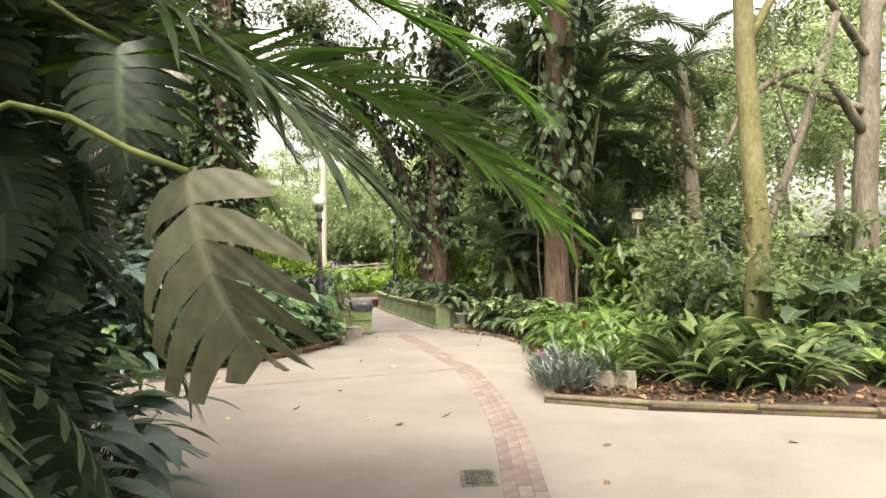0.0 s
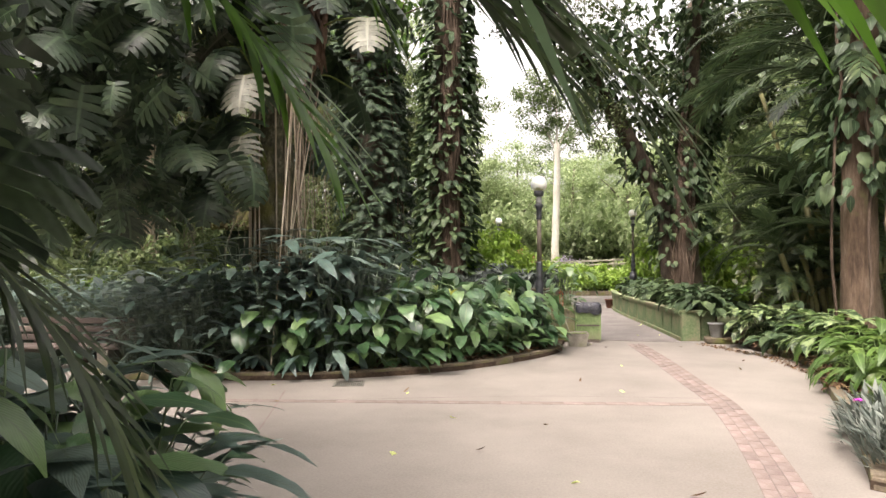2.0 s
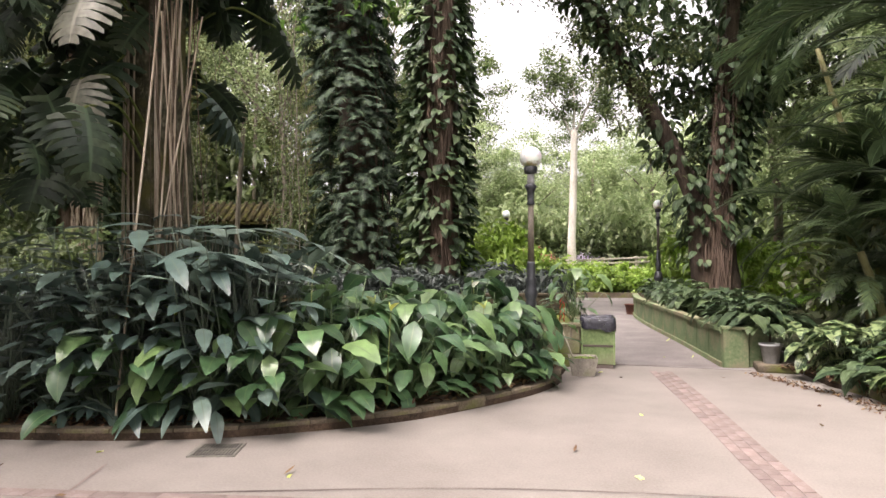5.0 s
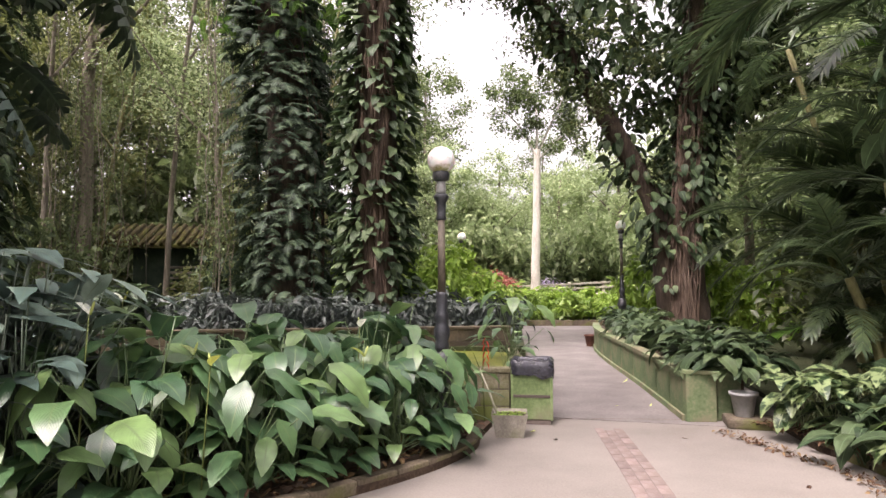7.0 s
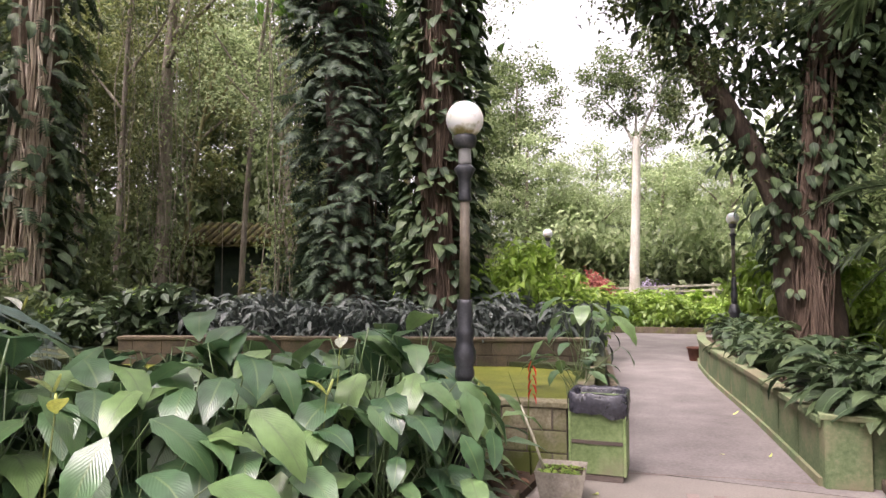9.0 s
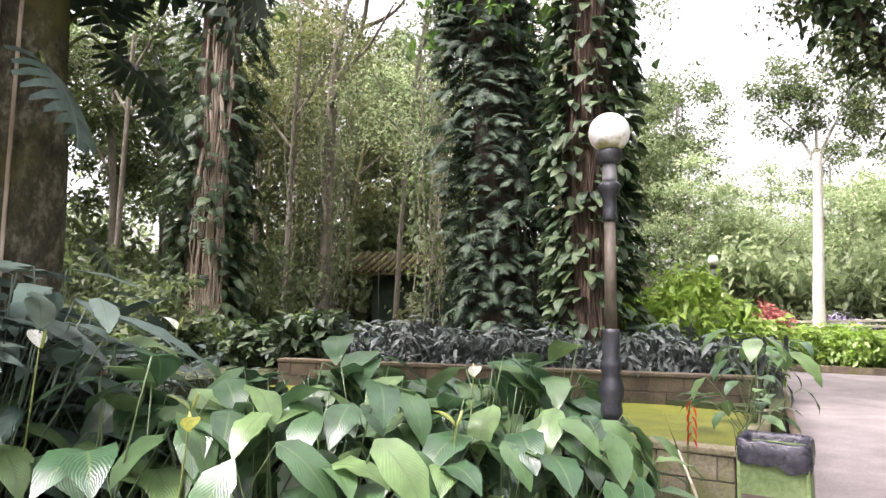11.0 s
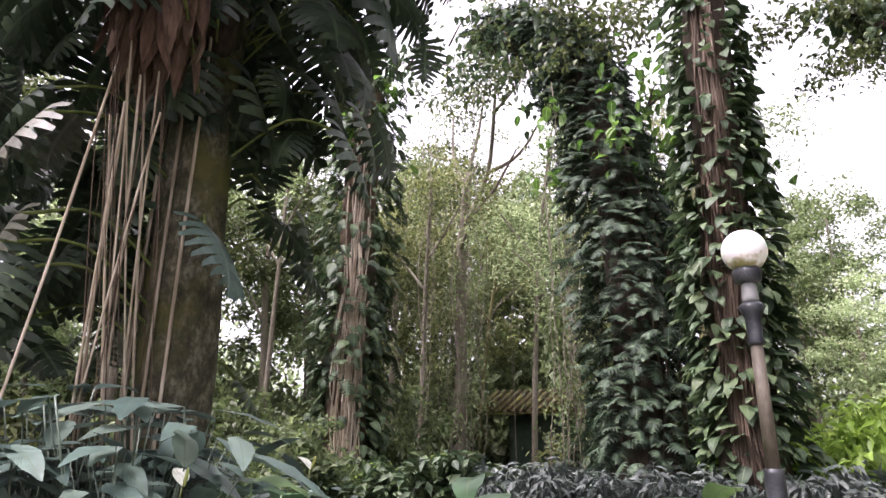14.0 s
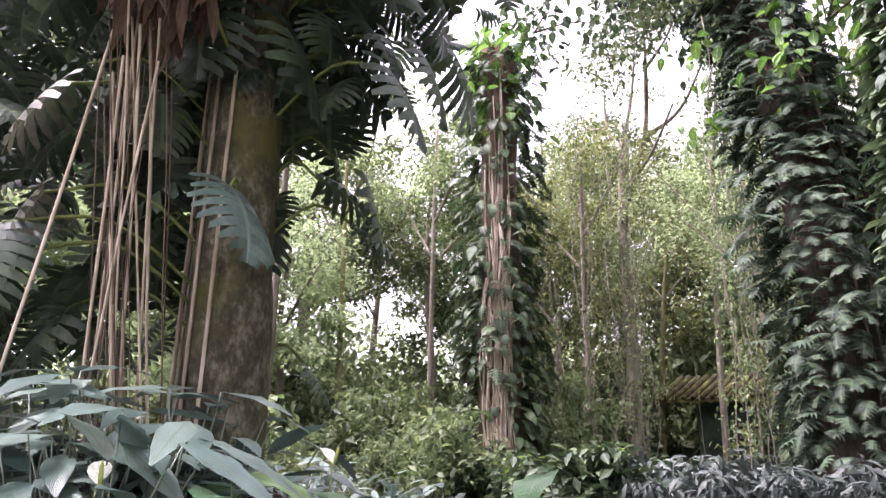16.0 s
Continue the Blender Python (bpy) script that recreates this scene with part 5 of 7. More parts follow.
vine_tree((-12.4, 12.6, 0.45), [(0, 0, -0.3), (0.05, 0, 3), (0.1, 0.05, 6), (0.2, 0, 11.0)], (0.5, 0.42), "bark_red", COLUMN + HEART, MON_ME, "pothos", 70, 1500, 0.36, (0.3, 11.0), 0.95, 40, "truncated tree trunk wrapped in vines and hanging roots", "root", 3, (305, 352), 0.9)
arch_tree = vine_tree((-6.55, 16.0, 0.45), [(0, 0, -0.3), (0.1, 0, 4), (-0.3, 0.1, 7.5), (-1.2, 0.3, 10.5), (-2.8, 0.6, 13.0), (-5.4, 1.0, 14.6)], (0.55, 0.35), "bark", COLUMN, [leaf_mesh("split_leaf", t, M["split"]) for t in COLUMN], "split", 220, 3300, 0.38, (0.1, 14.4), 1.05, 10, "tall tree smothered in dark split-leaved climbers", "root_dark", 5, tilt=(-50, 2))
vine_tree((-3.95, 15.4, 0.45), [(0, 0, -0.3), (-0.05, 0, 4), (0.0, 0.1, 8), (0.1, 0.2, 14.5)], (0.5, 0.36), "bark", HEART, HEART_ME, "pothos", 240, 2300, 0.33, (0.6, 14), 0.62, 62, "tall trunk with heart-leaved vines and reddish roots", "root_dark", 8, (272, 316), tilt=(-45, 10))


def twin_tree():
    base = vine_tree((2.75, 19.6, 0.4), [(0, 0, -0.6), (0.05, 0, 2.5), (0.25, 0, 5), (0.6, 0.2, 9.5)], (0.55, 0.3), "bark", HEART, HEART_ME, "pothos", 130, 1200, 0.31, (1.9, 9.3), 0.85, 56, "large dark tree with hanging roots and leafy limbs", "root_dark", 17, (240, 290), name="garden_tree")
    limbs = ([(-0.25, -0.2, 0.0), (-0.45, -0.3, 2.2), (-0.8, -0.35, 3.4), (-2.25, -0.6, 6.2), (-3.6, -1.0, 8.5)], 0.4), ([(0.25, 0, 4.8), (1.4, -0.6, 7.2), (3.4, -1.4, 9.2)], 0.2), ([(0.25, 0, 4.0), (1.2, 0.3, 5.6), (2.6, 0.6, 7.0)], 0.16), ([(0.5, 0, 6.5), (1.6, 1.2, 8.4), (2.4, 2.2, 9.4)], 0.16), ([(-2.0, -0.6, 5.7), (-3.4, -1.8, 8.2), (-4.9, -2.5, 9.8)], 0.17), ([(0.3, 0, 5.2), (0.4, -2.5, 9.0), (1.0, -4.5, 11)], 0.18)
    r = random.Random(5)
    items, items2 = [], []
    for pts, q in limbs:
        line = spline(pts, 14)
        V, F = tube(line, [q * (1 - 0.6 * k / 14) for k in range(15)], 10, 0.25, q * 10)
        child(base, "limb", make_mesh("limb", V, F, M["bark"]))
        for k in range(380):
            p = line[r.randrange(2, 15)]
            a = r.uniform(0, 6.28)
            o = q * 0.7 + 0.5 * r.random()
            items.append((HEART[k % 2], place(p + Vector((math.cos(a) * o, math.sin(a) * o, r.uniform(-0.4, 0.3))), math.degrees(a) - 90, r.uniform(-60, 0), r.uniform(-20, 20), r.uniform(0.2, 0.36))))
        for k in range(26):
            c = line[r.randrange(8, 15)] + Vector((r.gauss(0, 0.9), r.gauss(0, 0.9), r.gauss(0.3, 0.6)))
            for _ in range(150):
                items2.append((CARD, place(c + Vector((r.gauss(0, 0.28), r.gauss(0, 0.28), r.gauss(0, 0.2))), r.uniform(0, 360), r.uniform(-70, 20), r.uniform(-40, 40), r.uniform(0.1, 0.17))))
    tagged(child(base, "limb_leaves", join_templates("limb_leaves", items, M["pothos"])), kind="stuff")
    tagged(child(base, "crown", join_templates("crown", items2, M["tree_dark"])), kind="stuff")
    return base


CARD = card(0.5)
SPRIG = ([(0, 0, 0), (-0.26, 0.5, 0.1), (0, 1, -0.1), (0.26, 0.5, 0.1)], [(0, 2, 1), (0, 3, 2)], [(0.5, 0), (0, 0.5), (0.5, 1), (1, 0.5)])
garden_tree = twin_tree()


def leafy_canopy(base, spots, clumps, leafn, mat_key, size, name, seed, tmpl):
    """Sparse leaf clumps on thin twigs round a stretch of branch, in the tree's own space."""
    r = random.Random(seed)
    items = []
    for k in range(clumps):
        p = Vector(spots[k % len(spots)])
        c = p + Vector((r.gauss(0, 0.9), r.gauss(0, 0.8), r.gauss(0, 0.55)))
        if k % 3 == 0:
            V, F = tube(spline([p, (p + c) / 2 + Vector((0, 0, 0.2)), c], 5), [0.03, 0.026, 0.022, 0.018, 0.014, 0.01], 5)
            child(base, "twig", make_mesh("twig", V, F, M["bark"]))
        for j in range(leafn):
            items.append((tmpl[j % len(tmpl)], place(c + Vector((r.gauss(0, 0.33), r.gauss(0, 0.33), r.gauss(0, 0.24))), r.uniform(0, 360), r.uniform(-70, 15), r.uniform(-40, 40), size * r.uniform(0.7, 1.3))))
    tagged(child(base, name, join_templates(name, items, M[mat_key])), kind="stuff")


leafy_canopy(garden_tree, [(-1.3, -0.4, 6.6), (-0.4, -0.3, 5.6), (-2.1, -0.6, 7.7), (1.0, 0.2, 6.2), (1.7, 0.2, 7.3), (2.7, -0.4, 8.2), (0.6, 0, 7.6), (-0.8, -0.3, 8.4), (3.4, -0.8, 7.4), (1.2, -1.6, 9.2)], 76, 26, "pothos", 0.3, "climber_leaves", 16, HEART)
leafy_canopy(arch_tree, [(-1.2, 0.3, 10.6), (-2.2, 0.4, 12.0), (-3.6, 0.7, 12.9), (-5.0, 0.9, 13.6), (-6.2, 1.0, 12.4), (-0.4, 0.0, 11.6), (0.9, 0.2, 12.3), (-1.6, -0.4, 13.2)], 72, 60, "tree_dark", 0.2, "crown", 6, [CARD])
leafy_canopy(arch_tree, [(-4.4, -3.0, 10.9), (-3.4, -2.3, 11.4), (-2.5, -1.1, 11.9), (-5.6, -2.6, 11.8)], 15, 32, "pothos", 0.22, "hanging_leaves", 8, HEART)
# high leaves in the lighter pothos colour, painted as if sunlit
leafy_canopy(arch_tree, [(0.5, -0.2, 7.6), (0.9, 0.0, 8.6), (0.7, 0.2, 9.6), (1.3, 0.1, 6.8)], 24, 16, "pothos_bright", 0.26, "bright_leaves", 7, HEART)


def monstera_tree():
    """The big tree beside the lily bed with its climbers and a curtain of aerial roots."""
    base = thing("monstera_tree", (-4.1, 5.98, 0.05), "lichened tree hung with huge split leaves and roots", "tree")
    r = random.Random(41)
    line = spline([(0, 0, -0.1), (0.02, 0, 2.0), (0.0, -0.05, 4.5), (-0.1, 0, 9.5)], 20)
    V, F = tube(line, [0.34 - 0.004 * k for k in range(21)], 20, 0.16, 2, 0.35)
    child(base, "trunk", make_mesh("trunk", V, F, M["bark_lichen"]))
    # curtain of roots
    for k in range(24):
        thick = k < 10
        x0, y0 = 0.94 + r.gauss(0, 0.1), -0.83 + r.gauss(0, 0.1)
        x1, y1 = 0.6 + r.gauss(0, 0.11), -0.55 + r.gauss(0, 0.15)
        z0 = r.uniform(3.7, 4.5)
        pts = [(x0 + (x1 - x0) * t + 0.025 * noise.noise(Vector((k, t * 3, 0))), y0 + (y1 - y0) * t + 0.025 * noise.noise(Vector((k, t * 3, 7))), z0 * (1 - t) + 0.0 * t) for t in (0, 0.25, 0.5, 0.75, 1.0)]
        q = r.uniform(0.008, 0.014) if thick else r.uniform(0.003, 0.006)
        V, F = tube(spline(pts, 20), [q * (0.8 + 0.4 * noise.noise(Vector((k, j * 0.5, 1)))) for j in range(21)], 6)
        child(base, "aerial_root", make_mesh("aerial_root", V, F, M["root" if thick else "root_dark"]))
    V, F = tube(spline([(0.9, -0.95, 4.3), (0.88, -1.1, 2.9), (0.85, -1.3, 1.2), (0.8, -1.4, 0.0)], 20), [0.01] * 21, 6)
    child(base, "aerial_root", make_mesh("aerial_root", V, F, M["root"]), None, "long slanting pale root")
    for k in range(8):
        a = r.uniform(-2.2, -0.4)
        pts = [((0.36 + 0.03 * noise.noise(Vector((k, t * 4, 2)))) * math.cos(a + 0.2 * noise.noise(Vector((k, t * 2, 5)))), 0.36 * math.sin(a + 0.2 * noise.noise(Vector((k, t * 2, 5)))), 5.5 * (1 - t)) for t in (0, 0.2, 0.4, 0.6, 0.8, 1)]
        V, F = tube(spline(pts, 18), [r.uniform(0.008, 0.016)] * 19, 5)
        child(base, "aerial_root", make_mesh("aerial_root", V, F, M["root"]))
    # dead fibrous skirt
    items = []
    for k in range(260):
        a, q = r.uniform(0, 6.28), 0.34 * math.sqrt(r.random())
        t = blade(0.1, 25, 0.3, 4) if k < 1 else t
        items.append((t, place((0.88 + q * math.cos(a), -0.75 + q * math.sin(a), 4.95 + r.uniform(-0.55, 0.75)), r.uniform(0, 360), r.uniform(-95, -70), r.uniform(-40, 40), r.uniform(0.3, 0.6))))
    tagged(child(base, "dead_fibre", join_templates("dead_fibre", items, M["fibre"]), None, "brown shaggy hanging dead leaf fibre"), kind="stuff")
    V, F = tube(spline([(0.1, -0.05, 5.0), (0.5, -0.25, 5.6), (1.0, -0.5, 5.9), (1.9, -1.2, 6.3)], 12), [0.2, 0.2, 0.19, 0.18, 0.17, 0.16, 0.15, 0.14, 0.13, 0.12, 0.11, 0.1, 0.09], 10, 0.2, 3)
    child(base, "limb", make_mesh("limb", V, F, M["bark"]))
    # leaves set by hand: where the blade hangs, the way it faces, pitch, size
    near = [((0.75, -0.15, 3.12), -58, -40, 0.7, 2), ((0.5, -1.45, 2.75), -110, -58, 0.66, 0), ((0.0, 0.95, 3.2), -10, -22, 0.5, 0), ((-0.25, 0.65, 2.05), -20, -45, 0.42, 0),
            ((0.35, -1.3, 3.85), 195, -55, 0.62, 1), ((0.3, -1.3, 3.05), 185, -58, 0.6, 1), ((0.4, -1.35, 2.6), 190, -62, 0.55, 0), ((2.0, -1.1, 4.5), 200, -50, 0.6, 1),
            ((0.2, 0.55, 3.5), -20, -20, 0.6, 0), ((0.9, 0.9, 4.2), -40, -55, 0.75, 0), ((0.5, 1.3, 4.7), -30, -55, 0.75, 0), ((-0.3, -1.1, 2.4), 200, -50, 0.6, 0)]
    for p, yaw, pitch, s, pale in near:
        child(base, "leaf", (MON_ME, MON_PALE, MON_BLUE)[pale][r.randrange(3)], place(p, yaw, pitch, r.uniform(-12, 12), s), ("", "pale dusty split leaf", "blue-green split leaf")[pale])
        V, F = tube(spline([(0.15 * p[0], 0.15 * p[1], p[2] - 0.25), (0.6 * p[0], 0.6 * p[1], p[2] + 0.15), p], 8), [0.014] * 9, 5)
        child(base, "petiole", make_mesh("petiole", V, F, M["stem"]))
    k = 0
    while k < 235:
        a, z = r.uniform(0, 6.28), r.uniform(2.6, 8.2)
        q = r.uniform(0.45, 1.0 + 0.28 * (z - 2.4))
        if (z < 4.7 and (a > 4.7 or a < 0.7) and (z < 4.4 or r.random() < 0.93)) or (z < 4.5 and 0.7 <= a < 3.0 and (z < 3.4 or r.random() < 0.85)):
            k += 1
            continue
        p = (q * math.cos(a), q * math.sin(a), z)
        child(base, "leaf", (MON_PALE if r.random() < 0.07 and 3.2 < a < 4.7 else MON_ME)[r.randrange(4)], place(p, math.degrees(a) - 90 + r.uniform(-30, 30), r.uniform(-75, -25), r.uniform(-20, 20), r.uniform(0.5, 0.85)))
        if k % 2 == 0:
            V, F = tube(spline([(0.2 * p[0], 0.2 * p[1], z - 0.35), (0.65 * p[0], 0.65 * p[1], z + 0.12), p], 7), [0.012] * 8, 4)
            child(base, "petiole", make_mesh("petiole", V, F, M["stem"]))
        k += 1
    items = []
    for c in range(92):
        cp = Vector((max(-2.2, min(2.2, r.gauss(0.1, 1.4))), max(-2.4, min(2.0, r.gauss(-0.4, 1.4))), r.uniform(6.6, 11.0))) if c < 70 else Vector((r.gauss(-1.3, 0.6), r.gauss(-2.3, 0.8), r.uniform(2.4, 7.0)))
        for _ in range(26):
            items.append((MON[r.randrange(4)], place(cp + Vector((r.gauss(0, 0.5), r.gauss(0, 0.5), r.gauss(0, 0.4))), r.uniform(0, 360), r.uniform(-75, -10), r.uniform(-30, 30), r.uniform(0.3, 0.6))))
    tagged(child(base, "crown", join_templates("crown", items, M["monstera"])), kind="stuff")


monstera_tree()

# fallen brown leaf hanging at the trunk
base = thing("dead_leaf", (-3.75, 6.35, 0.05), "large curled brown dead leaf by the trunk", "leaf")
child(base, "leaf", leaf_mesh("dead_leaf", blade(0.2, 60, 0.9, 7), M["fibre"]), place((0, 0, 1.15), 30, -80, 0, 1.0))
child(base, "stalk", make_mesh("stalk", *tube([(0, 0, 0), (0, 0, 1.16)], [0.012, 0.01], 5), M["root_dark"]))


# ---------------------------------------------------------------- palms
PALM = [frond(44, 2.2, 0.5, 75, 24, 30, 0.034, 35, k) for k in range(4)]
PALM_ME = [leaf_mesh("palm_frond", t, M["palm"]) for t in PALM]
PALM_BRIGHT = [leaf_mesh("palm_frond", t, M["palm_bright"]) for t in PALM]
PALM_DRY = [leaf_mesh("palm_frond", frond(34, 2.0, 0.45, 60, 5, 75, 0.03, 0, 9 + k), M["palm_dry"]) for k in range(2)]


def palm_clump(loc, stems, fronds, label, seed, size=1.0, bright=0.0, height=(1.5, 4.0), yaw=(0, 360), lean=0.25, name="areca_palm"):
    r = random.Random(seed)
    base = thing(name, loc, label, "palm", "palms")
    for k in range(stems):
        a = r.uniform(0, 6.28)
        h = r.uniform(*height)
        foot = Vector((r.uniform(-0.4, 0.4), r.uniform(-0.4, 0.4), -0.05))
        topp = foot + Vector((math.cos(a) * lean * h, math.sin(a) * lean * h, h))
        line = spline([foot, (foot + topp) / 2 + Vector((0, 0, 0.15)), topp], 14)
        V, F = tube(line, [0.045 * (1 + 0.12 * (j % 2)) for j in range(15)], 8)
        child(base, "stem", make_mesh("stem", V, F, M["bark_moss"]))
        for j in range(fronds):
            m = PALM_BRIGHT if r.random() < bright else PALM_ME
            child(base, "frond", m[r.randrange(4)], place(topp, r.uniform(*yaw), r.uniform(-25, 40), r.uniform(-15, 15), size * r.uniform(0.75, 1.15)))
    return base


palm_clump((4.75, 11.6, 0.05), 9, 6, "dense dark areca palm clump behind the white pot", 51, 1.0, 0.05, (0.5, 4.2))
palm_clump((5.8, 14.4, 0.05), 7, 6, "tall areca palm with slender ringed stems", 52, 1.05, 0.1, (3.0, 6.5))
palm_clump((4.5, 10.0, 0.05), 8, 7, "low spreading palm under the trees", 53, 0.7, 0.05, (0.6, 2.8))
palm_clump((4.25, 10.0, 0.05), 6, 6, "young dark palm arching over the potted plants", 57, 0.55, 0.0, (0.7, 1.7))
palm_clump((5.1, 9.3, 0.05), 7, 8, "tall dark areca palm shading the paving", 58, 1.25, 0.0, (4.0, 6.4), lean=0.16)
palm_clump((6.6, 12.6, 0.05), 7, 7, "tall dark areca palm with many fronds", 55, 1.1, 0.05, (2.5, 5.5))
palm_clump((-3.0, -1.9, 0.05), 5, 6, "dark palm beside the paving", 54, 1.0, 0.1, (1.2, 3.5))


def near_palm():
    """The palm over the start of the walk: stems in the bed, fronds reaching over the paving."""
    base = thing("arching_palm", (-1.15, -1.7, 0.05), "palm with fronds arching over the paving, some coloured as backlit", "palm", "palms")
    for k, (dx, dy, h) in enumerate(((0, 0, 2.5), (-0.35, 0.3, 2.9), (-0.2, -0.4, 2.2))):
        line = spline([(dx, dy, -0.05), (dx * 1.2, dy * 1.2, h * 0.5), (dx * 1.3 + 0.05, dy * 1.3, h)], 12)
        V, F = tube(line, [0.05 * (1 + 0.12 * (j % 2)) for j in range(13)], 8)
        child(base, "stem", make_mesh("stem", V, F, M["bark_moss"]))
    reach = [((0.35, 0, 2.22), -86, -12, -8, 1.3, 1), ((0.2, 0.05, 2.5), -92, -6, 10, 1.25, 1), ((-0.3, 0.3, 2.6), -78, -14, 0, 1.2, 0), ((-0.3, 0.1, 2.5), -84, -22, 5, 1.0, 1),
             ((0.05, 0.5, 2.75), -84, -24, 0, 0.85, 1), ((-0.3, 0.3, 2.9), 20, 10, 0, 0.8, 0), ((-0.2, -0.4, 2.25), -92, -14, 10, 1.2, 0), ((-0.2, -0.4, 2.3), -112, -12, 0, 1.15, 0), ((-0.1, -0.4, 2.55), -98, 2, -8, 1.3, 1), ((0.1, 0.1, 2.75), -84, 4, 10, 1.35, 1),
             ((0.2, 0.1, 2.95), -86, -2, 5, 1.3, 1), ((0.0, -0.2, 2.85), -104, 2, -6, 1.3, 1), ((-0.1, 0.2, 3.0), -80, 2, 8, 1.2, 0), ((-0.2, -0.4, 1.9), -62, -34, 0, 0.9, 0), ((-0.3, 0.3, 2.8), 40, 0, 0, 1.1, 0), ((0, 0, 2.3), 90, -10, 0, 1.0, 0), ((-0.2, -0.4, 1.7), -125, -30, 0, 0.9, 0)]
    for p, yaw, pitch, roll, s, bright in reach:
        # flagged fronds get the brighter green that carries the backlight
        child(base, "frond", (PALM_BRIGHT if bright else PALM_ME)[R.randrange(4)], place(p, yaw, pitch, roll, s), "bright green frond with backlight put into its colour" if bright else "")


near_palm()
# near leaf wears the darkened copy, so its shade is painted in
NEAR_SHADED = leaf_mesh("monstera_leaf", monstera_leaf(6, 0.46, 62, 0.12, 21, 0.6, 0.46), M["monstera_shaded"])
# split leaf hanging near the start of the walk
base = thing("monstera_plant", (-0.75, -3.2, 0.05), "climbing split-leaf plant with a pale dusty leaf", "plant")
for p, yaw, pitch, s, pale in (((1.28, -0.1, 1.61), 200, -66, 0.42, 1), ((1.0, 0.3, 2.0), 190, -66, 0.34, 0), ((0.5, 0.3, 1.5), -40, -50, 0.55, 0), ((0.3, -0.1, 1.0), -50, -40, 0.6, 0), ((0.6, 0.6, 1.1), -30, -45, 0.55, 0), ((0.2, 0.9, 1.7), -50, -50, 0.6, 0), ((0.35, 0.4, 2.3), -70, -50, 0.6, 0), ((0.45, 0.2, 0.6), -60, -35, 0.6, 0), ((0.1, 0.5, 2.8), -60, -50, 0.65, 0), ((0.5, -0.5, 0.9), -70, -30, 0.55, 0)):
    child(base, "leaf", NEAR_SHADED if pale else MON_ME[1], place(p, yaw, pitch, 42 if pale else 8, s), "pale dusty split leaf" if pale else "")
    V, F = tube(spline([(0, 0.1, max(0.0, p[2] - 0.9)), (0.6 * p[0], 0.6 * p[1] + 0.05, p[2] + 0.1), p], 8), [0.007] * 9, 5)
    child(base, "petiole", make_mesh("petiole", V, F, M["stem"]))
rn = random.Random(15)
for k in range(60):
    p = (rn.uniform(-1.3, 0.35), rn.uniform(-0.2, 2.2), rn.uniform(1.7, 4.6))
    child(base, "leaf", MON_ME[rn.randrange(4)], place(p, rn.uniform(100, 260), rn.uniform(-75, -35), rn.uniform(-20, 20), rn.uniform(0.4, 0.65)))
items = [(MON[rn.randrange(4)], place((rn.gauss(-1.9, 0.8), rn.gauss(0.9, 1.4), rn.uniform(3.2, 6.2)), rn.uniform(0, 360), rn.uniform(-75, -20), rn.uniform(-20, 20), rn.uniform(0.4, 0.65))) for _ in range(520)]
tagged(child(base, "crown", join_templates("crown", items, M["monstera"])), kind="stuff")
items = [(MON[rn.randrange(4)], place((rn.uniform(-0.9, 0.32), rn.uniform(-0.3, 1.7), rn.uniform(0.2, 2.1)), rn.uniform(120, 250), rn.uniform(-80, -20), rn.uniform(-25, 25), rn.uniform(0.22, 0.4))) for _ in range(420)] + [(MON[rn.randrange(4)], place((rn.uniform(-1.3, 0.3), rn.uniform(-0.5, 1.5), rn.uniform(1.4, 3.4)), rn.uniform(120, 250), rn.uniform(-80, -30), rn.uniform(-25, 25), rn.uniform(0.3, 0.48))) for _ in range(380)]
tagged(child(base, "inner_leaves", join_templates("inner_leaves", items, M["monstera"])), kind="stuff")
V, F = tube(spline([(-0.1, 0.1, 0), (-0.2, 0.6, 1.8), (-0.5, 1.2, 4.6)], 10), [0.06] * 11, 8, 0.2)
child(base, "stem", make_mesh("stem", V, F, M["root_dark"]))

rf = random.Random(61)
FG_BROAD = lily_meshes("broad_leaf", "lily", [(0.35, 0.3, 0.34), (0.6, 0.34, 0.36), (0.8, 0.3, 0.36), (0.7, 0.44, 0.36), (0.9, 0.2, 0.34)], w=0.085, bend=45, heart=0.02, fold=0.12)
for x, y, s in ((-0.95, -0.4, 0.95), (-1.4, -0.25, 1.05), (-0.92, -0.85, 0.95), (-1.9, -0.4, 1.0), (-0.98, -1.3, 1.05), (-1.35, -0.75, 1.2)):
    leafy_plant("broad_leaved_plant", (x, y, 0.05), FG_BROAD, 18, "leafy green plant at the bed's edge", "plant", s, "palm bed plants", rnd=rf)
for x, y in scattered([(-0.75, -3.6), (-0.68, -0.5), (-1.1, 0.05), (-2.3, -0.05), (-3.6, -0.5), (-3.0, -2.0), (-2.0, -4.5)], 0.42, rf):
    leafy_plant("dark_leaved_plant", (x, y, 0.05), FG_LEAF, 12, "dark green plant with drooping narrow leaves", "plant", rf.uniform(0.85, 1.2), "palm bed plants", rnd=rf, extra=18)


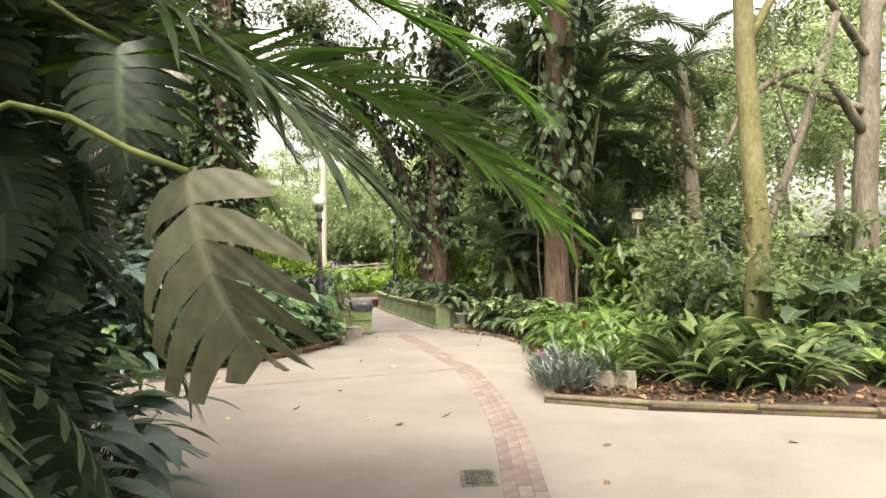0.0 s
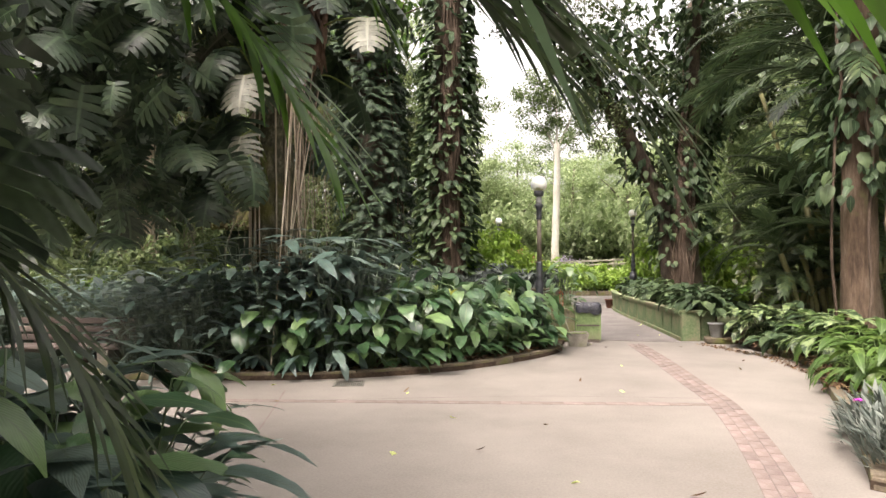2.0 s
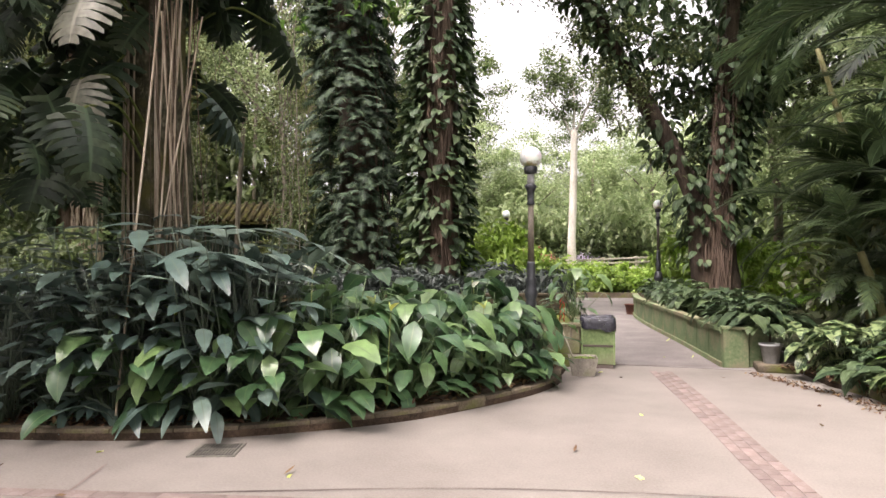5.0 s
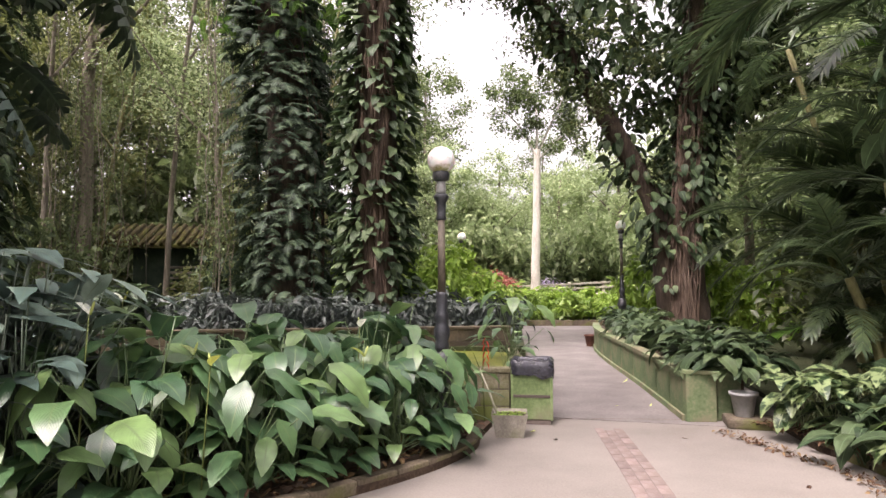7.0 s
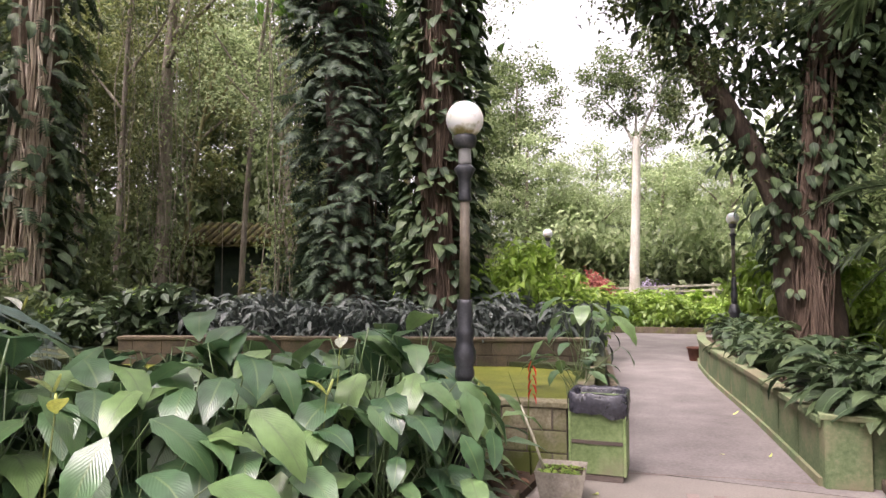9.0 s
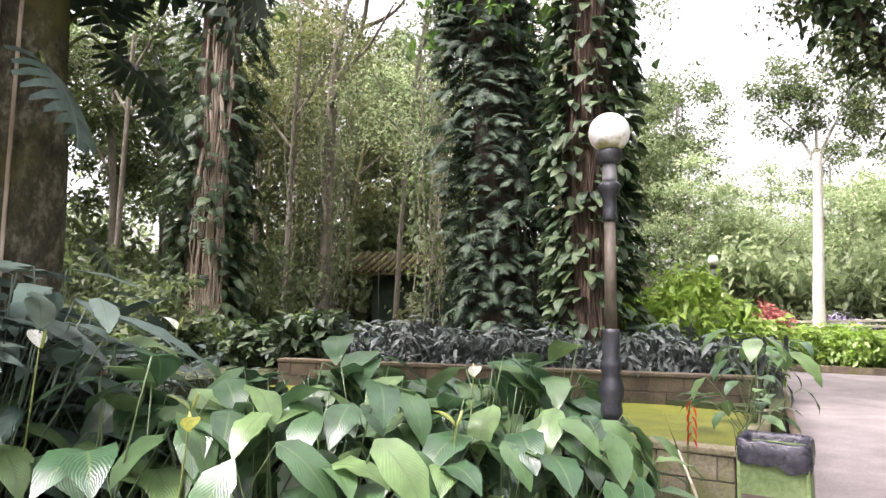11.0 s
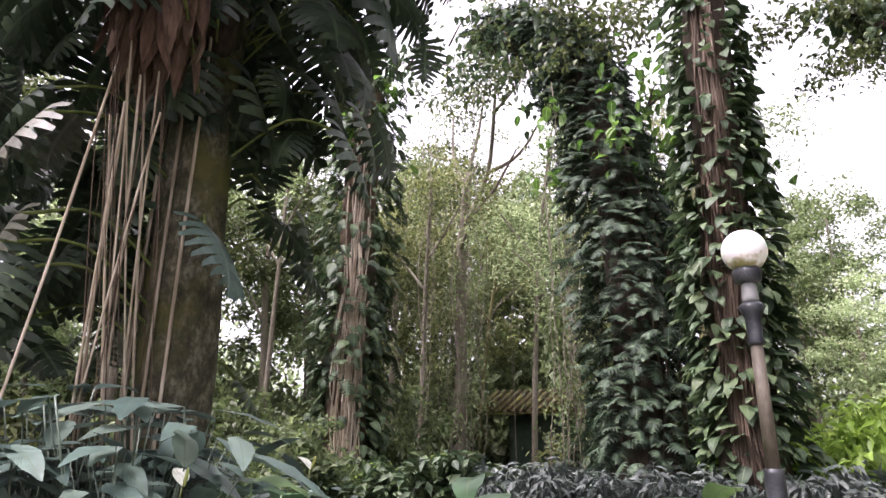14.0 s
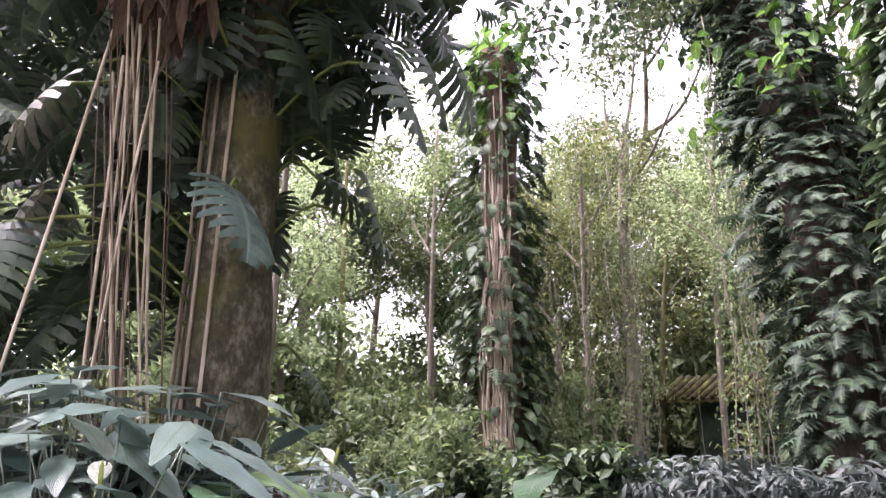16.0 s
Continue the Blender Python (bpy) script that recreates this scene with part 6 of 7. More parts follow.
def single_palm():
    base = vine_tree((4.2, 7.75, 0.05), [(0, 0, -0.1), (0.02, 0, 2.5), (0.12, 0.05, 5), (0.35, 0.1, 9.2)], (0.24, 0.2), "bark_red", HEART, [leaf_mesh("ivy_leaf", blade(0.2, 60, 0.3, 5), M["pothos"])], "pothos", 120, 520, 0.27, (2.7, 7.6), 0.85, 5, "rough-barked palm trunk with leafy climbers", "root_dark", 23, name="palm_tree")
    r = random.Random(3)
    for k in range(20):
        child(base, "frond", PALM_ME[k % 4], place((0.35, 0.1, 9.1), k * 29 + r.uniform(-9, 9), r.uniform(-20, 40), 0, r.uniform(1.0, 1.35)))
    for k in range(9):
        child(base, "dry_frond", PALM_DRY[k % 2], place((0.35 + r.uniform(-0.3, 0.3), 0.1, r.uniform(6.5, 8.8)), k * 43, r.uniform(-75, -55), 0, r.uniform(0.8, 1.1)), "dry hanging frond")


single_palm()
base = thing("palm_tree", (8.6, 11.2, 0.05), "palm with a skirt of dry hanging fronds", "tree", "palms")
V, F = tube(spline([(0, 0, -0.1), (0.1, 0, 3), (0, 0.2, 6.2)], 12), [0.2 - 0.004 * k for k in range(13)], 12, 0.1)
child(base, "trunk", make_mesh("trunk", V, F, M["bark_grey"]))
for k in range(26):
    dry = k % 2
    child(base, "dry_frond" if dry else "frond", (PALM_DRY if dry else PALM_ME)[k % 2], place((0, 0.2, 6.1 - 0.4 * dry), k * 31, R.uniform(-80, -50) if dry else R.uniform(-15, 45), 0, R.uniform(0.8, 1.05)))


# ---------------------------------------------------------------- other trees and shrubs
def limb_tree(loc, trunk, radii, limbs, mat_key, label, leaf_key=None, clumps=0, leafn=120, leaf=0.14, blob=0.5, seed=0, tight=0.45):
    r = random.Random(seed)
    base = thing("tree", loc, label, "tree")
    line = spline(trunk, 18)
    V, F = tube(line, [radii[0] + (radii[1] - radii[0]) * k / 18 for k in range(19)], 14, 0.15, seed, 0.3)
    child(base, "trunk", make_mesh("trunk", V, F, M[mat_key]))
    items = []
    for pts, q in limbs:
        ln = spline(pts, 12)
        V, F = tube(ln, [q * (1 - 0.7 * k / 12) for k in range(13)], 8, 0.2, q * 30)
        child(base, "limb", make_mesh("limb", V, F, M[mat_key]))
        for k in range(clumps):
            c = ln[r.randrange(6, 13)] + Vector((r.gauss(0, blob), r.gauss(0, blob), r.gauss(0.1, blob * 0.6)))
            items += [(SPRIG, place(c + Vector((r.gauss(0, blob * tight), r.gauss(0, blob * tight), r.gauss(0, blob * tight * 0.7))), r.uniform(0, 360), r.uniform(-60, 30), r.uniform(-40, 40), leaf * r.uniform(0.7, 1.3))) for _ in range(leafn)]
    if items:
        tagged(child(base, "crown", join_templates("crown", items, M[leaf_key])), kind="stuff")
    return base


limb_tree((6.35, 4.5, 0.05), [(0, 0, -0.1), (0.02, 0, 2), (-0.02, 0.05, 4), (-0.1, 0, 8)], (0.19, 0.13), [([(0, 0, 1.4), (-0.18, -0.05, 1.55), (-0.24, -0.05, 1.85)], 0.07), ([(0, 0, 4.6), (1.0, 0.4, 6), (2.0, 0.8, 7.2)], 0.08), ([(-0.1, 0, 7), (-0.9, 0.5, 8.2), (-1.5, 1, 8.8)], 0.06)], "bark_moss", "slim tree with a moss-green trunk", "tree_mid", 8, 90, 0.12, 0.5, 71)
limb_tree((12.2, 9.6, 0.0), [(0, 0, -0.1), (-0.1, 0, 2.5), (0.1, 0, 5), (0.5, 0, 10)], (0.3, 0.2), [([(0, 0, 4.2), (-1.6, -0.6, 5.6), (-3.4, -1.2, 4.9), (-4.4, -1.6, 3.6)], 0.13), ([(0.1, 0, 4.8), (-2.0, -0.5, 5.2), (-4.2, -0.8, 5.6)], 0.1), ([(0.2, 0, 6), (-1.4, -0.6, 7.4), (-3.0, -1.2, 8.6)], 0.12), ([(0.3, 0, 7), (1.4, -0.6, 9), (2, -1.2, 10.5)], 0.12)], "bark_grey", "tree with pale crooked branches", "tree_mid", 6, 80, 0.13, 0.6, 72)
limb_tree((8.4, 8.4, 0.0), [(0, 0, -0.1), (0.5, 0.1, 1.8), (1.4, 0.2, 3.8), (2.6, 0.4, 6.8)], (0.13, 0.08), [([(1.4, 0.2, 3.8), (0.9, 0, 5), (0.7, -0.2, 6.4)], 0.05)], "bark_grey", "slender pale leaning trunk", "tree_pale", 4, 60, 0.12, 0.5, 73)
wt = limb_tree((-2.5, 30.6, 0.1), [(0, 0, -0.1), (0.0, 0, 2), (0.08, 0, 4.4), (0.14, 0, 7.4)], (0.22, 0.15), [([(0.1, 0, 7.0), (-0.6, 0, 8.4), (-1.7, 0.1, 9.6)], 0.07), ([(0.12, 0, 7.1), (0.8, 0.1, 8.6), (1.6, 0, 10.2)], 0.07), ([(0.12, 0, 7.2), (0.1, 0.2, 9.0), (-0.1, 0.3, 10.8)], 0.07), ([(0.1, 0, 6.8), (1.2, -0.2, 7.8), (2.4, -0.2, 8.4)], 0.05)], "bark_white", "tree with a smooth whitish trunk and small crown", "tree_mid", 11, 190, 0.16, 0.75, 74, 0.33)
limb_tree((-15.5, 18.8, 0.4), [(0, 0, -0.4), (0.2, 0, 4), (0.0, 0.2, 8), (0.6, 0, 11)], (0.24, 0.16), [([(0.3, 0.1, 9), (1.6, 0, 10.6), (2.6, -0.6, 12.4), (2.9, -0.8, 14)], 0.11), ([(0.5, 0, 10.4), (-0.6, 0.3, 12), (-0.9, 0.5, 14.2)], 0.1), ([(1.6, 0, 10.6), (2.9, 0.3, 11.0), (4.4, 0, 11.9)], 0.08), ([(0.1, 0.1, 8.2), (1.7, -0.6, 9.0), (3.0, -1.0, 9.3), (4.2, -1.2, 10.2)], 0.09), ([(2.6, -0.6, 12.4), (3.6, -0.6, 12.9), (4.2, -0.4, 14)], 0.06), ([(0.6, 0, 11), (1.0, 0.2, 12.8), (1.5, 0.1, 14.8)], 0.08), ([(-0.6, 0.3, 12), (-1.8, 0.2, 12.6), (-2.6, 0, 13.8)], 0.06)], "bark_grey", "bare-limbed tree with crooked branches against the sky", "tree_yellow", 2, 40, 0.14, 0.5, 79)
for k, (x, y, h, lean) in enumerate(((-17.5, 21.5, 10, 0.9), (-13.4, 20.2, 12, 0.6), (-16.6, 26, 14, 0.2), (-12.5, 24, 13, 0.1), (-20, 18.5, 13, 0.2), (-10.8, 19.5, 9, -0.2), (-23, 22, 14, 0), (-14.5, 16.5, 10, 0.15), (-19, 13.5, 12, 0.2), (-17, 10, 11, -0.3), (-13, 7.5, 10, 0.2), (-21, 7, 12, 0.1), (-9.5, 24, 12, 0.3), (-11.5, 28, 14, 0))):
    limb_tree((x, y, 0.4), [(0, 0, -0.4), (lean * 0.4, 0, h * 0.35), (lean * 1.1, 0, h * 0.7), (lean * 2.2, 0, h)], (0.1, 0.05), [([(lean * 1.1, 0, h * 0.7), (lean + 1.0, 0.4, h * 0.85), (lean + 1.9, 0.5, h)], 0.05), ([(lean, 0, h * 0.6), (lean - 1.1, -0.5, h * 0.75), (lean - 2.0, -0.5, h * 0.85)], 0.05)], "bark_moss" if k % 3 == 0 else "bark_grey", "slender woodland tree with a thin mossy trunk", ("tree_mid", "tree_pale", "tree_dark", "tree_yellow")[k % 4], 11, 120, 0.15, 0.85, 80 + k)


def crown_mesh(name, mat_key, rx, rz, clumps, leafn, leaf, blob, seed, hollow=0.35, tmpl=SPRIG):
    r = random.Random(seed)
    items = []
    for _ in range(clumps):
        a, e = r.uniform(0, 6.28), math.asin(r.uniform(-0.75, 1))
        q = hollow + (1 - hollow) * r.random() ** 0.6
        c = Vector((math.cos(a) * math.cos(e) * rx * q, math.sin(a) * math.cos(e) * rx * q, math.sin(e) * rz * q))
        b = blob * r.uniform(0.6, 1.3)
        for _ in range(leafn):
            items.append((tmpl, place(c + Vector((r.gauss(0, b), r.gauss(0, b), r.gauss(0, b * 0.6))), r.uniform(0, 360), r.uniform(-65, 25), r.uniform(-40, 40), leaf * r.uniform(0.7, 1.35))))
    return join_templates(name, items, M[mat_key])


TREE_KINDS = []
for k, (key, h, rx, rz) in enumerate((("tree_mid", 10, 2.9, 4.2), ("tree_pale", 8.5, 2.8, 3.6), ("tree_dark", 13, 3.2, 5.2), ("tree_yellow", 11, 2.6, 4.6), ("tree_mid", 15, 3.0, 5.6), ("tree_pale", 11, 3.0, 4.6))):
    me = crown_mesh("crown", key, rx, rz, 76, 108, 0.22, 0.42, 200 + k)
    V, F = tube(spline([(0, 0, -0.3), (0.15, 0.1, h * 0.3), (-0.1, 0, h * 0.6), (0.1, 0.1, h * 0.95)], 12), [0.2 * (1 - 0.06 * j) for j in range(13)], 10, 0.15, k)
    tm = make_mesh("trunk", V, F, M["bark_grey"])
    lm = [make_mesh("limb", *tube(spline([(0, 0, h * f), (math.cos(a) * rx * 0.4, math.sin(a) * rx * 0.4, h * f + 1.2), (math.cos(a) * rx * 0.75, math.sin(a) * rx * 0.75, h * f + 2.0)], 6), [0.07, 0.06, 0.055, 0.05, 0.04, 0.03, 0.02], 6), M["bark_grey"]) for f, a in ((0.45, k), (0.55, k + 2.1), (0.6, k + 4.0))]
    TREE_KINDS.append((me, tm, lm, h, rz))
TREE_LABEL = ("leafy green woodland tree", "leafy tree with soft light put into its pale green", "dark dense woodland tree", "yellow-green leafy tree", "tall green woodland tree", "light green tree beyond the path")


def forest_tree(kind, x, y, s, rot, z=0.0):
    me, tm, lm, h, rz = TREE_KINDS[kind]
    base = thing("tree", (x, y, z), TREE_LABEL[kind] + (" among others" if kind in (0, 2, 3) else " at the wood's edge"), "tree", "woodland trees")
    base.rotation_euler, base.scale = (0, 0, rot), (s, s, s)
    child(base, "trunk", tm)
    for q in lm:
        child(base, "limb", q)
    tagged(child(base, "crown", me, Matrix.Translation((0, 0, h - rz * 0.75))), kind="stuff")


rt = random.Random(91)
for x, y, kind, s in ((-5.5, 36, 1, 1.0), (-8.0, 34, 5, 0.95), (-2.2, 38, 1, 1.05), (1.0, 37, 5, 0.95), (4.0, 36, 1, 1.1), (-11, 36, 0, 1.0), (7.5, 35, 5, 1.1), (-6.5, 43, 5, 1.15), (-1, 46, 5, 1.1), (4, 45, 1, 1.3), (10, 42, 0, 1.2), (-13.5, 42, 4, 1.0), (-19, 36, 4, 1.1), (-17, 31, 3, 1.1), (-22, 30, 0, 1.3), (-13.5, 32, 2, 1.0), (-26, 26, 2, 1.2), (-25, 34, 4, 1.2), (-21, 25, 3, 1.15), (-27, 19, 0, 1.3), (-23, 15, 2, 1.1), (-28, 11, 4, 1.2), (-20, 3.5, 2, 1.1), (-26, 4, 4, 1.1), (-17.5, 17.5, 3, 0.85), (-30, 38, 4, 1.3), (-34, 24, 0, 1.4), (-35, 12, 2, 1.4), (12, 30, 0, 1.2), (15, 23, 1, 1.1), (10.5, 21, 1, 0.9), (18, 17, 5, 1.0), (22, 24, 4, 1.1), (20, 10, 1, 0.9), (25, 14, 0, 1.2), (15.5, 34, 4, 1.1), (28, 4, 5, 1.2), (-16, -6, 2, 1.1), (-9, -8, 2, 1.0), (-3, -10, 4, 1.0), (6, -14, 0, 1.1), (14, -12, 5, 1.1), (7.2, 16.8, 1, 0.95), (5.0, 24.5, 5, 0.95), (9.2, 20, 5, 0.9), (6.6, 19.5, 1, 0.8), (9.5, 13.5, 0, 0.7)):
    forest_tree(kind, x, y, s * rt.uniform(0.93, 1.07) * (0.8 if -10 < x < 12 and y > 30 else 1.0), rt.uniform(0, 6.28))
for x, y, kind, s in ((-10.5, 40, 4, 0.95), (-15, 47, 4, 1.1), (-20, 44, 2, 1.5), (-30, 30, 2, 1.5), (2, 55, 5, 1.0), (9, 52, 1, 1.2), (-5, 54, 4, 0.85), (17, 46, 5, 1.2), (27, 36, 0, 1.6), (32, 22, 4, 1.5), (-40, 34, 4, 1.6), (-40, 18, 2, 1.6), (-38, 4, 0, 1.6)):
    forest_tree(kind, x, y, s, rt.uniform(0, 6.28))

for x, y, kind, s in ((-14.5, 4.6, 1, 0.85), (-18, 8.5, 1, 0.9), (-14, 1.5, 5, 0.8), (-19, -1, 1, 1.0), (-13.5, -3.5, 0, 0.9), (-8.5, -4.5, 2, 0.8), (-24, 0, 4, 1.1)):
    forest_tree(kind, x, y, s, rt.uniform(0, 6.28))


def far_woods():
    r = random.Random(404)
    # no mist here: the first set's pale leaf colour stands in for haze
    for key, n, label in (("tree_pale", 420, "far woods beyond the garden with haze put into their pale green"), ("tree_mid", 420, "dense green woods closing the view")):
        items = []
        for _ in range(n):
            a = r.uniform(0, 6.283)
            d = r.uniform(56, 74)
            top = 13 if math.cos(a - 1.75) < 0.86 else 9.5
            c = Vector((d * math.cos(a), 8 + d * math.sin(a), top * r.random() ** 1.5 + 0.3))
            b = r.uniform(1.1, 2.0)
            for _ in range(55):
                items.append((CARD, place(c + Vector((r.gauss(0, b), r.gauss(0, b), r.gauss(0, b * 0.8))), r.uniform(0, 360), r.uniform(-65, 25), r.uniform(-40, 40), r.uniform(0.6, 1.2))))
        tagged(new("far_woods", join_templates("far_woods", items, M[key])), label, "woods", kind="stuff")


far_woods()
SHRUBS = {}
for key in ("tree_dark", "tree_mid", "tree_pale", "fresh", "lime", "darkbed", "tree_yellow", "red_shrub", "lilac", "pothos", "glossy"):
    lf = {"fresh": 0.22, "lime": 0.17, "darkbed": 0.3, "pothos": 0.22, "glossy": 0.2}.get(key, 0.12)
    SHRUBS[key] = [crown_mesh("foliage", key, 0.75, 0.6, 24, 36 if lf > 0.15 else 56, lf * 1.08, 0.16, 300 + 7 * k + len(key), 0.2) for k in range(2)]
LONG_LEAF = blade(0.11, 60, 0.3, 3)
SHRUBS["darkbed"] = [crown_mesh("foliage", "darkbed", 0.75, 0.6, 26, 17, 0.36, 0.16, 380 + k, 0.2, LONG_LEAF) for k in range(2)]
SHRUB_STEM = make_mesh("stem", *tube([(0, 0, -0.1), (0.02, 0, 0.3), (0, 0.02, 0.65)], [0.035, 0.03, 0.02], 6), M["bark_grey"])
SHRUB_LABEL = {"glossy": "green shrub with glossy leaves", "lime": "bright lime green garden shrub", "tree_dark": "dark leafy understorey shrub", "tree_mid": "green leafy woodland shrub", "tree_pale": "pale green bushy shrub", "fresh": "bright fresh green broad-leaved bush", "darkbed": "dark glossy bush with drooping leaves", "tree_yellow": "yellow-green leafy garden shrub", "red_shrub": "reddish pink leafy shrub", "lilac": "shrub covered in pale lilac flowers", "pothos": "dark green creeping foliage clump"}


def shrub(key, x, y, s, z=0.0, tall=1.0):
    base = thing("shrub", (x, y, z), SHRUB_LABEL[key], "shrub", "garden shrubs")
    base.rotation_euler, base.scale = (0, 0, rt.uniform(0, 6.28)), (s, s, s * tall)
    child(base, "stem", SHRUB_STEM)
    tagged(child(base, "foliage", SHRUBS[key][rt.randrange(2)], Matrix.Translation((0, 0, 0.55))), kind="stuff")


FAR = {}


def distant(key, x, y, s, z=0.0, tall=1.0):
    """Undergrowth too far off to tell bush from bush: gathered here, joined by thicket()."""
    t = max(0.0, min(1.0, ((x + 4) * -12 + (y - 8) * 14.5) / (144 + 210.25)))
    if x < -8 and math.hypot(x + 4 + 12 * t, y - 8 - 14.5 * t) < 0.7 + 0.85 * s:
        return
    FAR.setdefault(key, []).append((SHRUBS[key][rt.randrange(2)], Matrix.Translation((x, y, z)) @ Matrix.Rotation(rt.uniform(0, 6.28), 4, "Z") @ Matrix.Diagonal((s, s, s * tall, 1)) @ Matrix.Translation((0, 0, 0.5))))


def thicket():
    for key, items in FAR.items():
        Vs, Is, Ts, Us, base = [], [], [], [], 0
        for me, m in items:
            n, k, p = len(me.vertices), len(me.loops), len(me.polygons)
            V, I, T, U = np.empty(n * 3, np.float32), np.empty(k, np.int32), np.empty(p, np.int32), np.zeros((n, 2), np.float32)
            me.vertices.foreach_get("co", V)
            me.loops.foreach_get("vertex_index", I)
            me.polygons.foreach_get("loop_total", T)
            A = np.array(m, dtype=np.float32)
            Vs.append(V.reshape(-1, 3) @ A[:3, :3].T + A[:3, 3])
            Is.append(I + base)
            Ts.append(T)
            Us.append(U)
            base += n
        me = bpy.data.meshes.new("undergrowth")
        fill_mesh(me, np.concatenate(Vs), np.concatenate(Is), np.concatenate(Ts), np.concatenate(Us))
        me.materials.append(M[key])
        tagged(new("undergrowth", me), SHRUB_LABEL[key] + " massed under the trees", "undergrowth", kind="stuff")


for x, y in scattered([(-6.9, 11.3), (-0.9, 13.6), (-1.6, 15.2), (-7.5, 14.2)], 0.62, rt):
    shrub("darkbed", x, y, rt.uniform(0.55, 0.8), 0.45)
for x, y in scattered([(-12, 10.4), (-7.0, 11.4), (-7.4, 15.5), (-12.5, 15.5)], 0.95, rt):
    shrub(rt.choice(["pothos", "fresh", "darkbed", "pothos"]), x, y, rt.uniform(0.6, 0.9), 0.45)
for x, y in scattered([(-30, 8), (-10, 9.6), (-12.6, 16.2), (-5.5, 18), (-3.3, 20), (-11, 20.2), (-30, 19)], 1.7, rt):
    distant(rt.choice(["tree_dark", "tree_mid", "tree_dark", "pothos"]), x, y, rt.uniform(0.9, 1.7), 0.4, rt.uniform(0.9, 1.6))
for x, y in scattered([(-4.6, 16.5), (-1.6, 16.8), (-2.4, 20.3), (-5, 20.2)], 0.8, rt):
    shrub(rt.choice(["fresh", "lime", "lime", "lime", "tree_pale"]), x, y, rt.uniform(0.8, 1.25), 0.45, rt.uniform(1.0, 1.7))
for x, y in scattered([(-2.3, 13.9), (-0.75, 13.8), (-1.4, 16.6), (-2.6, 16.4)], 0.6, rt):
    shrub(rt.choice(["pothos", "fresh"]), x, y, rt.uniform(0.4, 0.6), 0.45)
for x, y in scattered([(-9, 25.2), (4, 27.2), (4, 30), (-9, 28.6)], 0.95, rt):
    shrub(rt.choice(["fresh", "lime", "lime", "fresh"]), x, y, rt.uniform(0.75, 1.2), 0.1)
for x, y in scattered([(1.4, 20.9), (5.5, 23.5), (6, 21), (3.2, 20.6)], 0.8, rt):
    shrub(rt.choice(["lime", "lime", "fresh"]), x, y, rt.uniform(0.9, 1.3), 0.05, rt.uniform(1.1, 1.7))
for x, y, s in ((-4.6, 30.2, 1.3), (-4.0, 29.8, 1.1), (-5.2, 29.9, 1.0)):
    shrub("red_shrub", x, y, s, 0.1, 1.3)
for x, y, s in ((-2.1, 32.2, 1.1), (-1.4, 32.6, 1.0)):
    shrub("lilac", x, y, s, 0.3, 1.1)
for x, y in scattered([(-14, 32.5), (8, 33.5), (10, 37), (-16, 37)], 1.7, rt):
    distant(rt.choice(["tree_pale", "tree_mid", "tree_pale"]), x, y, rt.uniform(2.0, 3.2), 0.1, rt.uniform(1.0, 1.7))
for x, y in scattered([(-20, 17.2), (-11, 17.6), (-7.5, 19.6), (-8, 21), (-22, 21)], 1.5, rt):
    distant(rt.choice(["tree_dark", "tree_mid", "tree_mid"]), x, y, rt.uniform(1.5, 2.2), 0.2, rt.uniform(1.3, 2.0))
for x, y in scattered([(-24, 21), (-9, 21.2), (-9, 27), (-22, 30)], 1.8, rt):
    distant(rt.choice(["tree_dark", "tree_mid", "tree_yellow"]), x, y, rt.uniform(1.6, 2.6), 0.0, rt.uniform(1.1, 1.7))
for x, y in scattered([(-27, 24), (-18, 26.5), (-13, 29), (-14, 34), (-27, 35)], 2.2, rt):
    distant(rt.choice(["tree_mid", "tree_pale", "tree_dark"]), x, y, rt.uniform(2.8, 4.2), -0.1, rt.uniform(1.2, 1.8))
for x, y in scattered([(-36, 2), (-23, 4), (-24, 34), (-36, 38)], 3.2, rt):
    distant(rt.choice(["tree_mid", "tree_pale", "tree_mid"]), x, y, rt.uniform(3.0, 4.2), -0.1, rt.uniform(1.1, 1.7))
for x, y in scattered([(-22, 8.5), (-13.5, 9.2), (-14, 11.5), (-22, 16)], 1.7, rt):
    distant(rt.choice(["tree_mid", "tree_dark", "tree_mid"]), x, y, rt.uniform(1.3, 2.2), 0.4, rt.uniform(1.1, 1.7))
for x, y in scattered([(-16, 0.5), (-9.5, 5.8), (-10, 9), (-18, 9), (-20, -4)], 1.5, rt):
    distant(rt.choice(["tree_mid", "tree_dark", "tree_yellow"]), x, y, rt.uniform(1.0, 1.8), 0.0, rt.uniform(1.0, 1.6))
for x, y in scattered([(5.2, 5.6), (8, 4.9), (13, 3.0), (16, 8), (12, 13), (6.2, 12), (5.4, 9.4)], 1.05, rt):
    shrub(rt.choice(["tree_mid", "tree_pale", "glossy", "tree_pale", "tree_mid"]), x, y, rt.uniform(0.75, 1.25), 0.05, rt.uniform(0.9, 1.5))
for x, y in scattered([(6, 13), (14, 12), (16, 20), (7, 23), (5.5, 17)], 1.7, rt):
    distant(rt.choice(["tree_mid", "tree_pale", "tree_dark"]), x, y, rt.uniform(1.3, 2.2), 0.0, rt.uniform(1.0, 1.5))
for x, y in scattered([(7.5, 1.6), (13, 0.2), (14.5, 2.5), (8, 4.5)], 0.95, rt):
    shrub(rt.choice(["tree_mid", "tree_pale", "glossy"]), x, y, rt.uniform(0.5, 0.9), 0.05)

thicket()


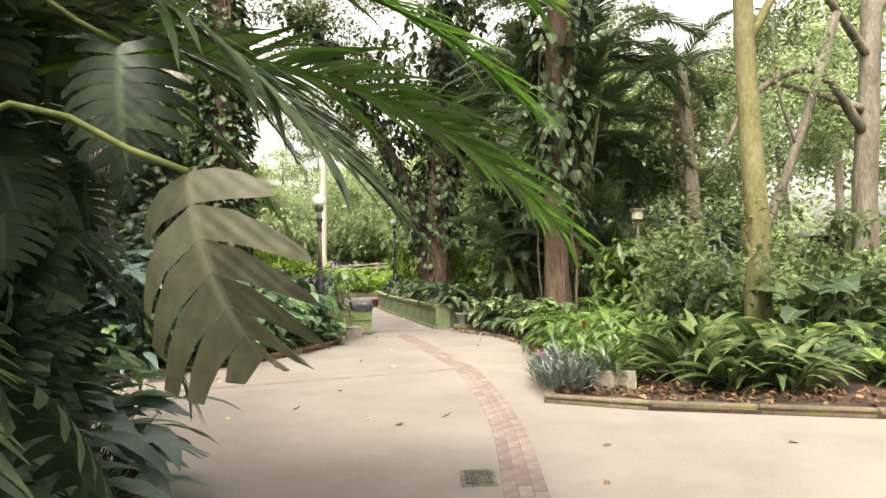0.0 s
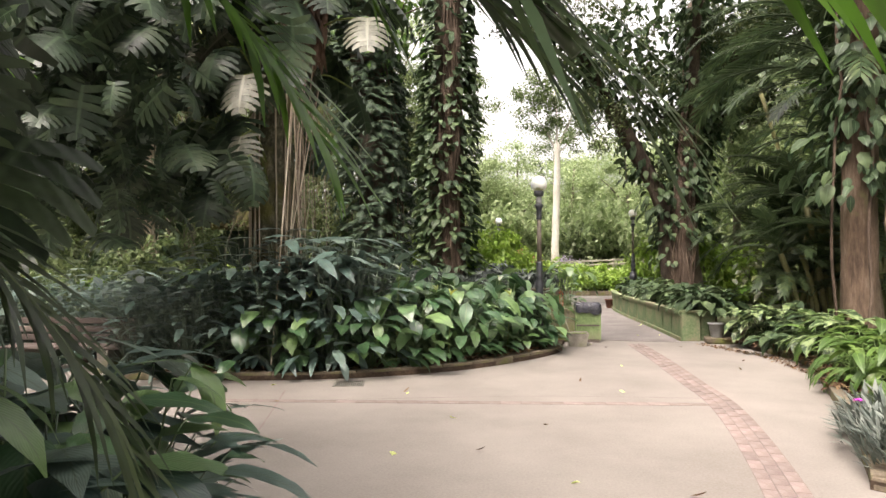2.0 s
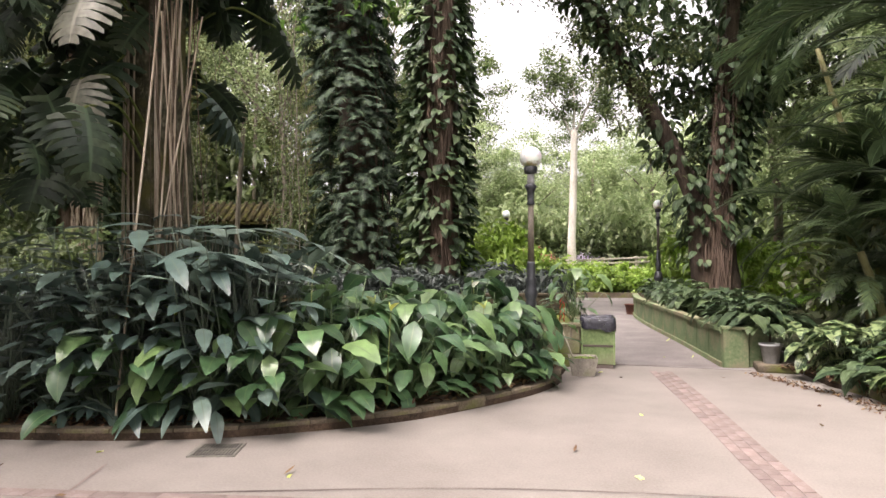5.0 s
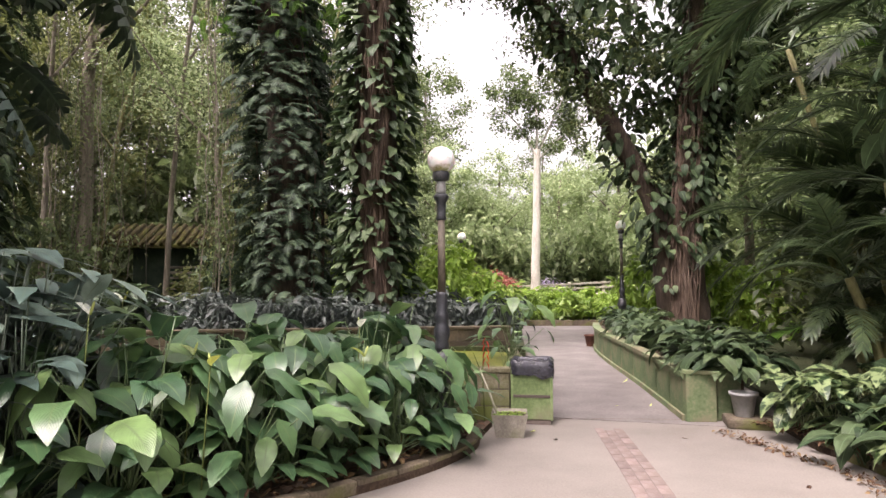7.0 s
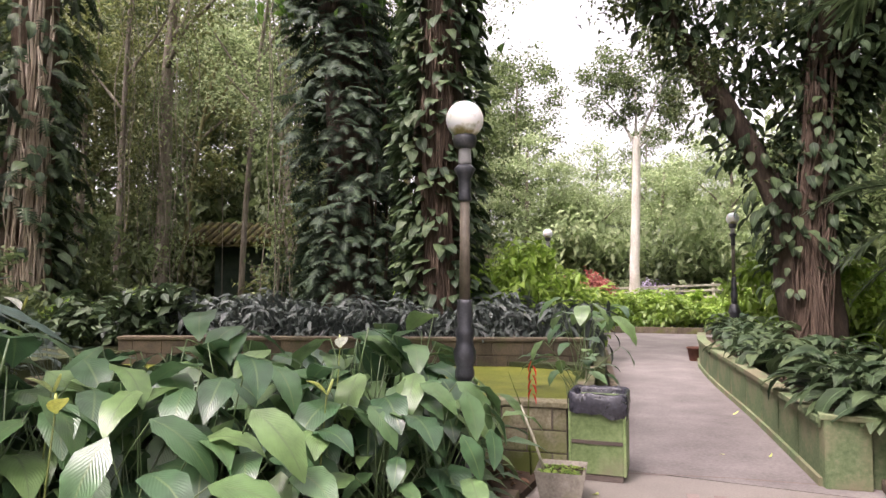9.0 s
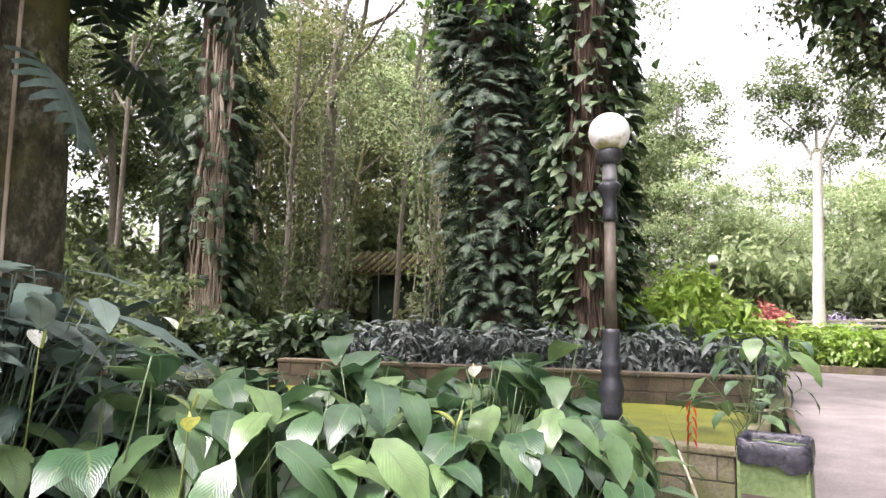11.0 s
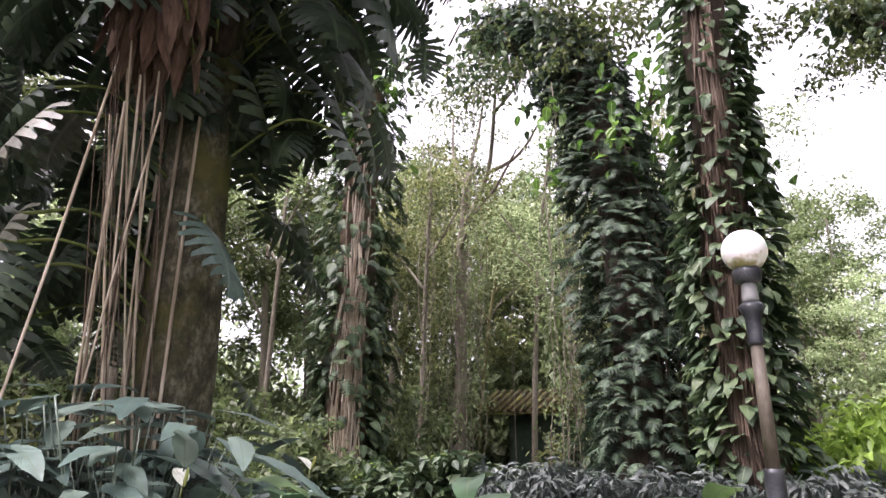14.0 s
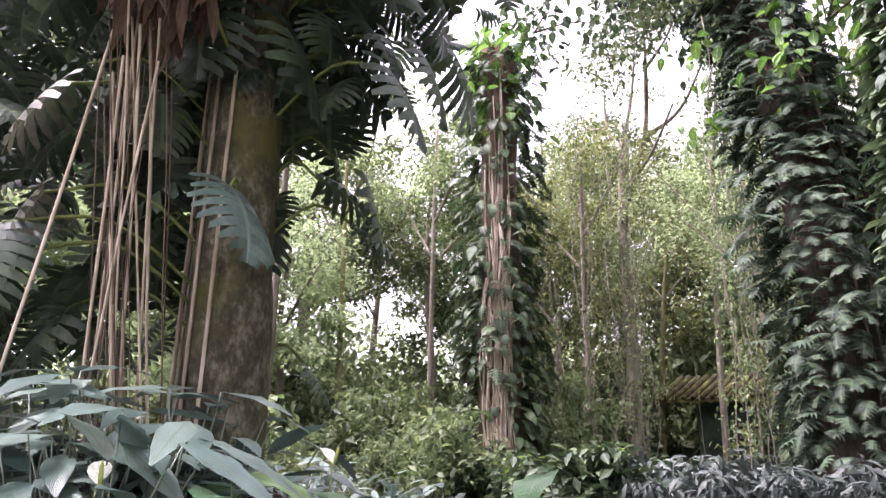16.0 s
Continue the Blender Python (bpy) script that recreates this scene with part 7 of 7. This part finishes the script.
def dracaena(x, y, h, key, label):
    base = thing("dracaena", (x, y, 0.05), label, "plant")
    V, F = tube([(0, 0, 0), (0.03, 0, h * 0.5), (0, 0.03, h)], [0.035, 0.03, 0.025], 7)
    child(base, "stem", make_mesh("stem", V, F, M["bark_grey"]))
    t = blade(0.06, 95, 0.3, 6, 0.6)
    child(base, "leaves", join_templates("leaves", [(t, place((0, 0, h - 0.9 * k / 70), k * 137.5, 60 - 75 * k / 70, 0, R.uniform(0.5, 0.75))) for k in range(70)], M[key]))


dracaena(6.9, 8.0, 2.6, "strap", "dracaena with a head of long striped leaves")
dracaena(7.5, 7.9, 2.2, "lance", "dark dracaena with long drooping leaves")
dracaena(6.3, 8.4, 2.0, "tree_yellow", "yellowish dracaena among the shrubs")

base = thing("bird_box", (5.6, 7.1, 0.05), "small pale wooden box on a thin post", "bird box")
part("post", box_bm((0.04, 0.04, 2.15), (0, 0, 1.07), 0.005), M["bark_grey"], base)
part("box", box_bm((0.16, 0.14, 0.17), (0, 0, 2.23), 0.01), M["fence_wood"], base)
part("roof", box_bm((0.22, 0.2, 0.03), (0, 0, 2.33), 0.006), M["bark_grey"], base)

base = thing("garden_shed", (16.5, 13.5, 0), "low brown building with a pale sheet roof", "shed")
part("wall", box_bm((4.5, 2.5, 2.0), (0, 0, 1.0), 0.02), M["terracotta"], base)
part("roof", box_bm((5.2, 3.1, 0.16), (0, 0, 2.08), 0.03), M["pot_white"], base)

# hanging lianas in the wood
rv = random.Random(77)
for k in range(72):
    leafy = k % 3 != 0
    x, y = rv.uniform(-16, -7.2), rv.uniform(14.5, 22)
    if abs((x + 4) * 16 + (y - 8) * 11.6) / 19.8 < 0.7:
        continue
    h = rv.uniform(7, 12)
    base = thing("liana", (x, y, 0.45), "leafy liana hanging from the canopy" if leafy else "thin bare liana hanging from the canopy", "vine", "lianas")
    pts = [(0.35 * noise.noise(Vector((k * 2.1, j * 0.7, 0))), 0.35 * noise.noise(Vector((k * 2.1, j * 0.7, 9))), h * j / 7) for j in range(8)]
    line = spline(pts, 18)
    V, F = tube(line, [rv.uniform(0.008, 0.016)] * 19, 5)
    child(base, "vine_stem", make_mesh("vine_stem", V, F, M["bark_grey"]))
    if leafy:
        items = []
        for _ in range(420):
            p = line[rv.randrange(3, 19)] + Vector((rv.gauss(0, 0.22), rv.gauss(0, 0.22), rv.uniform(-0.5, 0.5)))
            items.append((SPRIG, place(p, rv.uniform(0, 360), rv.uniform(-80, -10), rv.uniform(-40, 40), rv.uniform(0.07, 0.14))))
        tagged(child(base, "leaves", join_templates("leaves", items, M[("tree_mid", "tree_dark", "tree_yellow")[k % 4 % 3]])), kind="stuff")

# ---------------------------------------------------------------- litter
DRY = [blade(0.22, 60, 0.5, 4), blade(0.16, -50, 0.6, 4), blade(0.28, 30, 0.3, 4)]


def litter(name, poly, n, z, label, key="dry_leaf", grow=1.0):
    r = random.Random(len(name) + n)
    xs, ys = [p[0] for p in poly], [p[1] for p in poly]
    items = []
    while len(items) < n:
        x, y = r.uniform(min(xs), max(xs)), r.uniform(min(ys), max(ys))
        if inside(poly, x, y):
            items.append((DRY[len(items) % 3], place((x, y, z + r.uniform(0.0, 0.03)), r.uniform(0, 360), r.uniform(-15, 25), r.uniform(-25, 25), grow * r.uniform(0.05, 0.115))))
    me = join_templates(name, items, M[key])
    tagged(new(name, me), label, "leaf litter", kind="stuff")


litter("leaf_litter", [(-5.0, 4.05), (-3.5, 4.42), (-2.3, 4.92), (-1.25, 5.75), (-0.7, 6.55), (-0.3, 7.3), (-0.12, 8.4), (-0.1, 8.95), (-0.6, 8.9), (-0.9, 7.2), (-2.3, 5.6), (-4.8, 4.8)], 900, 0.075, "brown dry leaves along the kerb of the lily bed")
litter("leaf_litter", [(3.1, 8.9), (2.5, 9.6), (3.3, 9.6), (4.4, 8.4), (3.6, 4.0), (4.2, 2.0), (9.5, 0.2), (9.3, -0.35), (3.7, 1.5), (2.7, 2.0), (3.1, 4.5), (3.5, 7.1)], 1900, 0.075, "reddish brown dry leaves under the shrubs")
litter("leaf_litter", [(2.4, 9.4), (3.3, 7.6), (3.36, 6.4), (3.22, 6.4), (2.95, 8.0), (2.15, 9.3)], 380, 0.004, "dry leaves strewn at the edge of the paving", grow=0.6)
litter("leaf_litter", [(2.5, 9.45), (3.0, 8.7), (3.28, 8.0), (3.35, 7.0), (3.05, 5.0), (3.4, 5.0), (3.6, 7.0), (3.55, 8.0), (3.1, 9.3)], 620, 0.1, "reddish dry leaves heaped over the kerb")
rg = random.Random(99)
FALLEN = [leaf_mesh("fallen_leaf", t, M["dry_leaf"]) for t in DRY] + [leaf_mesh("fallen_leaf", t, M["yellow_leaf"]) for t in DRY[:2]]
spots = [(1.05, 1.4), (1.35, 1.55), (0.75, 1.6), (2.25, -0.35), (3.9, 0.2), (-0.5, 3.1), (0.4, 5.2), (-1.4, 4.1), (-1.2, 4.2), (0.9, 6.7), (1.3, 10.4), (1.55, 10.6), (0.6, 8.6), (0.5, 8.9), (0.3, 3.0), (-2.5, 3.4), (2.6, 7.6), (2.4, 6.6), (-3.4, 3.6), (1.9, 8.9), (0.0, 2.2), (1.2, 12.5), (1.0, 4.8), (2.7, 0.4), (-0.8, 2.0), (-3.0, 4.05)]
for x, y in spots:
    tagged(new("fallen_leaf", FALLEN[rg.randrange(5)]), "single dry leaf lying on the concrete", "leaf", "fallen leaves").matrix_basis = place((x + rg.uniform(-0.1, 0.1), y + rg.uniform(-0.1, 0.1), 0.012), rg.uniform(0, 360), 0, rg.uniform(-10, 10), rg.uniform(0.07, 0.14))
